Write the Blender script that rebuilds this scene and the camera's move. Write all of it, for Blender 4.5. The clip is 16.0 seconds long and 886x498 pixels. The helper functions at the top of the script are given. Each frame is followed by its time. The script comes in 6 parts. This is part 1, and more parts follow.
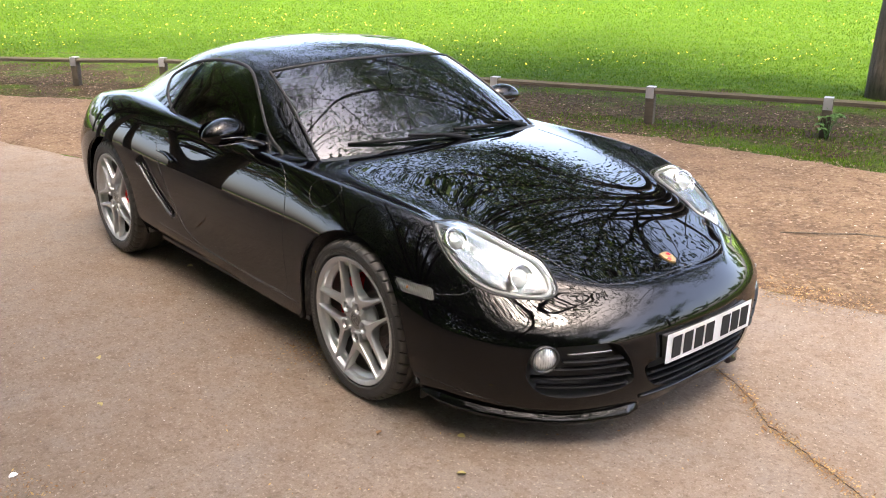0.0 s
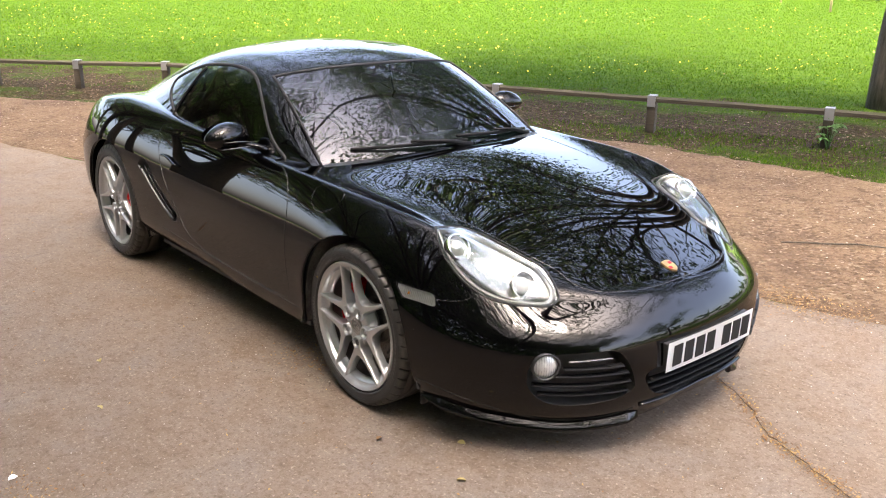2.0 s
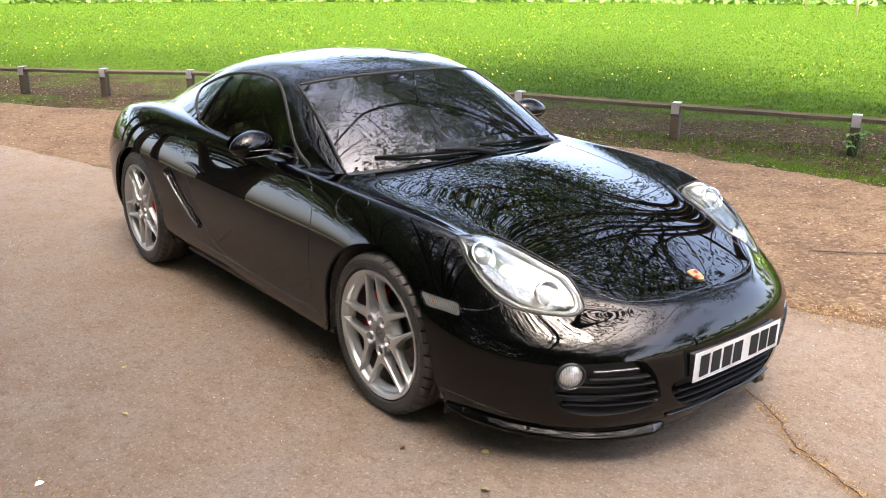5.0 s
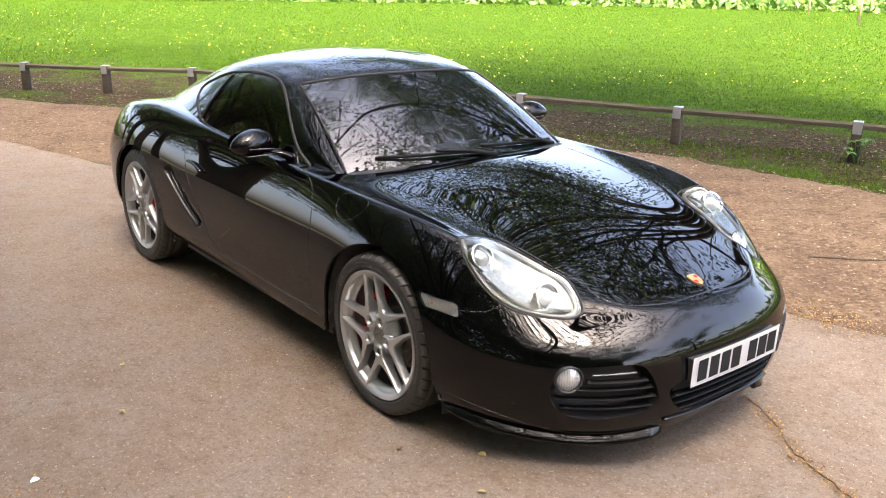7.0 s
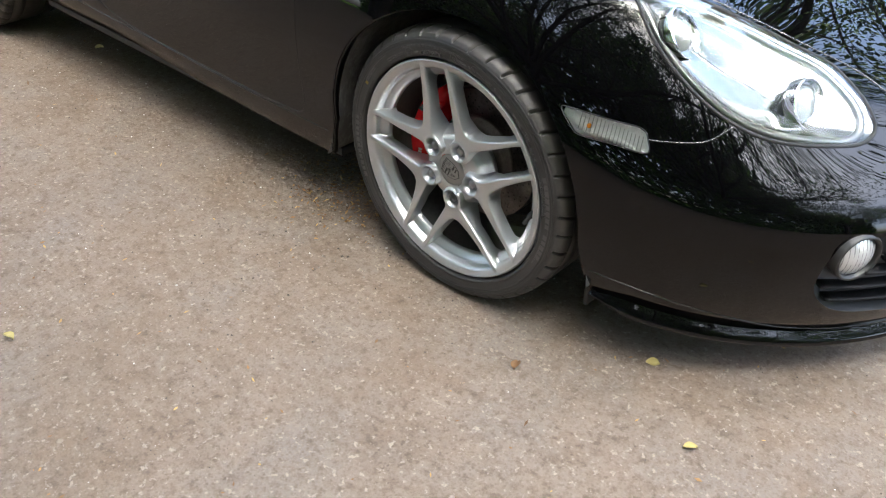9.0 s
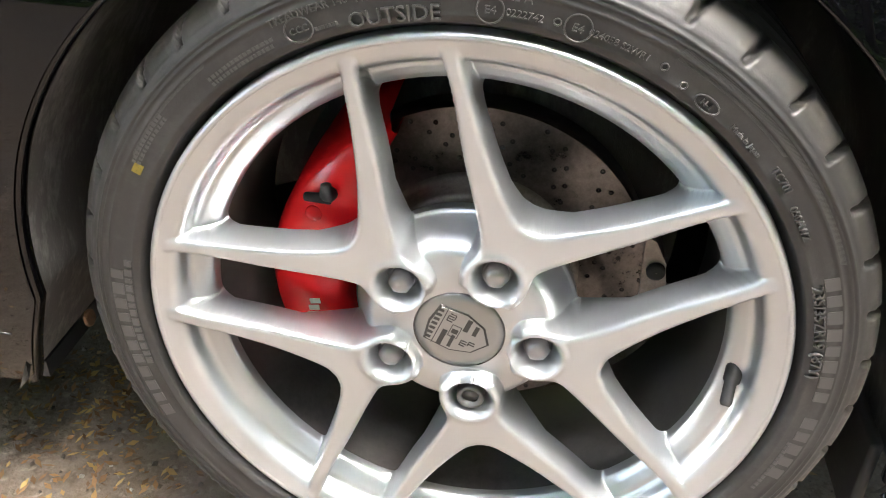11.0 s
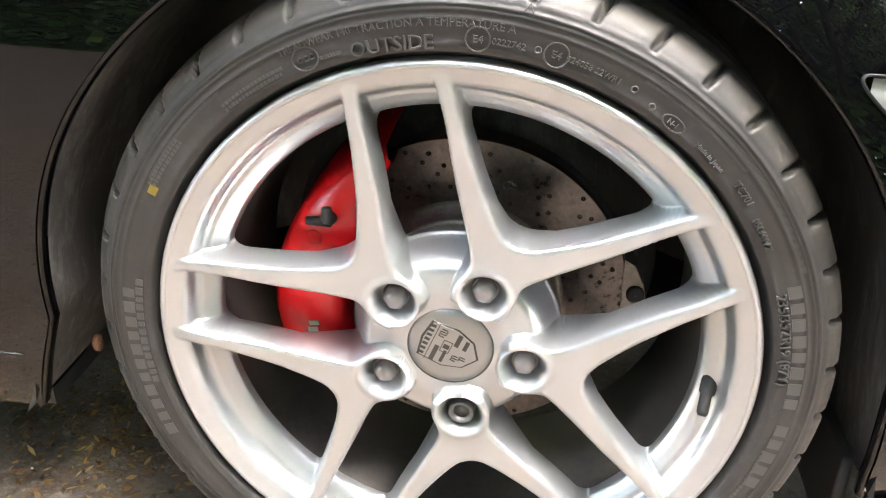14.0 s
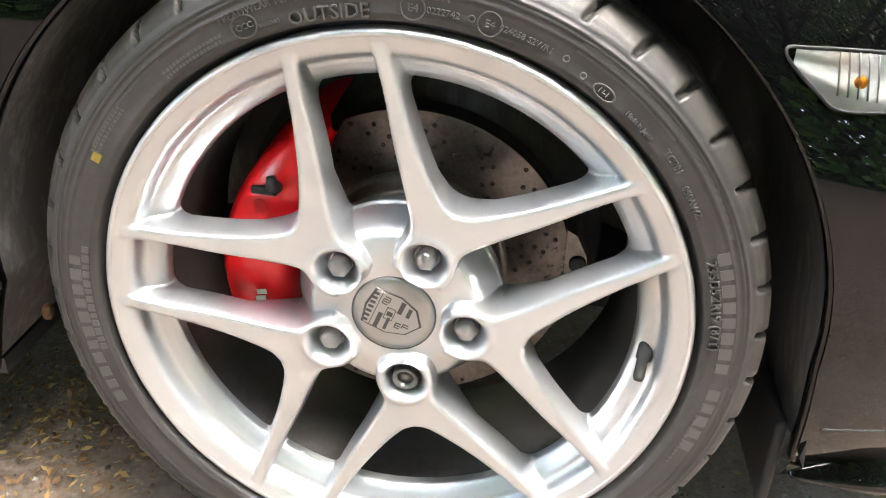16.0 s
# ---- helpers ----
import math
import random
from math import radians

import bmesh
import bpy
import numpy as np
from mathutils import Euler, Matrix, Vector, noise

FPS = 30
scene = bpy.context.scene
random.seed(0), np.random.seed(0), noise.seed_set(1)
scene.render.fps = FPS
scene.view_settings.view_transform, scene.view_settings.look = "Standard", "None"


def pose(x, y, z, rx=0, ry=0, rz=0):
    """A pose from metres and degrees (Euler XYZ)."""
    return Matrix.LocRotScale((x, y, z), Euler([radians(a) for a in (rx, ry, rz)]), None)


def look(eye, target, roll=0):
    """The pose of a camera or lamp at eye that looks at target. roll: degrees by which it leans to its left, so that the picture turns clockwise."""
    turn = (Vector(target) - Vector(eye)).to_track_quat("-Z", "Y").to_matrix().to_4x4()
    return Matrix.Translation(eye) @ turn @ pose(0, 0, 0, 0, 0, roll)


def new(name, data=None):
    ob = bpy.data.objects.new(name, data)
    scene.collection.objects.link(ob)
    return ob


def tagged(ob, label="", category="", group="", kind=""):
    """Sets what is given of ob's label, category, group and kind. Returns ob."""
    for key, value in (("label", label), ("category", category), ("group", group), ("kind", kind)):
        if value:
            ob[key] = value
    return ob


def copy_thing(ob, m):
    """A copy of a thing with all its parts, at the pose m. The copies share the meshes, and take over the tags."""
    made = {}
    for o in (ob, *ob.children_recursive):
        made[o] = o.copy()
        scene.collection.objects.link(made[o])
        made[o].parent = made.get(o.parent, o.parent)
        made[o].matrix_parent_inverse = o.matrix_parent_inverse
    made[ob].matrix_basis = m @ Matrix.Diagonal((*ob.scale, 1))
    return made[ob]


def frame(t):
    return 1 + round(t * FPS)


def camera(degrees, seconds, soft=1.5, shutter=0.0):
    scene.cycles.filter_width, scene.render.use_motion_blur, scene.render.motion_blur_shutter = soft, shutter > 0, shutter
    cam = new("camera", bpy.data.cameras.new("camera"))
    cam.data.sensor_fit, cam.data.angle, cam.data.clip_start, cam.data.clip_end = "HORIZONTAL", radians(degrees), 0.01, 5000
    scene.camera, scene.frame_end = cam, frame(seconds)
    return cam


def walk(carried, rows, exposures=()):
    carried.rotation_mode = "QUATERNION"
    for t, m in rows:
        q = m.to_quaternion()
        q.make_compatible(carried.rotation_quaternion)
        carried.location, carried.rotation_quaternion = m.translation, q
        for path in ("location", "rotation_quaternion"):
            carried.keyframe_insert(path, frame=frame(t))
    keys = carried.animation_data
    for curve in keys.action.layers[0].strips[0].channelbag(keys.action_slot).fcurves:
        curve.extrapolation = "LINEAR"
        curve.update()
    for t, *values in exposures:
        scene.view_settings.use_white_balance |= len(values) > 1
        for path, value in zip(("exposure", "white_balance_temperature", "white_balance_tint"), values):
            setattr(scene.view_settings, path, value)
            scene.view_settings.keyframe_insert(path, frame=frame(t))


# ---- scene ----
cam = camera(54.0, 16.0, soft=1.1)
# seconds, eye x y z in metres, yaw, pitch and roll in degrees; the car's front axle is the origin, x ahead of the car
ROWS = [
    (0, 2.607, -2.586, 1.652, 49.93, -18.39, -0.13),
    (0.5, 2.609, -2.590, 1.652, 49.72, -18.20, 0.18),
    (1, 2.610, -2.587, 1.648, 49.53, -18.14, 0.42),
    (1.5, 2.606, -2.591, 1.651, 49.54, -18.07, 0.49),
    (2, 2.604, -2.594, 1.653, 49.91, -17.98, 0.44),
    (2.5, 2.601, -2.604, 1.655, 50.51, -17.90, 0.38),
    (3, 2.593, -2.602, 1.654, 51.06, -17.87, 0.06),
    (3.5, 2.589, -2.598, 1.656, 51.29, -17.75, -0.27),
    (4, 2.589, -2.597, 1.655, 51.26, -17.62, -0.33),
    (6.5, 2.592, -2.595, 1.657, 51.58, -17.50, 0.95),
    (7, 2.588, -2.594, 1.654, 51.36, -17.43, 0.89),
    (7.5, 2.553, -2.583, 1.645, 50.72, -18.79, 0.64),
    (8, 2.355, -2.516, 1.549, 50.39, -25.92, 0.09),
    (8.2, 2.131, -2.417, 1.460, 49.98, -29.76, -0.36),
    (8.5, 1.790, -2.245, 1.420, 50.49, -32.34, -1.54),
    (9, 1.099, -2.101, 1.321, 41.54, -35.99, 1.34),
    (9.5, 0.525, -1.684, 1.171, 32.52, -42.25, -3.10),
    (10, 0.112, -1.441, 0.901, 11.81, -40.82, 1.31),
    (10.2, 0.072, -1.373, 0.831, 8.13, -39.26, 0.65),
    (12.3, 0.057, -1.458, 0.752, 8.12, -26.81, 1.40),
    (12.5, 0.051, -1.457, 0.759, 7.62, -27.44, 1.37),
    (13, 0.069, -1.455, 0.757, 7.39, -27.38, 1.25),
    (13.5, 0.071, -1.459, 0.750, 7.46, -27.47, 1.32),
    (14, 0.074, -1.470, 0.752, 7.41, -27.57, 1.35),
    (14.5, 0.077, -1.474, 0.759, 7.43, -27.69, 0.94),
    (15, 0.081, -1.479, 0.752, 7.71, -27.51, 0.97),
    (15.5, 0.087, -1.488, 0.757, 7.23, -27.48, 1.16),
    (16, 0.109, -1.484, 0.746, 5.91, -28.48, 2.23),
]


def eye_pose(x, y, z, yaw, pitch, roll):
    return pose(x, y, z, 0, 0, yaw) @ pose(0, 0, 0, 90 + pitch) @ pose(0, 0, 0, 0, 0, roll)


# seconds, stops, kelvin, tint: the clip's camera brightens and cools as it closes in on the wheel
LIGHTING = [(0, 3.7, 6950, 15), (7.5, 3.7, 6950, 15), (8.5, 3.8, 6250, 5), (9.0, 4.0, 6080, 5), (9.5, 4.45, 5780, 5), (10.0, 5.15, 6000, 7), (10.2, 5.2, 6150, 7), (12.3, 5.65, 6400, 9), (16, 5.68, 6400, 9)]
walk(cam, [(row[0], eye_pose(*row[1:])) for row in ROWS], LIGHTING)

# ---- light ----
world = bpy.data.worlds.new("sky")
scene.world = world
world.use_nodes = True
sky = world.node_tree.nodes.new("ShaderNodeTexSky")
sky.sky_type, sky.sun_disc = "NISHITA", False
sky.sun_elevation, sky.sun_rotation = radians(70), radians(127)
sky.air_density, sky.dust_density, sky.ozone_density = 0.8, 5.0, 0.6
back = world.node_tree.nodes["Background"]
back.inputs["Strength"].default_value = 0.15
world.node_tree.links.new(sky.outputs[0], back.inputs[0])
sun_data = bpy.data.lights.new("sun", "SUN")
sun_data.energy, sun_data.angle, sun_data.color = 0.9, radians(25), (1.0, 0.95, 0.88)
sun = new("sun", sun_data)
sun.matrix_world = look((8.5, -6.5, 29.4), (0, 0, 0))


# ---- helpers of this scene ----
def link_mesh(name, bm, mat, smooth=True):
    me = bpy.data.meshes.new(name)
    bm.normal_update()
    bm.to_mesh(me)
    bm.free()
    for m in mat if isinstance(mat, (list, tuple)) else (mat,):
        me.materials.append(m)
    if smooth:
        me.polygons.foreach_set("use_smooth", [True] * len(me.polygons))
    return new(name, me)


def part(name, bm, mat, parent, label="", smooth=True):
    ob = link_mesh(name, bm, mat, smooth)
    ob.parent = parent
    if label:
        ob["label"] = label
    return ob


def thing(name, label, category, loc=(0, 0, 0), group="", kind=""):
    ob = new(name)
    ob.empty_display_size = 0.1
    ob.location = loc
    return tagged(ob, label, category, group, kind)


def box(bm, c, s, rot=None, bevel=0.0):
    m = Matrix.Translation(c) @ (rot or Matrix()) @ Matrix.Diagonal((*s, 1))
    made = bmesh.ops.create_cube(bm, size=1, matrix=m)
    if bevel:
        edges = list({e for v in made["verts"] for e in v.link_edges})
        bmesh.ops.bevel(bm, geom=edges, offset=bevel, segments=2, affect="EDGES", profile=0.5)


def lathe(bm, profile, axis_m, n=64, closed=False):
    """Turns (radius, height) pairs about the z axis of axis_m."""
    rings = []
    for r, h in profile:
        rings.append([bm.verts.new(axis_m @ Vector((r * math.cos(a), r * math.sin(a), h))) for a in (2 * math.pi * k / n for k in range(n))])
    pairs = list(zip(rings, rings[1:])) + ([(rings[-1], rings[0])] if closed else [])
    for a, b in pairs:
        for k in range(n):
            bm.faces.new((a[k], a[(k + 1) % n], b[(k + 1) % n], b[k]))
    return rings


def tube(bm, pts, radius, n=8, closed=False, flat=1.0):
    """A round bar along points; radius may be one number or one for each point."""
    pts = [Vector(p) for p in pts]
    rings = []
    up = Vector((0.03, 0.05, 1))
    for i, p in enumerate(pts):
        a = pts[i - 1] if i or closed else p
        b = pts[(i + 1) % len(pts)] if i + 1 < len(pts) or closed else p
        d = (b - a).normalized()
        s = d.cross(up)
        s = s.normalized() if s.length > 1e-4 else Vector((1, 0, 0))
        w = s.cross(d)
        r = float(radius[i] if isinstance(radius, (list, tuple)) else radius)
        rings.append([bm.verts.new(p + r * (math.cos(t) * s + flat * math.sin(t) * w)) for t in (2 * math.pi * k / n for k in range(n))])
    for i in range(len(rings) - (0 if closed else 1)):
        a, b = rings[i], rings[(i + 1) % len(rings)]
        for k in range(n):
            bm.faces.new((a[k], a[(k + 1) % n], b[(k + 1) % n], b[k]))
    if not closed:
        bm.faces.new(rings[0][::-1])
        bm.faces.new(rings[-1])


def spline(knots, u):
    """Catmull-Rom through knots (n, ...) at u in 0..n-1."""
    k = np.asarray(knots, float)
    u = np.atleast_1d(np.asarray(u, float))
    i = np.clip(np.floor(u).astype(int), 0, len(k) - 2)
    t = (u - i).reshape((-1,) + (1,) * (k.ndim - 1))
    p0 = np.where((i > 0).reshape(t.shape), k[np.maximum(i - 1, 0)], 2 * k[0] - k[1])
    p3 = np.where((i < len(k) - 2).reshape(t.shape), k[np.minimum(i + 2, len(k) - 1)], 2 * k[-1] - k[-2])
    p1, p2 = k[i], k[i + 1]
    return 0.5 * (2 * p1 + (p2 - p0) * t + (2 * p0 - 5 * p1 + 4 * p2 - p3) * t**2 + (3 * p1 - p0 - 3 * p2 + p3) * t**3)


def control_points(k, flip_end):
    """Control points of the cubic B-spline through k along axis 0: free at the start, free or mirrored in y at the end."""
    n = len(k)
    out = np.zeros_like(k)
    for c in range(3):
        m = np.zeros((n, n))
        for i in range(n):
            m[i, i] = 4
            if i:
                m[i, i - 1] = 1
            if i + 1 < n:
                m[i, i + 1] = 1
        m[0, 0], m[0, 1] = 6, 0
        if flip_end:
            m[-1, -2] = 0 if c == 1 else 2
        else:
            m[-1, -1], m[-1, -2] = 6, 0
        out[..., c] = np.linalg.solve(m / 6, k[..., c].reshape(n, -1)).reshape(k[..., c].shape)
    last = out[-2] * (1, -1, 1) if flip_end else 2 * out[-1] - out[-2]
    return np.concatenate([(2 * out[0] - out[1])[None], out, last[None]], 0)


class Skin:
    """A surface of even curvature through feature lines: rows of stations, (rows, stations, 3). The last row lies on the car's middle."""

    def __init__(self, rows, mirror_end=True):
        k = np.array(rows, float)
        self.nv, self.nu = k.shape[0] - 1, k.shape[1] - 1
        along = control_points(k.transpose(1, 0, 2), False).transpose(1, 0, 2)
        self.c = control_points(along, mirror_end)

    def at(self, u, v):
        """Points for arrays u (along) and v (across) of one shape."""
        u, v = np.broadcast_arrays(np.asarray(u, float), np.asarray(v, float))
        shape = u.shape
        u, v = u.ravel(), v.ravel()

        def weights(a, n):
            i = np.clip(np.floor(a).astype(int), 0, n - 1)
            t = a - i
            w = np.stack([(1 - t) ** 3, 3 * t**3 - 6 * t**2 + 4, -3 * t**3 + 3 * t**2 + 3 * t + 1, t**3], 1) / 6
            return i, w

        iu, wu = weights(u, self.nu)
        iv, wv = weights(v, self.nv)
        out = np.zeros((len(u), 3))
        for a in range(4):
            for b in range(4):
                out += (wv[:, a] * wu[:, b])[:, None] * self.c[iv + a, iu + b]
        return out.reshape(shape + (3,))

    def normal(self, u, v, e=0.01):
        du = self.at(np.clip(u + e, 0, self.nu), v) - self.at(np.clip(u - e, 0, self.nu), v)
        dv = self.at(u, np.clip(v + e, 0, self.nv)) - self.at(u, np.clip(v - e, 0, self.nv))
        n = np.cross(du, dv)
        ln = np.linalg.norm(n, axis=-1, keepdims=True)
        return n / np.maximum(ln, 1e-9)


def grid_faces(bm, pts, flip=False):
    vs = [[bm.verts.new(p) for p in row] for row in pts]
    for a, b in zip(vs, vs[1:]):
        for i in range(len(a) - 1):
            q = (a[i], a[i + 1], b[i + 1], b[i])
            try:
                bm.faces.new(q[::-1] if flip else q)
            except ValueError:
                pass
    return vs


def inside(poly, x, y):
    """Even-odd test of points against a closed polygon."""
    hit = np.zeros(np.shape(x), bool)
    n = len(poly)
    for i in range(n):
        (x1, y1), (x2, y2) = poly[i], poly[(i + 1) % n]
        if y1 != y2:
            hit ^= ((y1 > y) != (y2 > y)) & (x < (x2 - x1) * (y - y1) / (y2 - y1) + x1)
    return hit


def closed_curve(knots, n=64):
    """A smooth closed plane curve through knots."""
    k = [knots[-1], *knots, knots[0], knots[1]]
    u = 1 + np.arange(n) * len(knots) / n
    return spline(k, u)


def patch(skin, outline, lift, side=1, rings=10, bulge=0.0):
    """A disc-like piece of a skin inside an outline in (u, v); lift may be a function of the distance 0..1 from its middle."""
    o = np.asarray(outline)
    c = o.mean(0)
    bm = bmesh.new()
    rows = []
    for r in np.linspace(0, 1, rings + 1)[1:]:
        uv = c + (o - c) * r
        p = skin.at(uv[:, 0], uv[:, 1]) + skin.normal(uv[:, 0], uv[:, 1]) * (lift(r) if callable(lift) else lift) * 1.0
        p[:, 1] *= side
        rows.append([bm.verts.new(q) for q in p])
    n = len(o)
    p = skin.at(c[:1], c[1:]) + skin.normal(c[:1], c[1:]) * (lift(0.0) if callable(lift) else lift)
    p[:, 1] *= side
    mid = bm.verts.new(p[0])
    for i in range(n):
        bm.faces.new((mid, rows[0][i], rows[0][(i + 1) % n]))
        for a, b in zip(rows, rows[1:]):
            bm.faces.new((a[i], b[i], b[(i + 1) % n], a[(i + 1) % n]))
    bmesh.ops.recalc_face_normals(bm, faces=bm.faces)
    return bm


def rim_strip(skin, outline, width, lift, side=1, depth=0.006):
    """A raised band round an outline in (u, v); width in metres, outwards."""
    o = np.asarray(outline)
    p = skin.at(o[:, 0], o[:, 1])
    nrm = skin.normal(o[:, 0], o[:, 1])
    t = np.roll(p, -1, 0) - np.roll(p, 1, 0)
    t /= np.linalg.norm(t, axis=1, keepdims=True)
    out = np.cross(t, nrm)
    mid = p.mean(0)
    if np.sum((p - mid) * out) < 0:
        out = -out
    bm = bmesh.new()
    rings = []
    for w, h in ((0, lift - depth), (0, lift), (width * 0.5, lift + 0.002), (width, lift), (width, lift - depth)):
        q = p + out * w + nrm * h
        q[:, 1] *= side
        rings.append([bm.verts.new(x) for x in q])
    n = len(o)
    for a, b in zip(rings, rings[1:]):
        for i in range(n):
            bm.faces.new((a[i], a[(i + 1) % n], b[(i + 1) % n], b[i]))
    bmesh.ops.recalc_face_normals(bm, faces=bm.faces)
    return bm


# ---- materials ----
def material(name, color, rough=0.5, metal=0.0, **more):
    m = bpy.data.materials.new(name)
    m.use_nodes = True
    b = m.node_tree.nodes["Principled BSDF"]
    b.inputs["Base Color"].default_value = (*color, 1)
    b.inputs["Roughness"].default_value = rough
    b.inputs["Metallic"].default_value = metal
    for k, v in more.items():
        b.inputs[k.replace("_", " ")].default_value = v
    return m


def nodes_of(m):
    t = m.node_tree
    return t.nodes, t.links, t.nodes["Principled BSDF"]


def noise_node(n, l, scale, detail=6.0, rough=0.6, coord="Object", vec=None):
    t = n.new("ShaderNodeTexNoise")
    t.inputs["Scale"].default_value, t.inputs["Detail"].default_value, t.inputs["Roughness"].default_value = scale, detail, rough
    if vec is None:
        c = n.new("ShaderNodeTexCoord")
        vec = c.outputs[coord]
    l.new(vec, t.inputs["Vector"])
    return t


def ramp(n, l, src, stops):
    r = n.new("ShaderNodeValToRGB")
    els = r.color_ramp.elements
    while len(els) < len(stops):
        els.new(0.5)
    for e, (p, c) in zip(els, stops):
        e.position, e.color = p, (*c, 1) if len(c) == 3 else c
    l.new(src, r.inputs[0])
    return r.outputs[0]


def bump(n, l, b, src, strength, dist):
    x = n.new("ShaderNodeBump")
    x.inputs["Strength"].default_value, x.inputs["Distance"].default_value = strength, dist
    l.new(src, x.inputs["Height"])
    l.new(x.outputs[0], b.inputs["Normal"])


PAINT = material("black_paint", (0.0008, 0.0008, 0.001), 0.4, 0.0, Coat_Weight=1.0, Coat_Roughness=0.01, Coat_IOR=1.38, Specular_IOR_Level=0.0)
RUBBER = material("rubber", (0.016, 0.016, 0.016), 0.65, 0.0, Specular_IOR_Level=0.3)
PLASTIC = material("black_plastic", (0.012, 0.012, 0.012), 0.5)
LINER = material("wheel_liner", (0.075, 0.073, 0.071), 0.7)
SILVER = material("silver_paint", (0.415, 0.43, 0.442), 0.34, 0.78)
CHROME = material("chrome", (0.8, 0.8, 0.8), 0.08, 1.0)
RED = material("red_caliper", (0.68, 0.008, 0.012), 0.25)
STEEL = material("disc_steel", (0.105, 0.095, 0.088), 0.34, 0.92)
WHITE = material("plate_white", (0.78, 0.78, 0.76), 0.35)
INK = material("plate_ink", (0.01, 0.01, 0.01), 0.7, 0.0, Specular_IOR_Level=0.2)
FIN = material("satin_black_fin", (0.006, 0.006, 0.0065), 0.55, 0.0, Specular_IOR_Level=0.1)
GAP = material("shut_line", (0.01, 0.01, 0.01), 0.25)
REFLECTOR = material("lamp_reflector", (0.36, 0.375, 0.365), 0.16, 1.0)
LAMP_GREY = material("lamp_trim", (0.22, 0.23, 0.228), 0.3, 0.6)
LAMP_GLASS = material("bulb_lens", (0.50, 0.53, 0.515), 0.03, 0.7)
REP_GREY = material("repeater_reflector", (0.50, 0.51, 0.505), 0.28, 0.6)
AMBER = material("amber_bulb", (0.9, 0.32, 0.03), 0.15)
VENT_GREY = material("vent_blade", (0.12, 0.12, 0.125), 0.25, 0.6)
GOLD = material("badge_gold", (0.62, 0.40, 0.16), 0.3, 0.8)
CABIN_BLACK = material("cabin_trim", (0.013, 0.013, 0.014), 0.7, 0.0, Specular_IOR_Level=0.3)
WIPER = material("wiper_black", (0.006, 0.006, 0.006), 0.7, 0.0, Specular_IOR_Level=0.15)
WHEEL_GREY = material("wheel_leather", (0.10, 0.10, 0.10), 0.35)


def thin_glass(name, tint, rough=0.0, ior=1.5):
    """A pane without thickness: tinted see-through, with the gloss of glass."""
    m = bpy.data.materials.new(name)
    m.use_nodes = True
    n, l = m.node_tree.nodes, m.node_tree.links
    n.remove(n["Principled BSDF"])
    t, g, f, x = n.new("ShaderNodeBsdfTransparent"), n.new("ShaderNodeBsdfGlossy"), n.new("ShaderNodeFresnel"), n.new("ShaderNodeMixShader")
    t.inputs[0].default_value = (*tint, 1)
    g.inputs["Roughness"].default_value = rough
    f.inputs[0].default_value = ior
    l.new(f.outputs[0], x.inputs[0])
    l.new(t.outputs[0], x.inputs[1])
    l.new(g.outputs[0], x.inputs[2])
    l.new(x.outputs[0], n["Material Output"].inputs[0])
    return m


GLASS = thin_glass("tinted_glass", (0.20, 0.29, 0.245), 0.0, 1.75)
COVER = thin_glass("clear_cover", (0.97, 0.98, 0.97), 0.0, 1.45)
TYRE = material("tyre_rubber", (0.0175, 0.017, 0.0166), 0.54)
# the tyre's own rubber, lightened in colour as if the relief caught light
TYRE_TEXT = material("tyre_lettering_lit", (0.046, 0.045, 0.044), 0.42)
CAP_GREY = material("cap_grey", (0.27, 0.27, 0.268), 0.35, 0.75)
CREST_DARK = material("crest_dark", (0.025, 0.025, 0.025), 0.45)
BOLT = material("bolt_steel", (0.28, 0.28, 0.29), 0.35, 0.9)
BOLT_DARK = material("bolt_dark", (0.12, 0.12, 0.12), 0.4, 0.6)
YELLOW = material("yellow_paint", (0.17, 0.125, 0.012), 0.7)
BELL = material("disc_bell", (0.17, 0.155, 0.14), 0.45, 0.8)
HOLE = material("drill_hole", (0.01, 0.01, 0.01), 0.8)
RUST = material("rust", (0.10, 0.048, 0.02), 0.85)


def weather(m, scale, light, dark, amount=0.7, rough=0.12, relief=0.0, depth=0.002, stretch=(1, 1, 1)):
    """Uneven colour, sheen and fine relief at two scales over a plain material."""
    n, l, b = nodes_of(m)
    base = tuple(b.inputs["Base Color"].default_value)[:3]
    r0 = b.inputs["Roughness"].default_value
    c = n.new("ShaderNodeTexCoord")
    mp = n.new("ShaderNodeMapping")
    mp.inputs["Scale"].default_value = stretch
    l.new(c.outputs["Object"], mp.inputs[0])
    coarse = noise_node(n, l, scale, 6, 0.7, vec=mp.outputs[0])
    fine = noise_node(n, l, scale * 11, 5, 0.75, vec=mp.outputs[0])
    x = n.new("ShaderNodeMath")
    x.operation = "MULTIPLY_ADD"
    l.new(fine.outputs[0], x.inputs[0])
    x.inputs[1].default_value = 0.45
    y = n.new("ShaderNodeMath")
    y.operation = "MULTIPLY"
    l.new(coarse.outputs[0], y.inputs[0])
    y.inputs[1].default_value = 0.55
    l.new(y.outputs[0], x.inputs[2])
    mid = tuple(v * amount + (1 - amount) * v for v in base)
    l.new(ramp(n, l, x.outputs[0], [(0.34, tuple(v * dark for v in base)), (0.5, mid), (0.68, tuple(v * light for v in base))]), b.inputs["Base Color"])
    l.new(ramp(n, l, x.outputs[0], [(0.35, (max(0.0, r0 - rough),) * 3), (0.65, (min(1.0, r0 + rough),) * 3)]), b.inputs["Roughness"])
    if relief:
        bump(n, l, b, fine.outputs[0], relief, depth)


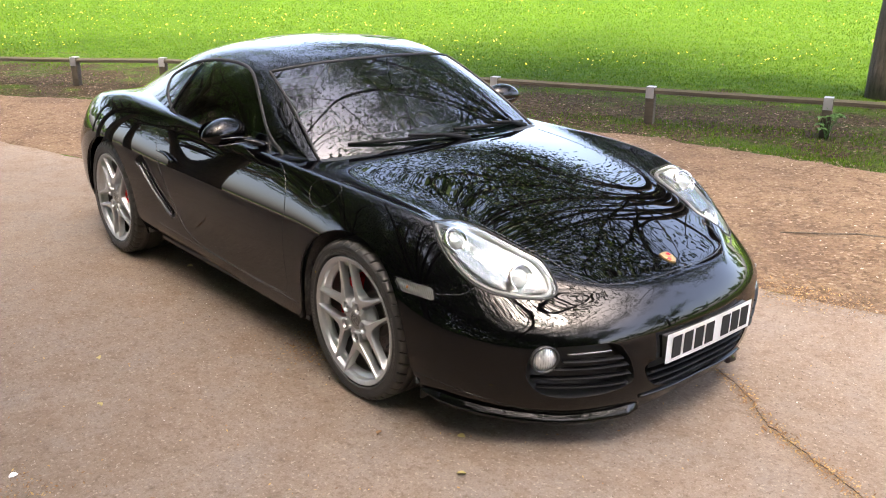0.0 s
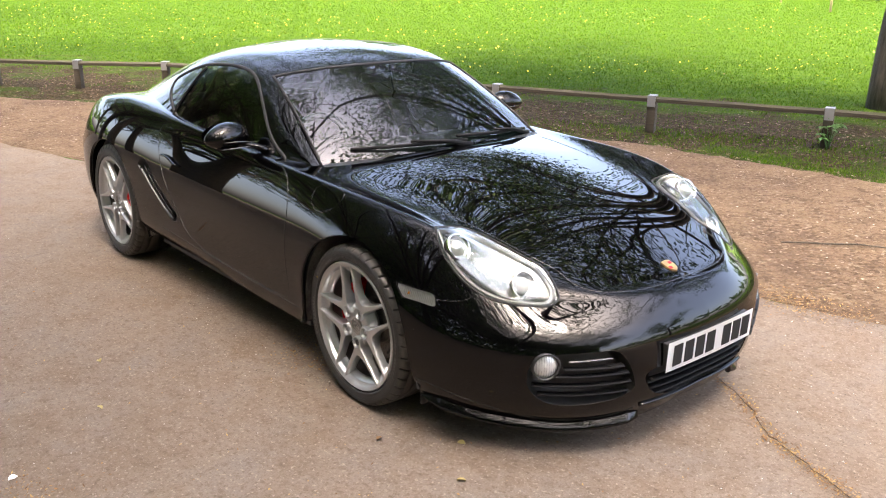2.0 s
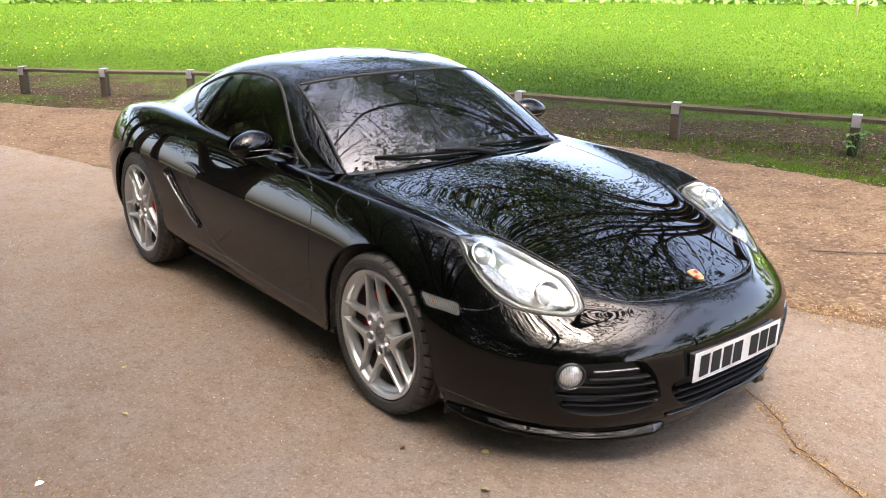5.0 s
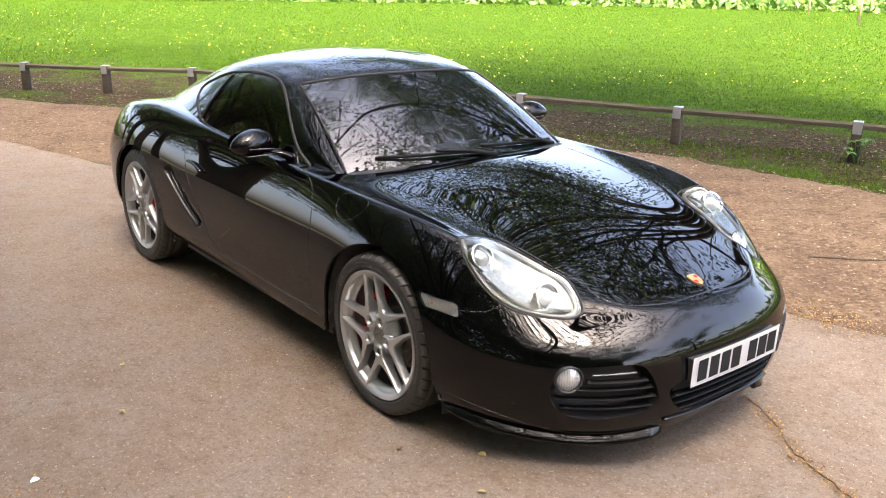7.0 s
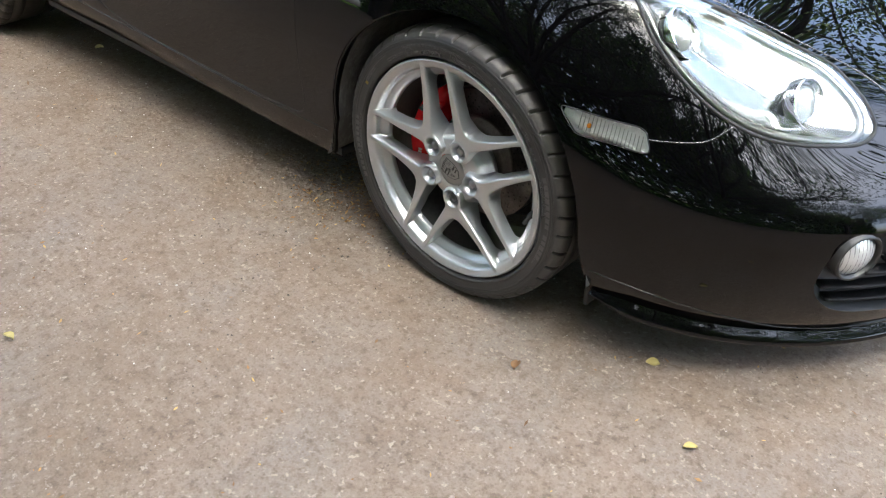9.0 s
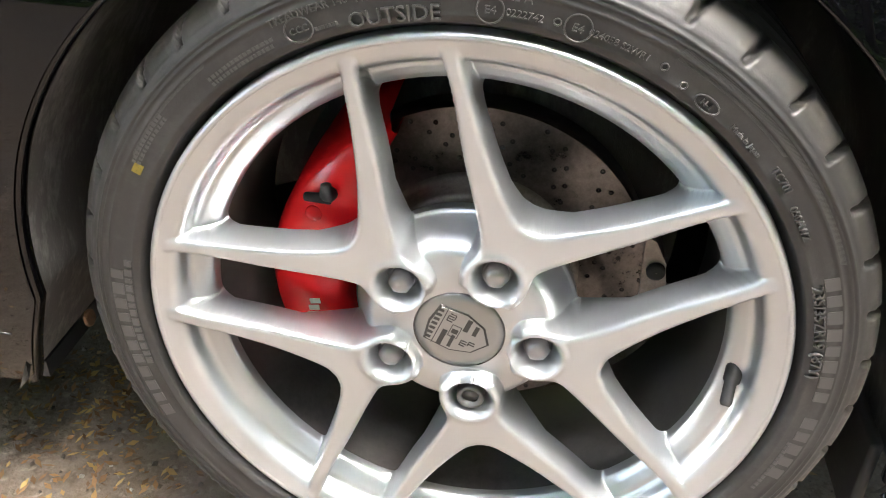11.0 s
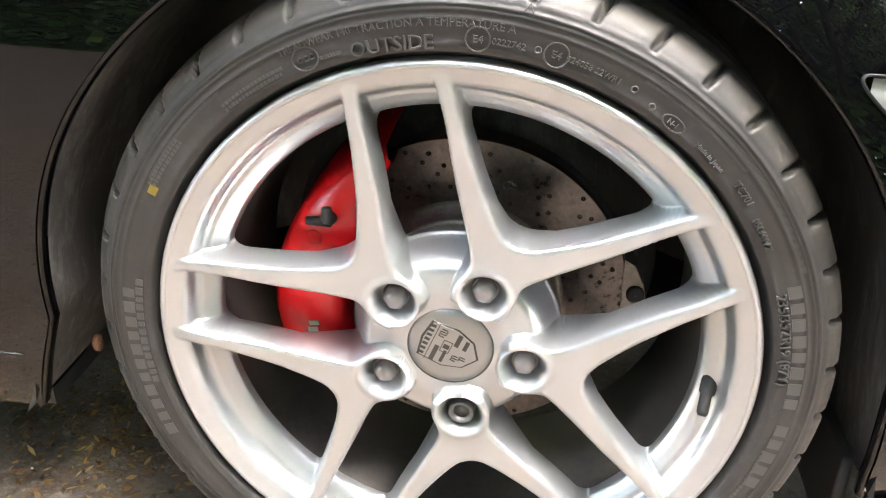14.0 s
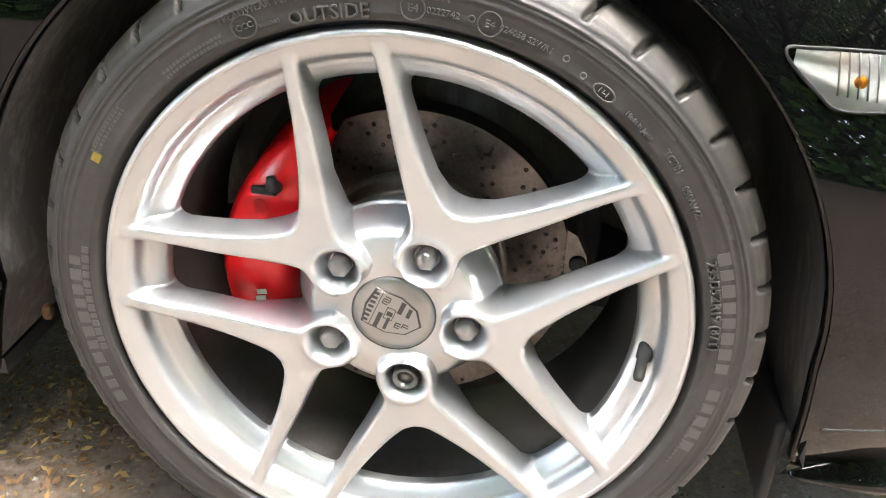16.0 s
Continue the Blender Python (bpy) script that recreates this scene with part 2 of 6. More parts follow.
weather(TYRE, 11, 2.1, 0.6, rough=0.12, relief=0.3, depth=0.001)
weather(LINER, 7, 3.2, 0.7, rough=0.1, relief=0.3, stretch=(1, 1, 0.35))
BARREL = material("dusty_barrel", (0.085, 0.08, 0.075), 0.55, 0.3)
weather(BARREL, 10, 1.4, 0.6, rough=0.1)
weather(STEEL, 12, 1.7, 0.45, rough=0.1)
weather(BELL, 15, 1.6, 0.55, rough=0.1)
weather(PLASTIC, 20, 1.6, 0.6, rough=0.1, relief=0.2, depth=0.0006)
weather(RUBBER, 18, 1.5, 0.7, rough=0.1)
weather(YELLOW, 160, 1.2, 0.35)
weather(WHITE, 6, 1.02, 0.94)
weather(RUST, 90, 1.6, 0.5, relief=0.5)


def dusty_tread(m, r0, r1, dust):
    """Dry road dust on the tread, past a radius about the wheel's own axis."""
    n, l, b = nodes_of(m)
    old = b.inputs["Base Color"].links[0].from_socket
    c = n.new("ShaderNodeTexCoord")
    s = n.new("ShaderNodeSeparateXYZ")
    l.new(c.outputs["Object"], s.inputs[0])
    xy = n.new("ShaderNodeCombineXYZ")
    l.new(s.outputs[0], xy.inputs[0])
    l.new(s.outputs[1], xy.inputs[1])
    ln = n.new("ShaderNodeVectorMath")
    ln.operation = "LENGTH"
    l.new(xy.outputs[0], ln.inputs[0])
    mr = n.new("ShaderNodeMapRange")
    mr.inputs["From Min"].default_value, mr.inputs["From Max"].default_value = r0, r1
    l.new(ln.outputs["Value"], mr.inputs["Value"])
    patch_noise = noise_node(n, l, 26, 6, 0.75)
    k = n.new("ShaderNodeMath")
    k.operation = "MULTIPLY"
    l.new(mr.outputs[0], k.inputs[0])
    l.new(ramp(n, l, patch_noise.outputs[0], [(0.35, (0.25, 0.25, 0.25)), (0.6, (1, 1, 1))]), k.inputs[1])
    x = n.new("ShaderNodeMix")
    x.data_type = "RGBA"
    l.new(k.outputs[0], x.inputs[0])
    l.new(old, x.inputs[6])
    x.inputs[7].default_value = (*dust, 1)
    l.new(x.outputs[2], b.inputs["Base Color"])


dusty_tread(TYRE, 0.305, 0.316, (0.046, 0.042, 0.036))

# ---- the car: body skins ----
# Feature lines from the nose's middle round the side to the tail's middle, on the left half; the other half mirrors it.
LIP = [(0.93, 0, 0.13), (0.915, 0.26, 0.12), (0.76, 0.53, 0.105), (0.44, 0.775, 0.14), (0, 0.81, 0.185), (-0.45, 0.825, 0.196), (-1.0, 0.825, 0.205),
       (-1.5, 0.83, 0.23), (-1.95, 0.85, 0.24), (-2.42, 0.86, 0.24), (-2.85, 0.85, 0.25), (-3.13, 0.68, 0.27), (-3.26, 0.38, 0.28), (-3.3, 0, 0.29)]
SEAM = [(1.0, 0, 0.235), (0.975, 0.30, 0.23), (0.80, 0.60, 0.22), (0.45, 0.83, 0.245), (0, 0.86, 0.27), (-0.45, 0.853, 0.278), (-1.0, 0.851, 0.282),
        (-1.5, 0.86, 0.30), (-1.95, 0.88, 0.32), (-2.42, 0.90, 0.33), (-2.85, 0.88, 0.345), (-3.2, 0.72, 0.36), (-3.33, 0.40, 0.38), (-3.37, 0, 0.38)]
WIDE = [(1.02, 0, 0.40), (0.99, 0.30, 0.40), (0.83, 0.62, 0.40), (0.48, 0.845, 0.42), (0, 0.885, 0.44), (-0.45, 0.868, 0.42), (-1.0, 0.862, 0.44),
        (-1.55, 0.868, 0.45), (-1.95, 0.89, 0.48), (-2.42, 0.91, 0.50), (-2.85, 0.89, 0.50), (-3.22, 0.73, 0.50), (-3.37, 0.41, 0.49), (-3.41, 0, 0.49)]
UPPER = [(0.985, 0, 0.51), (0.95, 0.30, 0.51), (0.785, 0.585, 0.51), (0.47, 0.80, 0.565), (0, 0.868, 0.64), (-0.45, 0.862, 0.625), (-1.0, 0.858, 0.63),
         (-1.58, 0.862, 0.65), (-1.95, 0.88, 0.68), (-2.42, 0.90, 0.70), (-2.85, 0.87, 0.68), (-3.2, 0.72, 0.63), (-3.36, 0.41, 0.60), (-3.4, 0, 0.60)]
CROWN = [(0.925, 0, 0.572), (0.885, 0.28, 0.574), (0.69, 0.54, 0.60), (0.40, 0.70, 0.735), (0, 0.765, 0.808), (-0.45, 0.785, 0.815), (-1.0, 0.785, 0.83),
         (-1.62, 0.785, 0.86), (-2.0, 0.80, 0.885), (-2.42, 0.80, 0.905), (-2.85, 0.77, 0.865), (-3.12, 0.62, 0.79), (-3.3, 0.38, 0.75), (-3.35, 0, 0.75)]
VALLEY = [(0.885, 0, 0.588), (0.845, 0.24, 0.590), (0.66, 0.45, 0.637), (0.38, 0.555, 0.725), (0, 0.61, 0.79), (-0.45, 0.64, 0.838), (-1.0, 0.64, 0.86),
          (-1.62, 0.64, 0.89), (-2.0, 0.62, 0.92), (-2.42, 0.59, 0.935), (-2.8, 0.55, 0.90), (-3.05, 0.44, 0.84), (-3.22, 0.27, 0.80), (-3.27, 0, 0.79)]
MIDDLE = [(0.855, 0, 0.598), (0.80, 0, 0.617), (0.64, 0, 0.672), (0.38, 0, 0.752), (0, 0, 0.828), (-0.37, 0, 0.872), (-1.0, 0, 0.88),
          (-1.62, 0, 0.91), (-2.0, 0, 0.93), (-2.42, 0, 0.95), (-2.8, 0, 0.92), (-3.05, 0, 0.86), (-3.17, 0, 0.83), (-3.22, 0, 0.81)]
BODY = Skin([LIP, SEAM, WIDE, UPPER, CROWN, VALLEY, MIDDLE])

BELT = [(-0.47, 0.675, 0.822), (-0.78, 0.745, 0.835), (-1.08, 0.755, 0.845), (-1.45, 0.755, 0.865), (-1.85, 0.74, 0.885), (-2.2, 0.70, 0.90), (-2.5, 0.64, 0.90), (-2.8, 0.56, 0.875)]
FLANK = [(-0.50, 0.666, 0.832), (-0.80, 0.695, 0.91), (-1.09, 0.68, 0.99), (-1.45, 0.67, 1.03), (-1.85, 0.655, 1.03), (-2.22, 0.62, 0.99), (-2.58, 0.56, 0.935), (-2.9, 0.48, 0.875)]
RAIL = [(-0.525, 0.655, 0.842), (-0.81, 0.607, 1.0), (-1.09, 0.555, 1.15), (-1.45, 0.535, 1.205), (-1.85, 0.52, 1.175), (-2.25, 0.49, 1.085), (-2.65, 0.44, 0.975), (-2.98, 0.38, 0.865)]
TOPS = [(-0.42, 0.36, 0.858), (-0.70, 0.34, 1.03), (-0.99, 0.31, 1.195), (-1.42, 0.29, 1.258), (-1.85, 0.28, 1.232), (-2.3, 0.26, 1.14), (-2.75, 0.23, 1.01), (-3.08, 0.2, 0.87)]
RIDGE = [(-0.37, 0, 0.865), (-0.66, 0, 1.045), (-0.95, 0, 1.21), (-1.41, 0, 1.275), (-1.85, 0, 1.25), (-2.32, 0, 1.158), (-2.79, 0, 1.025), (-3.12, 0, 0.875)]
CABIN = Skin([BELT, FLANK, RAIL, TOPS, RIDGE])

FRONT_AXLE, REAR_AXLE = (0.0, 0.3235), (-2.415, 0.334)
ARCHES = ((0.0, 0.325, 0.361), (-2.415, 0.335, 0.362))
car = thing("car", "glossy black two-door sports coupe parked on the worn road", "car")


# the sign that turns the skins' normals outwards
OUT = 1.0 if BODY.normal(np.array([6.0]), np.array([2.0]))[0][1] > 0 else -1.0
base_normal = Skin.normal
Skin.normal = lambda self, u, v, e=0.01: OUT * base_normal(self, u, v, e)


def flare(dx):
    """How far the arch opens towards the ground, ahead of and behind the wheel."""
    return np.where(dx < 0, 0.42, 0.12)


def in_arch(px, pz, x, z, r):
    return np.where(pz > z, np.hypot(px - x, pz - z) < r, np.abs(px - x) < r + flare(px - x) * (z - pz))


def arch_edge(x, z, r, foot, n):
    """The arch's outline from its front foot over the top to its rear foot."""
    lows = np.linspace(foot, z, 14)[:-1]
    front = [(x + r + 0.12 * (z - q), q) for q in lows]
    top = [(x + r * math.cos(a), z + r * math.sin(a)) for a in np.linspace(0, math.pi, n)]
    rear = [(x - r - 0.42 * (z - q), q) for q in lows[::-1]]
    return front + top + rear


def skin_panels(skin, us, vs, sides, holes, arches, assign):
    """Cuts a skin into panels: assign(u, v) names the panel of a cell. Openings and arches get clean edges, normals come from the skin."""
    uu, vv = np.meshgrid(us, vs)
    fine = [np.concatenate([h + (np.roll(h, -1, 0) - h) * k / 6 for k in range(6)]) for h in holes]
    in_hole = [inside(h, uu, vv) for h in holes]
    dead = np.zeros(uu.shape, bool)
    for m in in_hole:
        dead |= m
    p0 = skin.at(uu, vv)
    arch = np.zeros(uu.shape, bool)
    for x, z, r in arches:
        arch |= (p0[..., 1] > 0.5) & in_arch(p0[..., 0], p0[..., 2], x, z, r)
    gone = dead | arch
    full = gone[:-1, :-1] & gone[:-1, 1:] & gone[1:, :-1] & gone[1:, 1:]
    keep = ~full
    used = np.zeros(uu.shape, bool)
    for a in (slice(None, -1), slice(1, None)):
        for b in (slice(None, -1), slice(1, None)):
            used[a, b] |= keep
    for h, m in zip(fine, in_hole):
        edge = np.nonzero(m & used)
        best = np.argmin((uu[edge][:, None] - h[None, :, 0]) ** 2 + (vv[edge][:, None] - h[None, :, 1]) ** 2, 1)
        uu[edge], vv[edge] = h[best, 0], h[best, 1]
    p, nrm = skin.at(uu, vv), skin.normal(uu, vv)
    for x, z, r in arches:
        d = np.hypot(p[..., 0] - x, p[..., 2] - z)
        m = arch & used & in_arch(p[..., 0], p[..., 2], x, z, r)
        low = m & (p[..., 2] < z)
        up = m & ~low
        p[..., 0] = np.where(low, x + np.sign(p[..., 0] - x) * (r + flare(p[..., 0] - x) * (z - p[..., 2])), p[..., 0])
        p[..., 0] = np.where(up, x + (p[..., 0] - x) / np.maximum(d, 1e-6) * r, p[..., 0])
        p[..., 2] = np.where(up, z + (p[..., 2] - z) / np.maximum(d, 1e-6) * r, p[..., 2])
    names = {}
    um, vm = np.meshgrid((us[:-1] + us[1:]) / 2, (vs[:-1] + vs[1:]) / 2)
    given = assign(um, vm)
    for j, i in zip(*np.nonzero(keep)):
        names.setdefault(given[j, i], []).append((j, i))
    made = {}
    for side in sides:
        for name, cells in names.items():
            if not name:
                continue
            at, verts, norms, faces = made.setdefault((name, side if not name.endswith("*") else 0), ({}, [], [], []))
            for j, i in cells:
                ids = []
                for b, a in ((j, i), (j, i + 1), (j + 1, i + 1), (j + 1, i)):
                    mid = abs(p[b, a, 1]) < 2e-4
                    key = (b, a, 0 if mid else side)
                    if key not in at:
                        at[key] = len(verts)
                        verts.append((p[b, a, 0], 0.0 if mid else p[b, a, 1] * side, p[b, a, 2]))
                        norms.append((nrm[b, a, 0], 0.0 if mid else nrm[b, a, 1] * side, nrm[b, a, 2]))
                    ids.append(at[key])
                if len(set(ids)) < 3:
                    continue
                faces.append(ids[::-1] if side > 0 else ids)
    return made


def panel_objects(made, mat, labels=None):
    out = {}
    for (name, side), (at, verts, norms, faces) in made.items():
        plain = name.rstrip("*")
        me = bpy.data.meshes.new(plain)
        me.from_pydata(verts, [], faces)
        me.materials.append(mat)
        me.polygons.foreach_set("use_smooth", [True] * len(me.polygons))
        n = np.array(norms)
        # the skins' own normals must look outwards
        me.update()
        fn = np.array([f.normal for f in me.polygons])
        fi = np.array([f.vertices[0] for f in me.polygons])
        if np.sum(fn * n[fi]) < 0:
            me.flip_normals()
        me.attributes.new("custom_normal", "FLOAT_VECTOR", "POINT").data.foreach_set("vector", n.astype(np.float32).ravel())
        ob = new(plain, me)
        ob.parent = car
        out[plain, side] = ob
    return out


HEADLAMP = closed_curve([(3.15, 3.95), (3.25, 4.55), (3.27, 4.93), (3.10, 5.05), (2.8, 5.07), (2.47, 5.06), (2.12, 5.0), (1.87, 4.62), (1.84, 3.95), (1.95, 3.6),
                         (2.17, 3.45), (2.47, 3.34), (2.68, 3.36), (2.87, 3.47), (3.05, 3.68)], 90)
SIDE_GLASS = closed_curve([(0.75, 0.22), (1.2, 0.87), (1.55, 1.28), (1.97, 1.60), (2.32, 1.78), (2.65, 1.81), (3.15, 1.77), (3.72, 1.69), (4.15, 1.53), (4.5, 1.3),
                           (4.42, 0.85), (4.1, 0.42), (3.7, 0.10), (3.1, 0.06), (2.2, 0.06), (1.4, 0.06)], 120)
SIDE_LAMP = closed_curve([(3.42, 2.90), (3.38, 2.93), (3.22, 2.98), (3.09, 3.02), (3.06, 2.94), (3.05, 2.85), (3.08, 2.81), (3.2, 2.78), (3.33, 2.73), (3.37, 2.78)], 60)
INTAKE = closed_curve([(2.02, 2.22), (1.7, 2.27), (1.42, 2.25), (1.3, 2.0), (1.2, 1.6), (1.18, 1.32), (1.36, 1.16), (1.76, 1.07), (2.02, 1.14), (2.17, 1.42), (2.20, 1.75), (2.15, 2.1)], 80)
MOUTH = closed_curve([(1.02, 1.62), (1.0, 1.32), (0.8, 1.0), (0.4, 0.86), (0, 0.84), (-0.4, 0.86), (-0.8, 1.0), (-1.0, 1.32), (-1.02, 1.62), (-0.6, 1.72), (0, 1.72), (0.6, 1.72)], 96)
VENT = closed_curve([(8.10, 2.72), (7.95, 2.95), (7.82, 2.86), (7.45, 2.45), (7.12, 1.95), (7.10, 1.72), (7.22, 1.58), (7.46, 1.85), (7.8, 2.4)], 60)
BONNET = np.array([(5.05, 6.2), (5.05, 5.12), (4.6, 5.08), (3.3, 5.12), (2.4, 5.12), (1.95, 5.05), (1.62, 4.78), (1.35, 4.62), (1.0, 4.72), (0.65, 4.86), (0.3, 4.95), (-0.1, 4.98), (-0.1, 6.2)])
DOOR = np.array([(5.33, 4.3), (5.06, 3.1), (5.07, 1.22), (5.3, 1.06), (6.5, 1.1), (6.8, 1.3), (6.93, 1.55), (7.12, 2.32), (7.4, 3.05), (7.5, 3.6), (7.3, 4.3)])


def body_panel(u, v):
    return np.select([inside(BONNET, u, v), inside(DOOR, u, v), (v > 5.12) & (u > 5.05) & (u < 7.3), (u < 2.7) & (v > 0.95), (v < 0.95) & (u < 4.0), (u < 3.4) & (v < 3.02), (v < 1.05) & (u < 8.9), u < 5.2],
                     ["bonnet*", "door", "", "front_bumper*", "lower_valance*", "front_bumper*", "sill", "front_wing"], "rear_wing*")


US = np.concatenate([np.linspace(0, 2.6, 105), np.linspace(2.6, 5.3, 190)[1:], np.linspace(5.3, 7.0, 40)[1:], np.linspace(7.0, 8.3, 60)[1:], np.linspace(8.3, 10.4, 110)[1:], np.linspace(10.4, 13, 40)[1:]])
VS = np.concatenate([np.linspace(0, 2.4, 66), np.linspace(2.4, 5.2, 90)[1:], np.linspace(5.2, 6, 18)[1:]])
panel_objects(skin_panels(BODY, US, VS, (1, -1), [HEADLAMP, SIDE_LAMP, INTAKE, MOUTH, VENT], ARCHES, body_panel), PAINT)


def cabin_panel(u, v):
    return np.select([(u < 1.95) & (v > 2.06), (u > 4.3) & (u < 6.3) & (v > 2.25), (u < 4.4) & (v < 2.06)], ["windscreen*", "rear_window*", "window_frame"], "roof*")


CU = np.concatenate([np.linspace(0, 1.95, 50), np.linspace(1.95, 5, 80)[1:], np.linspace(5, 7, 40)[1:]])
CV = np.concatenate([np.linspace(0, 2.06, 64), np.linspace(2.06, 4, 44)[1:]])
cabin = skin_panels(CABIN, CU, CV, (1, -1), [SIDE_GLASS], (), cabin_panel)
panel_objects({k: v for k, v in cabin.items() if "window*" not in k[0] and "screen" not in k[0]}, PAINT)
for (name, side), ob in panel_objects({k: v for k, v in cabin.items() if "window*" in k[0]}, GLASS).items():
    ob["label"] = "sloping tinted " + name.replace("_", " ")


def even_curve(u):
    """Even polynomials x(y), z(y) along one edge of the windscreen."""
    p = CABIN.at(np.full(30, u), np.linspace(2.06, 4, 30))
    m = np.stack([np.ones(30), p[:, 1] ** 2, p[:, 1] ** 4], -1)
    return np.linalg.lstsq(m, p[:, 0], rcond=None)[0], np.linalg.lstsq(m, p[:, 2], rcond=None)[0], p[:, 1].max()


# windscreen: one even bow up and down and across
(bx, bz, bw), (tx, tz, tw) = even_curve(0.0), even_curve(1.95)
rows = []
for t in np.linspace(0, 1, 41):
    row = []
    for k in np.linspace(-1, 1, 81):
        p = []
        for cx, cz, w in ((bx, bz, bw), (tx, tz, tw)):
            y = k * w
            p.append(Vector((cx[0] + cx[1] * y**2 + cx[2] * y**4, y, cz[0] + cz[1] * y**2 + cz[2] * y**4)))
        row.append(p[0].lerp(p[1], t) + Vector((0.50, 0, 0.86)) * 0.072 * t * (1 - t))
    rows.append(row)
bm = bmesh.new()
grid_faces(bm, rows)
bmesh.ops.recalc_face_normals(bm, faces=bm.faces)
screen = part("windscreen", bm, GLASS, car, "sloping tinted windscreen")
bm = bmesh.new()
tube(bm, [*[r[0] for r in rows], *rows[-1], *[r[-1] for r in rows[::-1]]], 0.007, 6)
part("seal", bm, RUBBER, screen)


def skin_line(skin, uv, side, lift=0.0, n=60):
    uv = spline(np.array(uv, float), np.linspace(0, len(uv) - 1, n))
    p = skin.at(uv[:, 0], uv[:, 1]) + skin.normal(uv[:, 0], uv[:, 1]) * lift
    p[:, 1] *= side
    return [Vector(q) for q in p]


def outward(skin, u, v, side):
    n = Vector(skin.normal(np.array([u]), np.array([v]))[0])
    p = Vector(skin.at(np.array([u]), np.array([v]))[0])
    if n.dot(p - Vector((p.x, 0, 0.45))) < 0:
        n = -n
    n.y *= side
    p.y *= side
    return p, n


_uu, _vv = np.meshgrid(np.linspace(2.5, 11, 240), np.linspace(0, 4.6, 140))
ARCH_LOOK = BODY.at(_uu, _vv).reshape(-1, 3)

def recess(depth):
    return lambda r: 0.0 if r > 0.995 else (-depth * min(1.0, (1 - r) / 0.10))


def bowl(depth):
    return lambda r: -0.004 - depth * (1 - r**2.2)


def dome(height):
    return lambda r: 0.001 + height * (1 - r**2) ** 0.7


for side in (1, -1):
    # side windows
    glass = part("side_window", patch(CABIN, SIDE_GLASS, -0.003, side), GLASS, car, "dark tinted side window")
    part("seal", rim_strip(CABIN, SIDE_GLASS, 0.016, 0.0015, side), RUBBER, glass)
    bm = bmesh.new()
    tube(bm, skin_line(CABIN, [(3.95, 0.12), (3.85, 0.8), (3.62, 1.66)], side, 0.001), 0.011, 6, flat=0.5)
    part("divider", bm, PLASTIC, glass)
    # headlamps: bowl, two round lamp units, trim and clear cover
    lamp = part("headlamp", patch(BODY, HEADLAMP, bowl(0.045), side, 14), REFLECTOR, car, "clear oval headlamp with bright reflector")
    part("surround", rim_strip(BODY, HEADLAMP, 0.007, 0.001, side), RUBBER, lamp)
    inner = np.asarray(HEADLAMP).mean(0) + (np.asarray(HEADLAMP) - np.asarray(HEADLAMP).mean(0)) * 0.90
    part("trim", rim_strip(BODY, inner, 0.014, -0.004, side, 0.012), LAMP_GREY, lamp)
    for (u, v), r in (((2.93, 4.35), 0.052), ((2.18, 4.15), 0.047)):
        p, n = outward(BODY, u, v, side)
        aim = (n + Vector((1.3, 0, 0.1))).normalized()
        m = Matrix.Translation(p - n * 0.030) @ aim.to_track_quat("Z", "Y").to_matrix().to_4x4()
        bm = bmesh.new()
        lathe(bm, [(r, -0.01), (r * 1.02, 0.012), (r * 0.96, 0.016), (r * 0.88, 0.012), (r * 0.8, 0.0), (r * 0.72, -0.004)], m, 40)
        unit = part("lamp_unit", bm, CHROME, lamp)
        bm = bmesh.new()
        lathe(bm, [(r * 0.74, -0.006), (r * 0.68, 0.006), (r * 0.5, 0.016), (r * 0.25, 0.021), (0.0006, 0.023)], m, 40)
        part("bulb_lens", bm, LAMP_GLASS, unit)
    cover = part("cover", patch(BODY, HEADLAMP, dome(0.014), side, 14), COVER, lamp, "clear polished cover")
    # side repeaters
    rep = part("side_repeater", patch(BODY, SIDE_LAMP, bowl(0.008), side, 6), REP_GREY, car, "clear side repeater with amber bulb")
    part("frame", rim_strip(BODY, SIDE_LAMP, 0.0022, 0.001, side), RUBBER, rep)
    p, n = outward(BODY, 3.30, 2.85, side)
    bm = bmesh.new()
    bmesh.ops.create_uvsphere(bm, u_segments=16, v_segments=10, radius=0.0048, matrix=Matrix.Translation(p - n * 0.003))
    part("bulb", bm, AMBER, rep)
    bm = bmesh.new()
    for k in range(17):
        u = 3.34 - 0.016 * k
        tube(bm, skin_line(BODY, [(u, 2.78), (u - 0.005, 2.96)], side, -0.001, 6), 0.0008, 5)
    part("ribs", bm, LAMP_GREY, rep)
    part("cover", patch(BODY, SIDE_LAMP, dome(0.004), side, 6), COVER, rep)
    # lower intakes with fins, and fog lamps
    duct = part("air_intake", patch(BODY, INTAKE, recess(0.07), side, 16), PLASTIC, car, "black finned air intake")
    for v, ua, ub in ((1.30, 1.24, 2.10), (1.50, 1.22, 2.16), (1.70, 1.26, 1.98), (1.86, 1.32, 1.9)):
        bm = bmesh.new()
        tube(bm, skin_line(BODY, [(ua, v), ((ua + ub) / 2, v), (ub, v)], side, -0.012, 24), 0.016, 8, flat=0.28)
        part("fin", bm, FIN, duct)
    bm = bmesh.new()
    tube(bm, skin_line(BODY, [(1.44, 2.06), (1.65, 2.05), (1.86, 2.03)], side, -0.008, 20), 0.006, 8, flat=0.6)
    part("light_bar", bm, VENT_GREY, duct)
    p, n = outward(BODY, 2.05, 1.92, side)
    aim = (n + Vector((0.5, 0, 0))).normalized()
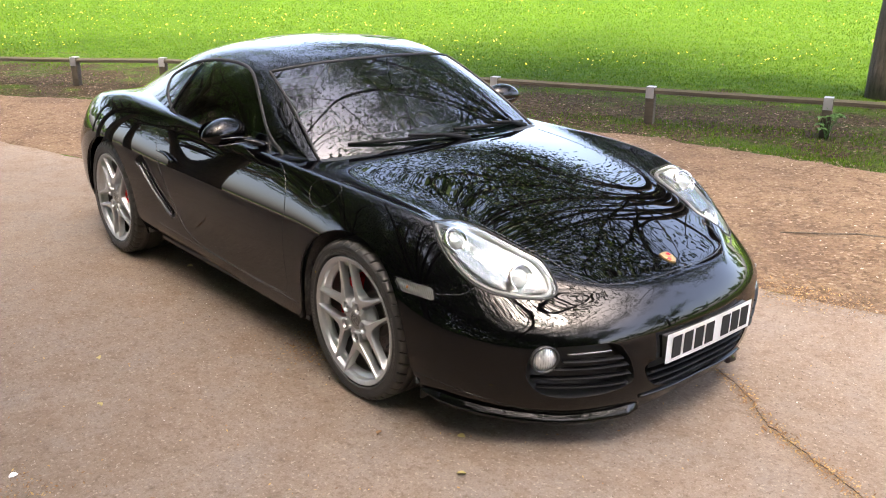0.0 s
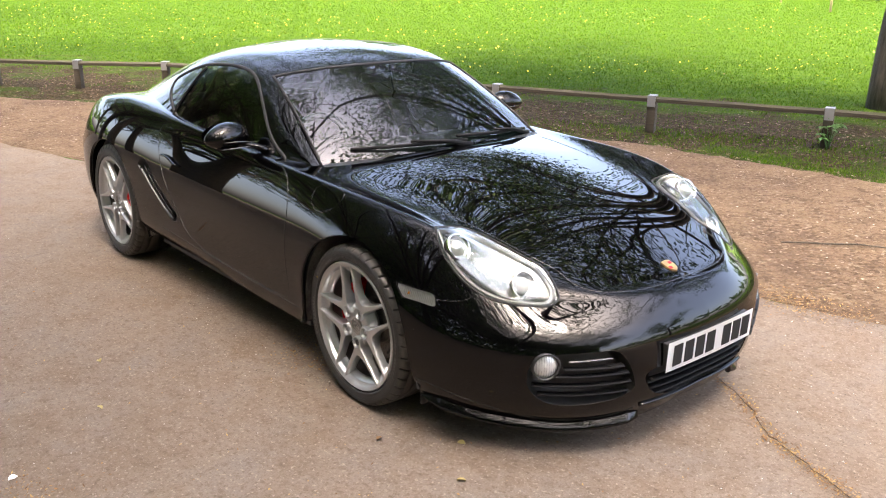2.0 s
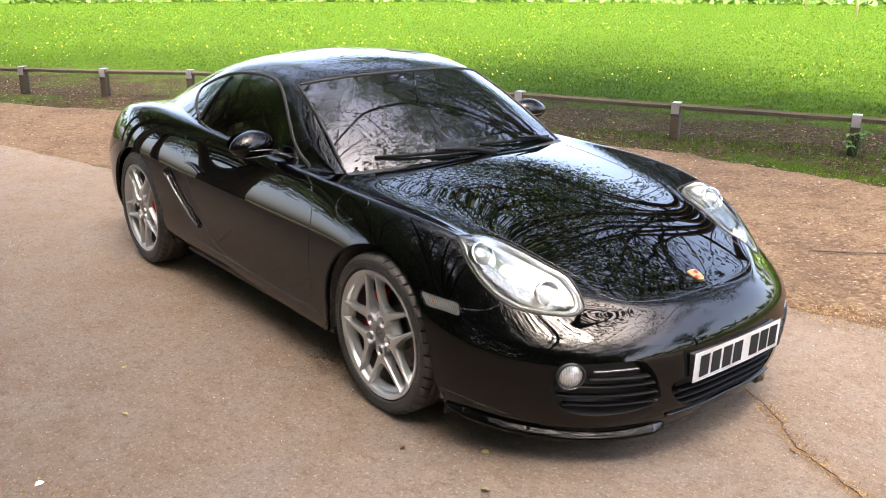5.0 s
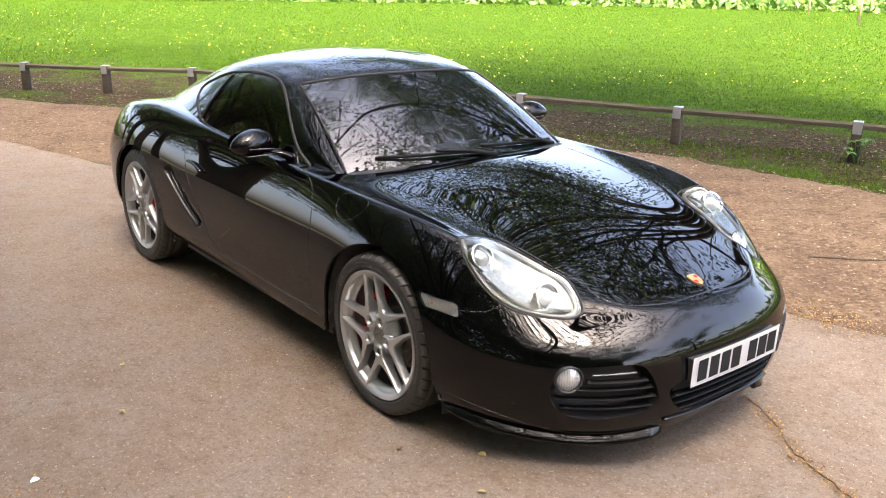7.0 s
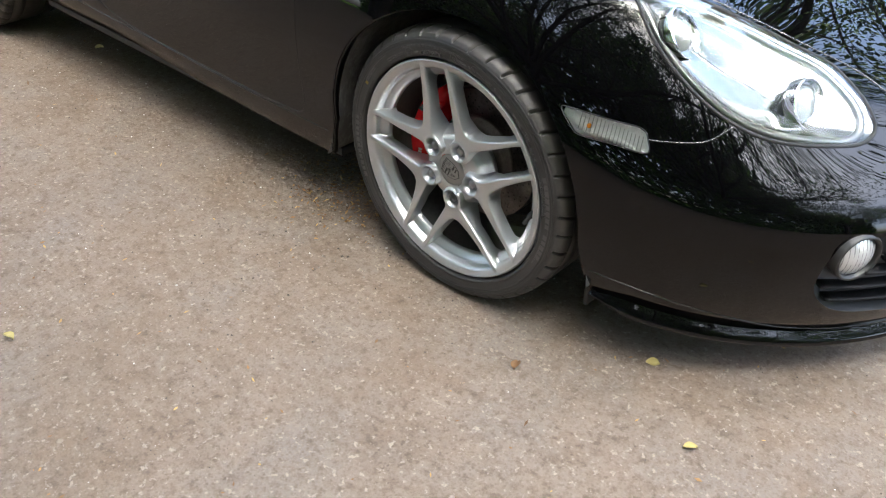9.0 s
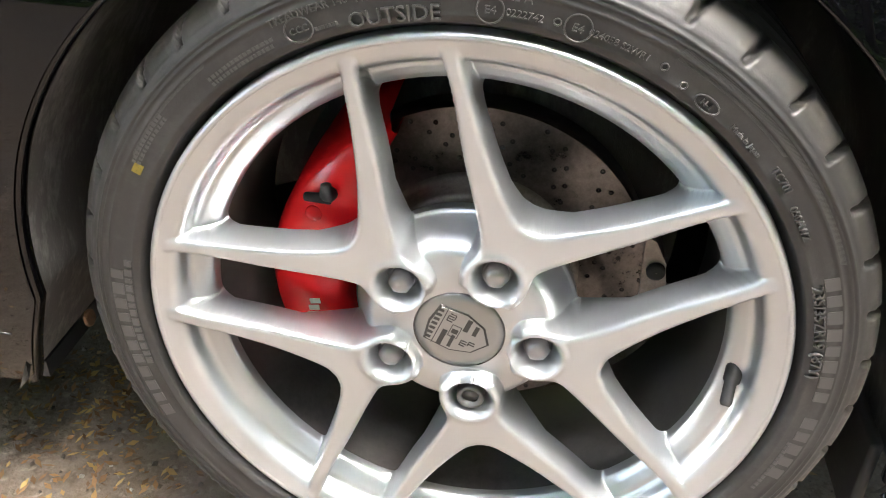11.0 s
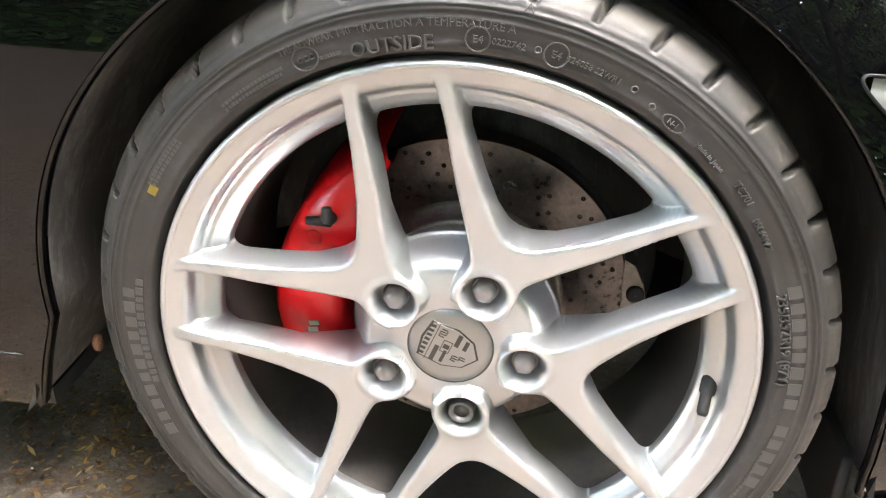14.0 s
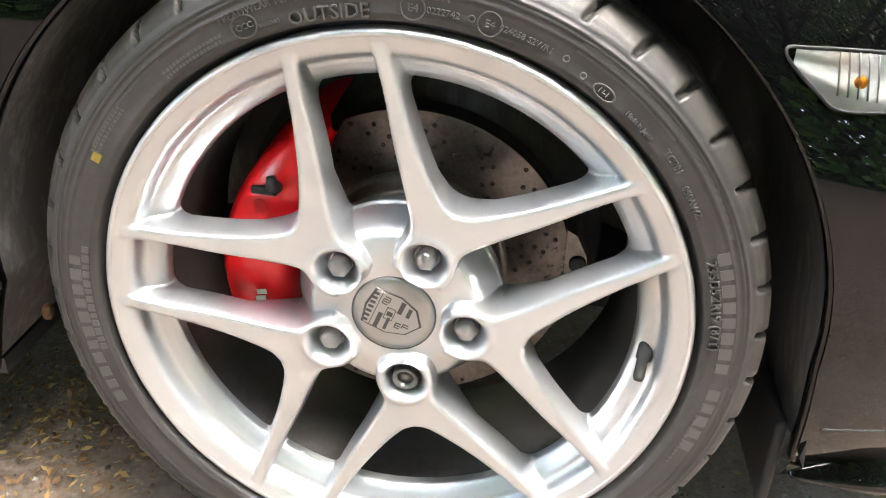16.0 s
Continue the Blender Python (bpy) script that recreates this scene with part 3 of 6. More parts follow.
    m = Matrix.Translation(p - aim * 0.014) @ aim.to_track_quat("Z", "Y").to_matrix().to_4x4()
    bm = bmesh.new()
    lathe(bm, [(0.050, -0.03), (0.050, 0.012), (0.047, 0.017), (0.043, 0.014), (0.041, 0.004)], m, 40)
    fog = part("fog_lamp", bm, PLASTIC, car, "round clear fog lamp")
    bm = bmesh.new()
    lathe(bm, [(0.041, 0.006), (0.032, 0.012), (0.018, 0.017), (0.0006, 0.019)], m, 40)
    part("lens", bm, REP_GREY, fog)
    bm = bmesh.new()
    for k in range(-4, 5):
        h = math.sqrt(max(0.0, 0.04**2 - (k * 0.0085) ** 2))
        tube(bm, [m @ Vector((k * 0.0085, h * s, 0.018 - 0.011 * (s * s * h * h + (k * 0.0085) ** 2) / 0.0016)) for s in np.linspace(-0.95, 0.95, 9)], 0.0014, 5)
    part("ribs", bm, LAMP_GREY, fog)
    # side vent with blades
    vent = part("side_vent", patch(BODY, VENT, recess(0.045), side, 14), PLASTIC, car, "slanted side air vent with blades")
    for k, dv in enumerate((0.0, 0.09, 0.18)):
        bm = bmesh.new()
        du = 0.11 * k
        tube(bm, skin_line(BODY, [(8.02 - du, 2.70 + dv), (7.70 - du * 0.9, 2.28 + dv), (7.36 - du * 0.8, 1.83 + dv), (7.22 - du * 0.4, 1.66 + dv * 0.6)], side, -0.004, 24), 0.010 if k == 0 else 0.006, 6, flat=0.6)
        part("blade", bm, VENT_GREY if k == 0 else PAINT, vent)
    # shut lines
    for name, uv in (("door_gap", [(5.34, 4.22), (5.2, 3.8), (5.06, 3.1), (5.05, 2.2), (5.07, 1.25), (5.3, 1.07), (5.9, 1.05), (6.5, 1.09), (6.8, 1.3), (6.93, 1.55), (7.12, 2.32), (7.4, 3.05), (7.52, 3.6), (7.4, 4.1)]),
                     ("wing_gap", [(3.06, 2.95), (2.9, 3.05), (2.8, 3.14), (2.68, 3.34)]),
                     ("valance_gap", [(3.15, 1.0), (2.9, 0.97), (2.5, 0.80), (2.2, 0.6), (1.82, 0.5), (1.4, 0.58), (1.1, 0.75)]),
                     ("sill_gap", [(4.9, 1.0), (5.5, 0.98), (6.3, 1.02), (7.0, 1.02), (7.6, 1.05)])):
        bm = bmesh.new()
        tube(bm, skin_line(BODY, uv, side, -0.0006, 90), 0.0022, 6)
        part(name, bm, GAP, car)
    bm = bmesh.new()
    ring = [(4.55 + 0.215 * math.cos(a) - 0.03 * math.sin(a), 3.78 + 0.37 * math.sin(a)) for a in np.linspace(0, 2 * math.pi, 17)]
    if side < 0:
        tube(bm, skin_line(BODY, ring, side, -0.0004, 80), 0.002, 6)
        part("fuel_flap_gap", bm, GAP, car)
    else:
        bm.free()
    # front lip
    bm = bmesh.new()
    uv = [(1.02, 0.42), (1.3, 0.34), (1.82, 0.26), (2.3, 0.3), (2.8, 0.4), (3.15, 0.5)]
    line = [Vector(p) for p in skin_line(BODY, uv, side, 0.0, 70)]
    rows = []
    for a, b in ((-0.004, 0.034), (0.002, 0.026), (0.012, 0.014), (0.021, 0.004), (0.0245, -0.003), (0.022, -0.009), (0.004, -0.014), (-0.03, -0.014)):
        row = []
        for i, q in enumerate(line):
            d = line[min(i + 1, 69)] - line[max(i - 1, 0)]
            h = Vector((d.y, -d.x, 0)).normalized()
            if h.dot(Vector((q.x + 0.4, q.y, 0))) < 0:
                h = -h
            k = min(1.0, 0.25 + 6 * i / 69)
            e = min(1.0, 0.15 + 7 * (1 - i / 69))
            row.append(q + h * a * k * e + Vector((0, 0, (b + 0.004) * e - 0.016)))
        rows.append(row)
    rows.append(rows[0])
    grid_faces(bm, rows)
    bmesh.ops.remove_doubles(bm, verts=bm.verts, dist=0.0002)
    bmesh.ops.holes_fill(bm, edges=[e for e in bm.edges if e.is_boundary], sides=12)
    bmesh.ops.recalc_face_normals(bm, faces=bm.faces)
    part("front_lip", bm, PAINT, car, "glossy projecting front lip")
    # door handle
    handle = part("door_handle", patch(BODY, closed_curve([(7.34, 3.30), (7.12, 3.36), (6.92, 3.26), (6.95, 3.10), (7.15, 3.06), (7.33, 3.14)], 40), recess(0.012), side, 8), PLASTIC, car, "recessed black door handle")
    bm = bmesh.new()
    tube(bm, skin_line(BODY, [(7.30, 3.24), (7.15, 3.24), (6.94, 3.16)], side, 0.012, 20), 0.011, 8, flat=0.6)
    part("grip", bm, PAINT, handle)
    # mirrors
    mir = part("door_mirror", bmesh.new(), PAINT, car, "rounded glossy black door mirror")
    bm = bmesh.new()
    bmesh.ops.create_uvsphere(bm, u_segments=40, v_segments=24, radius=1)
    for v in bm.verts:
        x, y, z = v.co
        k = 1.0 if x > 0 else 0.55
        sq = 1 - 0.16 * y * y
        v.co = Vector((0.075 * x * k, 0.112 * y, 0.062 * z * sq + (0.010 * y if z < 0 else 0.0)))
    bmesh.ops.transform(bm, matrix=Matrix.Translation((-0.965, 0.862 * side, 0.926)) @ Matrix.Diagonal((1, side, 1, 1)) @ Matrix.Rotation(radians(-8), 4, "Z") @ Matrix.Rotation(radians(-7), 4, "X"), verts=bm.verts)
    bmesh.ops.recalc_face_normals(bm, faces=bm.faces)
    bm.to_mesh(mir.data)
    bm.free()
    mir.data.polygons.foreach_set("use_smooth", [True] * len(mir.data.polygons))
    bm = bmesh.new()
    tube(bm, [(-0.845, 0.715 * side, 0.868), (-0.90, 0.755 * side, 0.882), (-0.945, 0.83 * side, 0.895)], [0.026, 0.022, 0.03], 10, flat=0.55)
    part("stalk", bm, PAINT, mir)
    bm = bmesh.new()
    tube(bm, [(-0.893, 0.755 * side, 0.900), (-0.888, 0.83 * side, 0.910), (-0.895, 0.905 * side, 0.912)], 0.0025, 6)
    tube(bm, [(-0.893, 0.755 * side, 0.884), (-0.892, 0.83 * side, 0.882), (-0.898, 0.92 * side, 0.880)], 0.0025, 6)
    part("seam", bm, VENT_GREY, mir)
    bm = bmesh.new()
    lathe(bm, [(0.0005, 0.0), (0.05, 0.0), (0.052, -0.004)], Matrix.Translation((-1.012, 0.865 * side, 0.926)) @ Matrix.Rotation(radians(-90), 4, "Y") @ Matrix.Diagonal((1, 1.8, 1, 1)), 32)
    part("mirror_glass", bm, CHROME, mir)
    # wheel housings
    for x, z, r in ARCHES:
        bm = bmesh.new()
        n = 48
        rows = []
        for y in (0.50, 0.62, 0.74, 0.842):
            rows.append([(px, side * y, pz) for px, pz in arch_edge(x, z, r + 0.006, 0.20, n)])
        rows.insert(0, [(x + (px - x) * 0.35, side * 0.47, z + (pz - z) * 0.35) for px, pz in arch_edge(x, z, r, 0.20, n)])
        grid_faces(bm, rows)
        part("wheel_housing", bm, LINER, car, "dusty black wheel housing")
        bm = bmesh.new()
        edge = arch_edge(x, z, r, 0.195, 80)
        vgrid = []
        for px, pz in edge:
            best = ARCH_LOOK[np.argmin((ARCH_LOOK[:, 0] - px) ** 2 + (ARCH_LOOK[:, 2] - pz) ** 2)]
            vgrid.append(best[1])
        vgrid = np.convolve(np.pad(vgrid, 4, mode="edge"), np.ones(9) / 9, "valid")
        rows = []
        for dy, dr in ((-0.004, 0.003), (-0.002, 0.0), (-0.006, -0.003), (-0.014, -0.003), (-0.020, 0.006)):
            rows.append([(px + dr * (px - x) / r, side * (vy + dy), pz + dr * (pz - z) / r) for (px, pz), vy in zip(edge, vgrid)])
        grid_faces(bm, rows)
        bmesh.ops.recalc_face_normals(bm, faces=bm.faces)
        part("arch_lip", bm, PAINT, car)

# the middle mouth spans both halves
bm = bmesh.new()
rows = []
for v in np.linspace(0.86, 1.70, 14):
    w = 1.0 - 0.35 * max(0.0, (1.3 - v) / 0.44) ** 1.5
    q = []
    for u in np.linspace(-w, w, 41):
        p = BODY.at(np.array([abs(u)]), np.array([v]))[0]
        edge = min((v - 0.86) / 0.08, (1.70 - v) / 0.08, (w - abs(u)) / 0.08, 1.0)
        q.append((p[0] - 0.004 - 0.075 * max(0.0, edge), p[1] * (1 if u > 0 else -1), p[2]))
    rows.append(q)
grid_faces(bm, rows)
bmesh.ops.recalc_face_normals(bm, faces=bm.faces)
mouth = part("lower_grille", bm, PLASTIC, car, "black lower grille under the plate")
for v in (1.02, 1.20, 1.38):
    bm = bmesh.new()
    pts = [Vector(((p := BODY.at(np.array([abs(u)]), np.array([v]))[0])[0] - 0.02, p[1] * (1 if u > 0 else -1), p[2])) for u in np.linspace(-0.93, 0.93, 30)]
    tube(bm, pts, 0.018, 8, flat=0.25)
    part("fin", bm, FIN, mouth)
bm = bmesh.new()
tube(bm, [Vector((p[0] + 0.0, p[1] * s, p[2])) for s, us in ((-1, np.linspace(1.05, 0, 20)), (1, np.linspace(0.05, 1.05, 20))) for u in us for p in [BODY.at(np.array([u]), np.array([0.80]))[0]]], 0.010, 8, flat=0.6)
part("splitter", bm, PAINT, car)

# bonnet shut line, badge, plate
bm = bmesh.new()
line = [(4.95, 5.12), (4.0, 5.1), (3.3, 5.12), (2.4, 5.12), (1.95, 5.05), (1.62, 4.78), (1.35, 4.62), (1.0, 4.72), (0.65, 4.86), (0.3, 4.95), (0.0, 4.97)]
for side in (1, -1):
    tube(bm, skin_line(BODY, line, side, -0.0006, 120), 0.0022, 6)
part("bonnet_gap", bm, GAP, car)
p, n = outward(BODY, 0.72, 6.0, 1)
n = Vector((n.x, 0, abs(n.z))).normalized()
m = Matrix.Translation(p + n * 0.001) @ Matrix(((0, -n.z, n.x, 0), (1, 0, 0, 0), (0, n.x, n.z, 0), (0, 0, 0, 1)))
shield = [(0.024, 0.030), (0.026, 0.0), (0.018, -0.022), (0.0, -0.034), (-0.018, -0.022), (-0.026, 0.0), (-0.024, 0.030), (0.0, 0.034)]


def crest(bm, outline, m, h0, h1):
    lo = [bm.verts.new(m @ Vector((x, y, h0))) for x, y in outline]
    hi = [bm.verts.new(m @ Vector((x * 0.95, y * 0.95, h1))) for x, y in outline]
    k = len(outline)
    for i in range(k):
        bm.faces.new((lo[i], lo[(i + 1) % k], hi[(i + 1) % k], hi[i]))
    bm.faces.new(hi)


bm = bmesh.new()
crest(bm, shield, m, -0.004, 0.004)
bmesh.ops.recalc_face_normals(bm, faces=bm.faces)
badge = part("badge", bm, GOLD, car, "small gold shield badge", False)
bm = bmesh.new()
for x, y in ((0.011, 0.014), (-0.011, -0.010)):
    box(bm, m @ Vector((x, y, 0.0045)), (0.014, 0.014, 0.001), m.to_3x3().to_4x4())
part("badge_bars", bm, RED, badge, smooth=False)

plate_m = Matrix.Translation((1.028, 0, 0.386)) @ Matrix(((0, 0, 1, 0), (1, 0, 0, 0), (0, 1, 0, 0), (0, 0, 0, 1))) @ Matrix.Rotation(radians(2), 4, "X")
bm = bmesh.new()
rows = []
for y in (-0.0555, 0.0555):
    rows.append([plate_m @ Vector((x, y, 0.004 - 0.10 * x * x)) for x in np.linspace(-0.26, 0.26, 25)])
grid_faces(bm, rows)
bmesh.ops.solidify(bm, geom=bm.faces[:], thickness=0.003)
bmesh.ops.recalc_face_normals(bm, faces=bm.faces)
plate = part("number_plate", bm, WHITE, car, "white plate with plain black bars", False)
for x, w in ((-0.205, 0.05), (-0.142, 0.05), (-0.079, 0.05), (-0.016, 0.05), (0.085, 0.05), (0.148, 0.05), (0.211, 0.05)):
    bm = bmesh.new()
    box(bm, plate_m @ Vector((x, 0, 0.0055 - 0.10 * x * x)), (w, 0.079, 0.002), plate_m.to_3x3().to_4x4())
    part("bar", bm, INK, plate, smooth=False)
bm = bmesh.new()
box(bm, plate_m @ Vector((0, 0, -0.022)), (0.50, 0.09, 0.03), plate_m.to_3x3().to_4x4(), 0.004)
part("plate_holder", bm, PLASTIC, plate)

# wipers and cowl
bm = bmesh.new()
rows = [[(p[0] + dx, p[1] * s, p[2] + dz) for s, us in ((-1, np.linspace(2.05, 4, 20)), (1, np.linspace(4, 2.05, 20)[1:])) for v in us for p in [CABIN.at(np.array([0.0]), np.array([v]))[0]]] for dx, dz in ((-0.04, 0.004), (0.03, -0.002), (0.10, -0.022))]
grid_faces(bm, rows)
bmesh.ops.recalc_face_normals(bm, faces=bm.faces)
part("cowl", bm, PLASTIC, car, "matt black cowl under the windscreen")
for y0, y1 in ((0.06, -0.50), (0.56, 0.02)):
    bm = bmesh.new()

    def on_glass(y, u, lift):
        v = 4 - abs(y) / 0.36 * 1.0 if abs(y) < 0.36 else 3 - (abs(y) - 0.36) / 0.30
        p = CABIN.at(np.array([u]), np.array([v]))[0]
        return Vector((p[0] + lift * 0.5, y, p[2] + lift))

    pts = [on_glass(y0 + (y1 - y0) * t, 0.06 + 0.10 * t, 0.016) for t in np.linspace(0, 1, 16)]
    tube(bm, pts, 0.006, 6, flat=1.3)
    wiper = part("wiper_blade", bm, WIPER, car, "black wiper resting on the glass")
    bm = bmesh.new()
    tube(bm, [on_glass(y0 + 0.02, -0.0, 0.004), on_glass(y0 + (y1 - y0) * 0.25, 0.05, 0.03), on_glass(y0 + (y1 - y0) * 0.55, 0.11, 0.034)], [0.013, 0.008, 0.005], 8)
    part("arm", bm, WIPER, wiper)

# floor pan, so that no light comes through from below
bm = bmesh.new()
box(bm, (-1.2, 0, 0.17), (3.9, 1.05, 0.02))
box(bm, (-1.2, 0, 0.18), (1.55, 1.58, 0.02))
part("floor_pan", bm, PLASTIC, car, smooth=False)

# cabin: dashboard, steering wheel, two seats
bm = bmesh.new()
rows = []
for x, z, w in ((-0.47, 0.80, 0.60), (-0.62, 0.845, 0.66), (-0.80, 0.85, 0.69), (-0.93, 0.82, 0.70), (-0.97, 0.74, 0.70), (-0.95, 0.55, 0.70)):
    rows.append([(x, y, z + (0.035 if abs(y + 0.37) < 0.17 and x < -0.7 else 0.0)) for y in np.linspace(-w, w, 29)])
grid_faces(bm, rows)
bmesh.ops.recalc_face_normals(bm, faces=bm.faces)
part("dashboard", bm, CABIN_BLACK, car, "dark dashboard")
wm = Matrix.Translation((-1.04, -0.37, 0.80)) @ Matrix.Rotation(radians(-68), 4, "Y")
bm = bmesh.new()
tube(bm, [wm @ Vector((0.182 * math.cos(a), 0.182 * math.sin(a), 0)) for a in np.linspace(0, 2 * math.pi, 48, endpoint=False)], 0.016, 10, closed=True)
wheel = part("steering_wheel", bm, WHEEL_GREY, car, "three-spoke steering wheel")
for a in (0, 115, 245):
    bm = bmesh.new()
    tube(bm, [wm @ Vector((0.03 * math.cos(radians(a + 180)), 0.03 * math.sin(radians(a + 180)), -0.01)), wm @ Vector((0.18 * math.cos(radians(a + 180)), 0.18 * math.sin(radians(a + 180)), 0))], [0.03, 0.014], 8, flat=0.4)
    part("spoke", bm, WHEEL_GREY, wheel)
bm = bmesh.new()
lathe(bm, [(0.0005, 0.02), (0.05, 0.016), (0.06, 0.0), (0.05, -0.03)], wm, 24)
part("hub", bm, CABIN_BLACK, wheel)
for y in (-0.37, 0.37):
    bm = bmesh.new()
    rows = []
    for x, z, w, d in ((-1.25, 0.46, 0.22, 0.05), (-1.40, 0.44, 0.24, 0.03), (-1.62, 0.42, 0.25, 0.0)):
        rows.append([(x, y + s * w, z + 0.05 * abs(s) ** 3) for s in np.linspace(-1, 1, 13)])
    for x, z, w in ((-1.68, 0.55, 0.25), (-1.74, 0.72, 0.26), (-1.81, 0.88, 0.23), (-1.86, 0.98, 0.14), (-1.88, 1.06, 0.12), (-1.90, 1.12, 0.08), (-1.95, 1.10, 0.07), (-1.95, 0.9, 0.2), (-1.88, 0.5, 0.24)):
        rows.append([(x + 0.06 * abs(s) ** 3, y + s * w, z) for s in np.linspace(-1, 1, 13)])
    grid_faces(bm, rows)
    bmesh.ops.recalc_face_normals(bm, faces=bm.faces)
    part("seat", bm, CABIN_BLACK, car, "dark bucket seat with built-in headrest")
bm = bmesh.new()
box(bm, (-2.12, 0, 0.74), (0.25, 1.2, 0.42), bevel=0.04)
part("rear_bulkhead", bm, CABIN_BLACK, car)
bm = bmesh.new()
box(bm, (-1.02, 0.0, 1.12), (0.03, 0.2, 0.055), Matrix.Rotation(radians(20), 4, "Y"), 0.015)
part("interior_mirror", bm, CABIN_BLACK, car)

# ---- wheels ----
NUT_TURN = 0.19


def smin(a, b, k):
    h = np.clip(0.5 + 0.5 * (b - a) / k, 0, 1)
    return b + (a - b) * h - k * h * (1 - h)


def smax(a, b, k):
    return -smin(-a, -b, k)


def smoothstep(a, b, x):
    t = np.clip((x - a) / (b - a), 0, 1)
    return t * t * (3 - 2 * t)


# one fork of the wheel, from the bolt outwards: its flank towards the next fork, and the crotch between its two arms
FORK_FLANK = [(0.052, 0.0205), (0.064, 0.0205), (0.074, 0.0200), (0.085, 0.0220), (0.096, 0.0280), (0.115, 0.0420), (0.150, 0.0695), (0.190, 0.0985), (0.2165, 0.1215), (0.2220, 0.1270)]
FORK_CROTCH = [(0.2270, 0.1150), (0.2225, 0.1110), (0.210, 0.0995), (0.185, 0.0785), (0.157, 0.0525), (0.141, 0.0355), (0.129, 0.0215), (0.1215, 0.0105), (0.1190, 0.0)]


def fork_distance(p, q):
    """Signed distance to the fork's top face."""
    flank = spline(np.array(FORK_FLANK), np.linspace(0, len(FORK_FLANK) - 1, 46))
    crotch = spline(np.array(FORK_CROTCH), np.linspace(0, len(FORK_CROTCH) - 1, 46))
    half = np.concatenate([flank, crotch])
    ring = np.concatenate([half, (half * (1, -1))[-2::-1]])
    near = np.full(p.shape, 1.0)
    for (ax, ay), (bx, by) in zip(ring, np.roll(ring, -1, 0)):
        ex, ey = bx - ax, by - ay
        t = np.clip(((p - ax) * ex + (q - ay) * ey) / max(ex * ex + ey * ey, 1e-12), 0, 1)
        near = np.minimum(near, np.hypot(p - ax - t * ex, q - ay - t * ey))
    return np.where(inside(ring, p, q), -near, near)


RIM_R = [0.2100, 0.2145, 0.2165, 0.2210, 0.2280, 0.2315, 0.2335, 0.2355, 0.2375, 0.2400, 0.2430, 0.2480, 0.2525, 0.2555, 0.2600]
RIM_Z = [-0.0500, -0.0370, -0.0335, -0.0292, -0.0240, -0.0226, -0.0204, -0.0150, -0.0092, -0.0064, -0.0046, -0.0028, -0.0012, -0.0002, -0.0002]


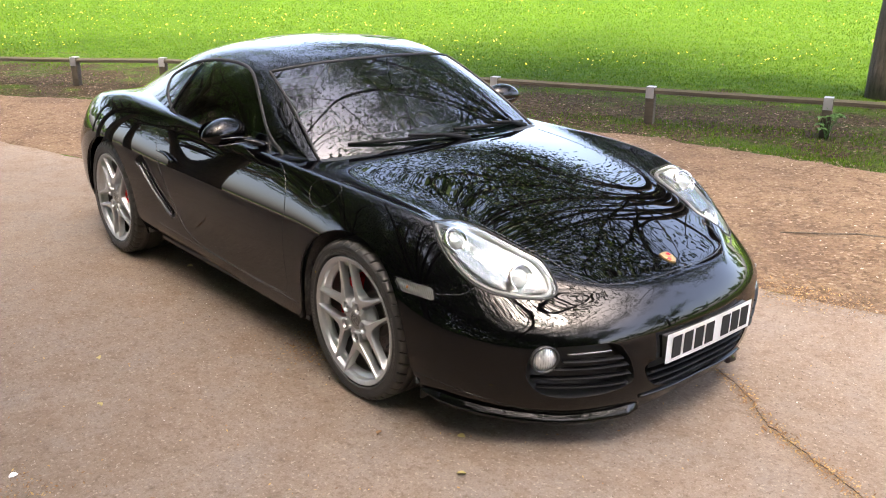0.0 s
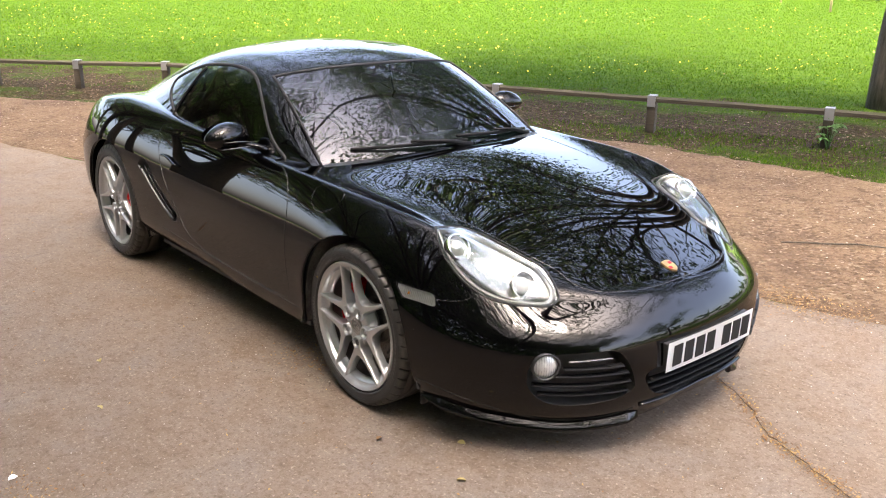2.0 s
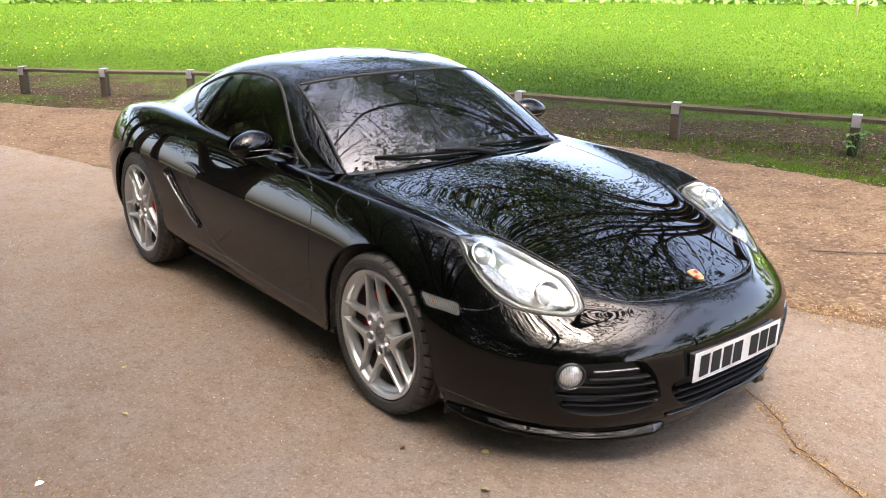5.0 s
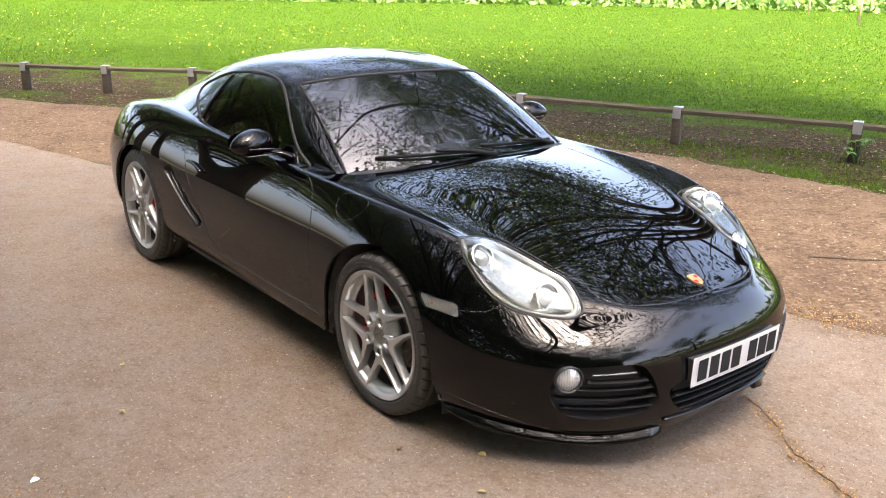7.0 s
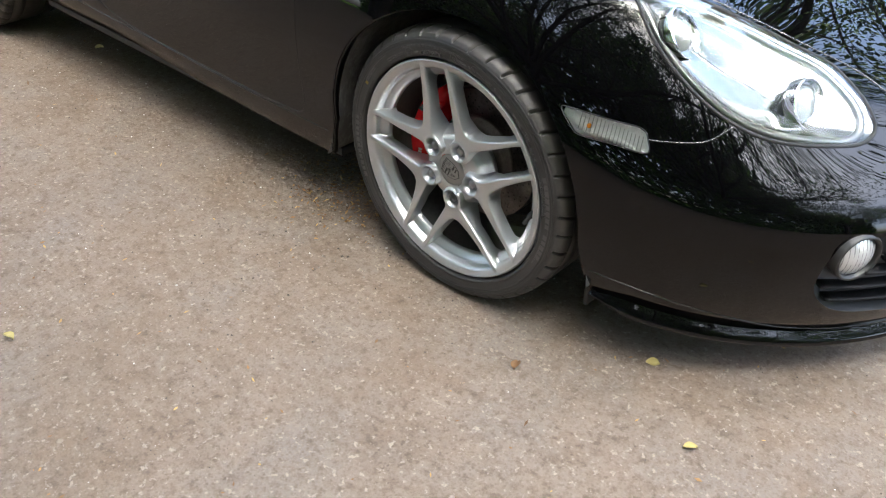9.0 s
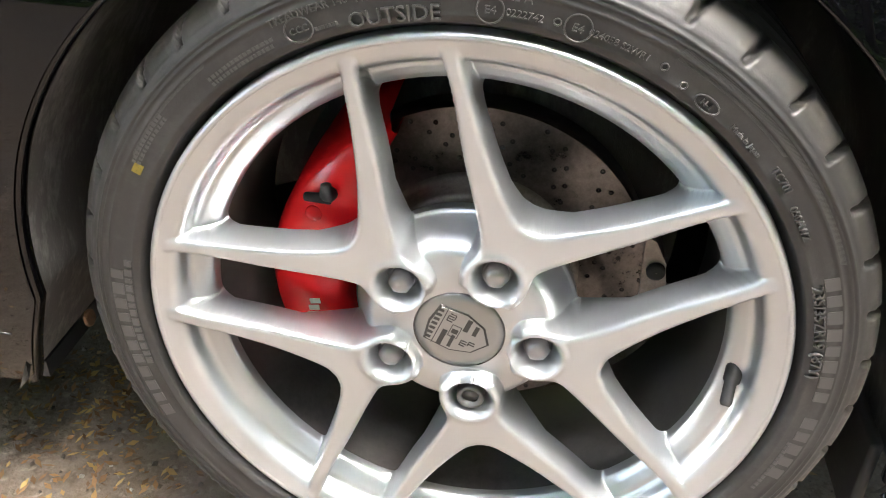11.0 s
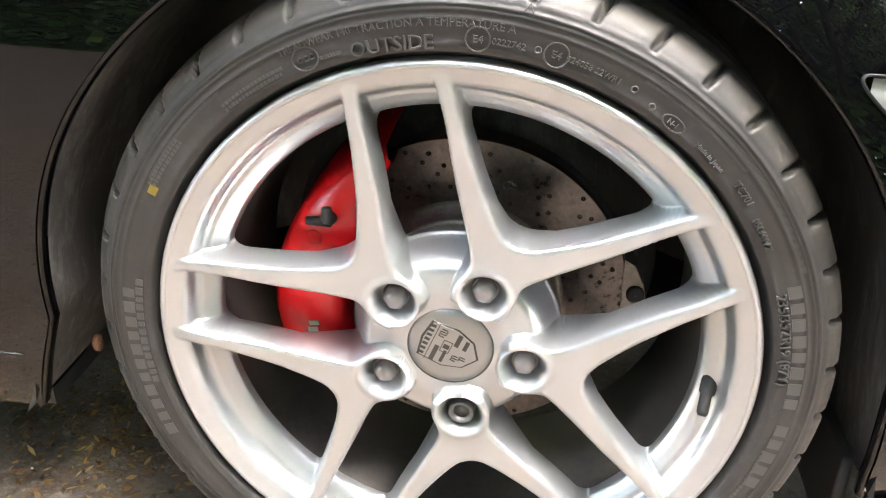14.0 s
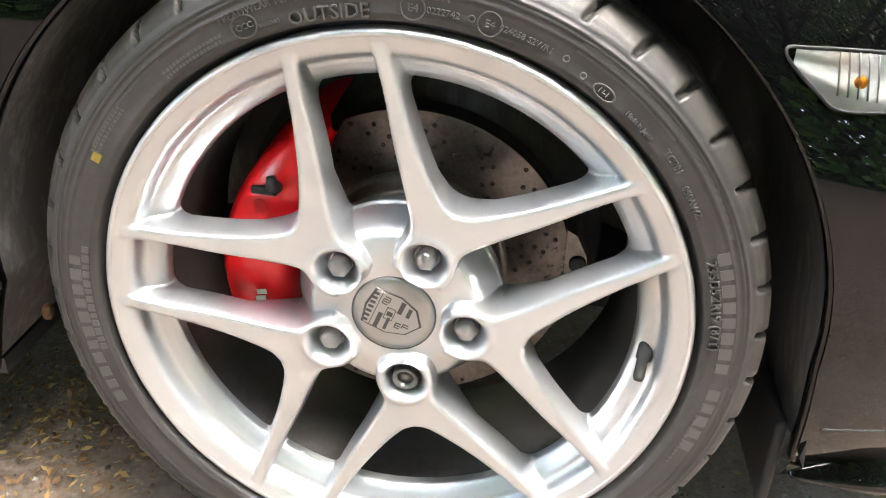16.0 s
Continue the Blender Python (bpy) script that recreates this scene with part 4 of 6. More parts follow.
def rim_face(step_r=0.0012, n_sector=230):
    """The cast face of the wheel: five forks, bolt wells, hub and stepped rim, as a relief; (radius, angle) grid of one sector, turned five times."""
    rs = np.arange(0.0385, 0.2545, step_r)
    th = np.linspace(-math.pi / 5, math.pi / 5, n_sector + 1)
    rr, tt = np.meshgrid(rs, th)
    p, q = rr * np.cos(tt), rr * np.sin(tt)
    boss = np.hypot(p - 0.066, q) - 0.0248
    s = smin(fork_distance(p, q), boss, 0.012)
    # rounded shoulders, then steep cast sides
    crown = np.interp(rr, [0.03, 0.07, 0.10, 0.15, 0.20, 0.235, 0.246, 0.251], [-0.0060, -0.0060, -0.0070, -0.0062, -0.0045, -0.0028, -0.0034, -0.0060])
    shoulder = np.clip((s + 0.0045) / 0.0055, 0, 1)
    arm = crown - 0.0050 * (1 - np.sqrt(1 - 0.98 * shoulder**2)) - 0.026 * np.clip((s - 0.0004) / 0.0026, 0, 3)
    rim = np.interp(rr, RIM_R, RIM_Z) - 6.0 * np.clip(0.2140 - rr, 0, None)
    dome = -0.0190 - 0.0035 * smoothstep(0.05, 0.078, rr) - 0.036 * smoothstep(0.070, 0.098, rr) ** 1.4 - 6.0 * np.clip(rr - 0.097, 0, None)
    h = smax(arm, dome, 0.007)
    h = smax(h, rim, 0.0045)
    # raised rims and conical wells of the bolts
    db = np.hypot(p - 0.066, q)
    h += 0.0014 * np.exp(-(((db - 0.0232) / 0.0030) ** 2))
    h = np.where(db < 0.0212, np.minimum(h, -0.0062 - 0.0190 * smoothstep(0.0212, 0.0105, db)), h)
    # the hub falls to the cap's edge
    h = np.where(db > 0.0225, h - (h + 0.0192) * smoothstep(0.056, 0.0410, rr), h)
    # openings between arms, rim and hub, with rounded corners
    hole = smin(smin(s - 0.0030, 0.2143 - rr, 0.009), rr - 0.0955, 0.006)
    keep = hole < 0
    wide = keep.copy()
    wide[:-1] |= keep[1:]
    wide[1:] |= keep[:-1]
    wide[:, :-1] |= wide[:, 1:].copy()
    wide[:, 1:] |= wide[:, :-1].copy()
    gt, gr = np.gradient(hole, th, rs)
    gt = gt / rr
    g2 = np.maximum(gt**2 + gr**2, 0.2)
    over = np.where(keep, 0.0, hole)
    dr, dt = -over * gr / g2, -over * gt / g2
    lim = np.clip(np.hypot(dr, dt) / (step_r * 2.2), 1, None)
    rr = np.where(keep, rr, rr + dr / lim)
    tt = np.where(keep, tt, tt + dt / lim / np.maximum(rr, 0.03))
    floor = np.minimum(crown - 0.026, np.interp(rr, [0.0, 0.10, 0.14, 0.2, 0.2143, 0.26], [-0.056, -0.056, -0.033, -0.033, -0.041, -0.041]))
    h = np.maximum(h, floor)
    h = np.where(keep, h, floor - 0.003)
    keep = wide
    verts, faces = [], []
    for k in range(5):
        ang = tt + NUT_TURN + 2 * math.pi * k / 5
        pts = np.stack([rr * np.sin(ang), -rr * np.cos(ang), h], -1)
        ids = -np.ones(rr.shape, int)
        cell = keep[:-1, :-1] & keep[:-1, 1:] & keep[1:, :-1] & keep[1:, 1:]
        use = np.zeros(rr.shape, bool)
        for a in (slice(None, -1), slice(1, None)):
            for b in (slice(None, -1), slice(1, None)):
                use[a, b] |= cell
        ids[use] = len(verts) + np.arange(use.sum())
        verts.extend(map(tuple, pts[use]))
        faces.extend(map(tuple, np.stack([ids[:-1, :-1], ids[:-1, 1:], ids[1:, 1:], ids[1:, :-1]], -1)[cell]))
    me = bpy.data.meshes.new("rim_face")
    me.from_pydata(verts, [], faces)
    bm = bmesh.new()
    bm.from_mesh(me)
    bpy.data.meshes.remove(me)
    bmesh.ops.remove_doubles(bm, verts=bm.verts, dist=0.0001)
    bmesh.ops.recalc_face_normals(bm, faces=bm.faces)
    return bm


def local_lathe(profile, n=128):
    bm = bmesh.new()
    lathe(bm, profile, Matrix(), n)
    bmesh.ops.recalc_face_normals(bm, faces=bm.faces)
    return bm


def tyre_mesh(r, width, fine):
    """Tyre with a tread of slanted shoulder blocks and ribs; local x, y in the wheel's plane, z outwards."""
    prof = [(0.2580, -0.016), (0.2610, -0.011), (0.2638, -0.0075), (0.2648, -0.0010), (0.2665, 0.0010), (0.2700, 0.0016), (0.2712, 0.0024), (0.2722, 0.0018), (0.2800, 0.0030), (0.2860, 0.0034), (0.2892, 0.0033), (0.2902, 0.0044), (0.2914, 0.0033), (0.2955, 0.0028), (0.2965, 0.0040), (0.2976, 0.0026), (0.2992, 0.0024), (0.3002, 0.0036), (0.3014, 0.0018),
            (0.3040, 0.0006), (0.3060, 0.0004), (0.3080, -0.0016), (0.3100, -0.0030), (0.3125, -0.0046), (r - 0.0085, -0.0075), (r - 0.0060, -0.0110), (r - 0.0035, -0.0160), (r - 0.0020, -0.0220), (r - 0.0010, -0.0290), (r - 0.0006, -0.0360), (r - 0.0004, -0.0400),
            (r - 0.006, -0.0415), (r - 0.006, -0.0490), (r - 0.0003, -0.0505), (r, -0.0700), (r, -0.0840), (r - 0.006, -0.0855), (r - 0.006, -0.0950), (r, -0.0965), (r, -width / 2)]
    prof = prof + [(a, -width - b) for a, b in prof[-2:2:-1]]
    prof = np.array(prof)
    n = 1376 if fine else 344
    blocks = 43
    a = np.arange(n) * 2 * math.pi / n
    rad = np.repeat(prof[:, :1], n, 1)
    hgt = np.repeat(prof[:, 1:], n, 1)
    depth_in = -hgt
    # slanted grooves across the shoulder, wider towards the edge
    lean = (depth_in - 0.010) * 8.0
    phase = (a[None, :] * blocks / (2 * math.pi) + lean * 0.9) % 1.0
    groove = np.exp(-(((phase - 0.5) / 0.066) ** 6))
    zone = smoothstep(0.0004, 0.0024, depth_in) * (rad > 0.3035) * (1 - smoothstep(0.036, 0.040, depth_in))
    hgt = hgt - 0.0050 * groove * zone * (1 - smoothstep(0.010, 0.020, depth_in))
    rad -= 0.0095 * groove * zone * smoothstep(0.0006, 0.0045, depth_in)
    # small steps of the sidewall's tread edge
    zig = (a[None, :] * blocks / (2 * math.pi) + 0.2) % 1.0
    rad += 0.0010 * (zig > 0.55) * np.exp(-(((depth_in - 0.0042) / 0.0016) ** 2))
    verts = np.stack([rad * np.cos(a), rad * np.sin(a), hgt], -1).reshape(-1, 3)
    k = len(prof)
    i, j = np.meshgrid(np.arange(k - 1), np.arange(n), indexing="ij")
    quads = np.stack([i * n + j, i * n + (j + 1) % n, (i + 1) * n + (j + 1) % n, (i + 1) * n + j], -1).reshape(-1, 4)
    me = bpy.data.meshes.new("tyre")
    me.from_pydata(verts.tolist(), [], quads.tolist())
    bm = bmesh.new()
    bm.from_mesh(me)
    bpy.data.meshes.remove(me)
    bmesh.ops.recalc_face_normals(bm, faces=bm.faces)
    return bm


def text_mesh(text, size, thick):
    """Built-in letters as a mesh, lying in x, y, with their middle at x = 0."""
    cu = bpy.data.curves.new("letters", "FONT")
    cu.body, cu.size, cu.extrude, cu.align_x, cu.resolution_u = text, size, thick, "CENTER", 2
    ob = bpy.data.objects.new("letters", cu)
    scene.collection.objects.link(ob)
    bpy.context.view_layer.update()
    me = bpy.data.meshes.new_from_object(ob.evaluated_get(bpy.context.evaluated_depsgraph_get()))
    bpy.data.objects.remove(ob)
    bpy.data.curves.remove(cu)
    return me


def on_arc(me, radius, degrees, lift, squeeze=1.0):
    """Bends letters round the wheel; degrees clockwise from the top as seen from outside."""
    for v in me.vertices:
        r = radius + v.co.y
        ang = radians(90 - degrees) - squeeze * v.co.x / radius
        v.co = (r * math.cos(ang), r * math.sin(ang), lift + v.co.z)
    return me


def arc_bars(bm, radius, deg0, deg1, widths, height, lift, thick=0.0007):
    """Plain raised bars along an arc, for lettering that is not spelt out."""
    a = deg0
    k = 0
    while a < deg1:
        w = widths[k % len(widths)]
        pts = []
        for r in (radius - height / 2, radius + height / 2):
            for d in (a, a + w):
                ang = radians(90 - d)
                pts.append(Vector((r * math.cos(ang), r * math.sin(ang), lift)))
        vs = [bm.verts.new(p + Vector((0, 0, z))) for z in (-0.001, thick) for p in pts]
        for f in ((4, 6, 7, 5), (0, 1, 5, 4), (2, 6, 7, 3), (0, 4, 6, 2), (1, 3, 7, 5)):
            bm.faces.new([vs[i] for i in f])
        a += w + 0.42 * widths[0]
        k += 1


def hexagon(bm, m, r, h):
    lo = [bm.verts.new(m @ Vector((r * math.cos(a), r * math.sin(a), 0))) for a in np.arange(6) * math.pi / 3]
    hi = [bm.verts.new(m @ Vector((r * math.cos(a), r * math.sin(a), h))) for a in np.arange(6) * math.pi / 3]
    for i in range(6):
        bm.faces.new((lo[i], lo[(i + 1) % 6], hi[(i + 1) % 6], hi[i]))
    bm.faces.new(hi)


def build_wheel(r_tyre, width, lettering, fine):
    """A wheel about its own middle: z outwards, lip at z = 0."""
    w = part("wheel", local_lathe([(0.2592, -0.030), (0.2592, -0.004), (0.2580, -0.0012), (0.2555, 0.0), (0.2530, -0.0007), (0.2520, -0.0030)]), SILVER, car, "silver alloy wheel with paired spokes")
    part("barrel", local_lathe([(0.2160, -0.0400), (0.2190, -0.0440), (0.2185, -0.0600), (0.2150, -0.0900), (0.2140, -0.19), (0.23, -0.2)]), BARREL, w, "dusty grey inner barrel")
    tyre = part("tyre", tyre_mesh(r_tyre, width, fine), TYRE, w, "low-profile black tyre with worn shoulder blocks")
    part("spokes", rim_face() if fine else rim_face(0.0032, 84), SILVER, w)
    part("hub_back", local_lathe([(0.0960, -0.0560), (0.0955, -0.0660), (0.0800, -0.0720)], 96), SILVER, w)
    cap = part("centre_cap", local_lathe([(0.0005, -0.0168), (0.030, -0.0172), (0.0365, -0.0182), (0.0378, -0.0200), (0.0380, -0.0240)], 64), CAP_GREY, w, "grey centre cap with a plain shield")
    m = Matrix.Translation((0, 0, -0.0169)) @ Matrix.Rotation(radians(68), 4, "Z")
    turned = m.to_3x3().to_4x4()
    bm = bmesh.new()
    crest(bm, [(x * 0.83, y * 0.83) for x, y in shield], m, -0.001, 0.0005)
    bmesh.ops.recalc_face_normals(bm, faces=bm.faces)
    crest_ob = part("crest", bm, CREST_DARK, cap, "dark plain shield", False)
    bm = bmesh.new()
    crest(bm, [(x * 0.78, y * 0.78) for x, y in shield], m, -0.001, 0.0009)
    bmesh.ops.recalc_face_normals(bm, faces=bm.faces)
    part("crest_field", bm, CAP_GREY, crest_ob, smooth=False)
    bm = bmesh.new()
    bars = [(0.0, 0.0168, 0.040, 0.0007), (-0.0105, 0.0110, 0.0170, 0.0042), (-0.0105, 0.0025, 0.0130, 0.0030), (0.0105, -0.0040, 0.0130, 0.0042), (0.0085, -0.0120, 0.0100, 0.0036), (0.0, -0.0005, 0.0120, 0.0007), (0.0, 0.0075, 0.0120, 0.0007),
            (0.0, 0.0035, 0.0045, 0.0055), (-0.0060, 0.0035, 0.0006, 0.0080), (0.0060, 0.0035, 0.0006, 0.0080)]
    bars += [(x, 0.0217, 0.0026, 0.0050) for x in (-0.0150, -0.0100, -0.0050, 0.0, 0.0050, 0.0100, 0.0150)]
    bars += [(x, y, 0.0010, 0.0052) for x, y in ((0.0080, 0.0115), (0.0105, 0.0108), (0.0130, 0.0115), (0.0155, 0.0108), (-0.0055, -0.0075), (-0.0080, -0.0080), (-0.0105, -0.0070), (-0.0040, -0.0140), (-0.0065, -0.0145))]
    bars += [(x, y, 0.0046, 0.0009) for x, y in ((0.0105, 0.0140), (0.0130, 0.0080), (-0.0080, -0.0050), (-0.0065, -0.0115))]
    for x, y, sx, sy in bars:
        box(bm, m @ Vector((x, y, 0.0010)), (sx, sy, 0.0005), turned)
    tagged(part("crest_bars", bm, CREST_DARK, crest_ob, smooth=False), kind="stuff")
    for k in range(5):
        ang = NUT_TURN + 2 * math.pi * k / 5
        m = Matrix.Translation((0.066 * math.sin(ang), -0.066 * math.cos(ang), -0.0275))
        bm = bmesh.new()
        hexagon(bm, m, 0.0104, 0.013)
        lathe(bm, [(0.0128, 0.0), (0.0128, 0.0035), (0.0110, 0.0055)], m, 20)
        if k == 0:
            lathe(bm, [(0.0118, 0.002), (0.0118, 0.0160), (0.0105, 0.0172), (0.0085, 0.0165), (0.0070, 0.0125)], m, 24)
        else:
            lathe(bm, [(0.0094, 0.0125), (0.0082, 0.0148), (0.0055, 0.0163), (0.0004, 0.0168)], m, 18)
        bmesh.ops.recalc_face_normals(bm, faces=bm.faces)
        part("wheel_bolt", bm, BOLT_DARK if k == 0 else BOLT, w)
    bm = bmesh.new()
    tube(bm, [(0.2270, -0.012, -0.034), (0.2245, -0.017, -0.026), (0.2225, -0.021, -0.020), (0.2222, -0.0215, -0.0195), (0.2195, -0.033, -0.008), (0.2190, -0.035, -0.006)], [0.0078, 0.0072, 0.0068, 0.0050, 0.0050, 0.0036], 14)
    part("valve", bm, RUBBER, w, "black tyre valve")
    if lettering:
        z = 0.0033
        for text, size, radius, deg in (("OUTSIDE", 0.0150, 0.2735, -9.8), ("TREADWEAR 140", 0.0076, 0.2882, -21.3), ("TRACTION A", 0.0084, 0.2876, -9.7), ("TEMPERATURE A", 0.0084, 0.2877, 2.2), ("0222742", 0.0070, 0.2770, 7.9), ("024058 S2WR1", 0.0066, 0.2783, 20.9),
                                        ("E4", 0.0078, 0.2770, 3.3), ("E4", 0.0078, 0.2779, 15.0), ("N-1", 0.0056, 0.2746, 35.2), ("Made in Japan", 0.0052, 0.2750, 43.0), ("TC701", 0.0080, 0.2779, 51.0), ("050AWZ", 0.0075, 0.2753, 58.6), ("235/35ZR19 (87Y)", 0.0112, 0.2744, 78.9), ("CCC", 0.0066, 0.2776, -23.5)):
            me = on_arc(text_mesh(text, size, 0.0013), radius - size * 0.35, deg, z)
            me.materials.append(TYRE_TEXT)
            ob = new("lettering", me)
            ob.parent = tyre
            ob["label"] = "raised rubber lettering"
        for deg, rad, rr, wide in ((3.3, 0.2770, 0.0088, 1.0), (15.0, 0.2779, 0.0088, 1.0), (-23.5, 0.2776, 0.0085, 1.2), (35.2, 0.2746, 0.0048, 1.95), (27.4, 0.2788, 0.0022, 1.0), (31.0, 0.2752, 0.0022, 1.0), (12.2, 0.2778, 0.0022, 1.0)):
            ang = radians(90 - deg)
            c = Vector((rad * math.cos(ang), rad * math.sin(ang), z + 0.0004))
            ex, ey = Vector((math.sin(ang), -math.cos(ang), 0)), Vector((math.cos(ang), math.sin(ang), 0))
            bm = bmesh.new()
            tube(bm, [c + ex * rr * wide * math.cos(t) + ey * rr * math.sin(t) for t in np.linspace(0, 2 * math.pi, 28, endpoint=False)], 0.0006, 5, closed=True)
            part("raised_ring", bm, TYRE_TEXT, tyre)
        ang = radians(90 - 9.7)
        ex, ey = Vector((math.sin(ang), -math.cos(ang), 0)), Vector((math.cos(ang), math.sin(ang), 0))
        bm = bmesh.new()
        tube(bm, [ey * 0.3030 + ex * x + ey * y + Vector((0, 0, 0.0022)) for x, y in ((-0.0045, -0.004), (0.0045, -0.004), (0.0, 0.0045))], 0.0006, 5, closed=True)
        part("wear_mark", bm, TYRE_TEXT, tyre)
        bm = bmesh.new()
        arc_bars(bm, 0.2850, 69, 93, (2.2, 1.9, 2.3), 0.0110, 0.0026, 0.0011)
        arc_bars(bm, 0.2850, 96, 108, (2.2, 1.9), 0.0110, 0.0026, 0.0011)
        arc_bars(bm, 0.2850, 246, 278, (2.3, 1.8, 2.1), 0.0110, 0.0026, 0.0011)
        arc_bars(bm, 0.2755, 258, 280, (1.3, 0.9, 1.5), 0.0060, 0.0022, 0.0009)
        arc_bars(bm, 0.2785, 320, 332, (0.55, 0.7, 0.4), 0.0026, 0.0026, 0.0007)
        arc_bars(bm, 0.2742, 320, 332, (0.6, 0.4), 0.0026, 0.0023, 0.0007)
        arc_bars(bm, 0.2862, 300, 310, (0.55, 0.7), 0.0026, 0.0031, 0.0007)
        arc_bars(bm, 0.2822, 300, 310, (0.7, 0.45), 0.0026, 0.0029, 0.0007)
        arc_bars(bm, 0.2740, -21.3, -18.0, (0.4, 0.3), 0.0026, 0.0023, 0.0007)
        arc_bars(bm, 0.2790, 102, 114, (0.6, 0.8), 0.0032, 0.0028, 0.0007)
        bmesh.ops.recalc_face_normals(bm, faces=bm.faces)
        tagged(part("raised_lettering", bm, TYRE_TEXT, tyre, "plain raised bars", False), kind="stuff")
        bm = bmesh.new()
        for d0, d1, r0, r1 in ((28, 67, 0.2915, 0.2958), (28, 48, 0.2866, 0.2890), (301, 321, 0.2868, 0.2893)):
            for d in np.arange(d0, d1, 0.2):
                ang = radians(90 - d)
                c = Vector((math.cos(ang), math.sin(ang), 0))
                s = Vector((math.sin(ang), -math.cos(ang), 0)) * 0.0003
                k = Vector((math.sin(ang), -math.cos(ang), 0)) * 0.002
                vs = [bm.verts.new(q) for q in (c * r0 - s + Vector((0, 0, 0.0037)), c * r0 + s + Vector((0, 0, 0.0037)), c * r1 + s + k + Vector((0, 0, 0.0034)), c * r1 - s + k + Vector((0, 0, 0.0034)))]
                bm.faces.new(vs)
        tagged(part("ribbing", bm, TYRE_TEXT, tyre, smooth=False), kind="stuff")
        bm = bmesh.new()
        ang = radians(90 - 299.3)
        m = Matrix.Translation((0.2814 * math.cos(ang), 0.2814 * math.sin(ang), 0.0033)) @ Matrix.Rotation(ang, 4, "Z")
        box(bm, m @ Vector((0, 0, 0)), (0.0075, 0.0085, 0.0008), m.to_3x3().to_4x4())
        part("paint_dot", bm, YELLOW, tyre, "smudged yellow paint dot", False)
    return w


front = build_wheel(0.3235, 0.228, True, True)
rear = build_wheel(0.334, 0.262, False, False)


def wheel_pose(x, y, z, side, turn=0.0):
    """Local z points out of the car's side, local y up."""
    out = Vector((0, side, 0))
    along = Vector((side * -1.0, 0, 0))
    m = Matrix(((along.x, 0, out.x, x), (along.y, 0, out.y, y), (0, 1, 0, z), (0, 0, 0, 1)))
    return m @ Matrix.Rotation(turn, 4, "Z")


def copy_part(ob, m):
    c = copy_thing(ob, m)
    c.parent = car
    return c


front.matrix_basis = wheel_pose(0, -0.857, 0.3235, -1) @ Matrix.Rotation(-0.0116, 4, "Y")
rear.matrix_basis = wheel_pose(-2.415, -0.890, 0.334, -1, 0.35)
copy_part(rear, wheel_pose(-2.415, 0.890, 0.334, 1, 0.9))
copy_part(rear, wheel_pose(0, 0.857, 0.3235, 1, 0.5) @ Matrix.Scale(0.9686, 4))


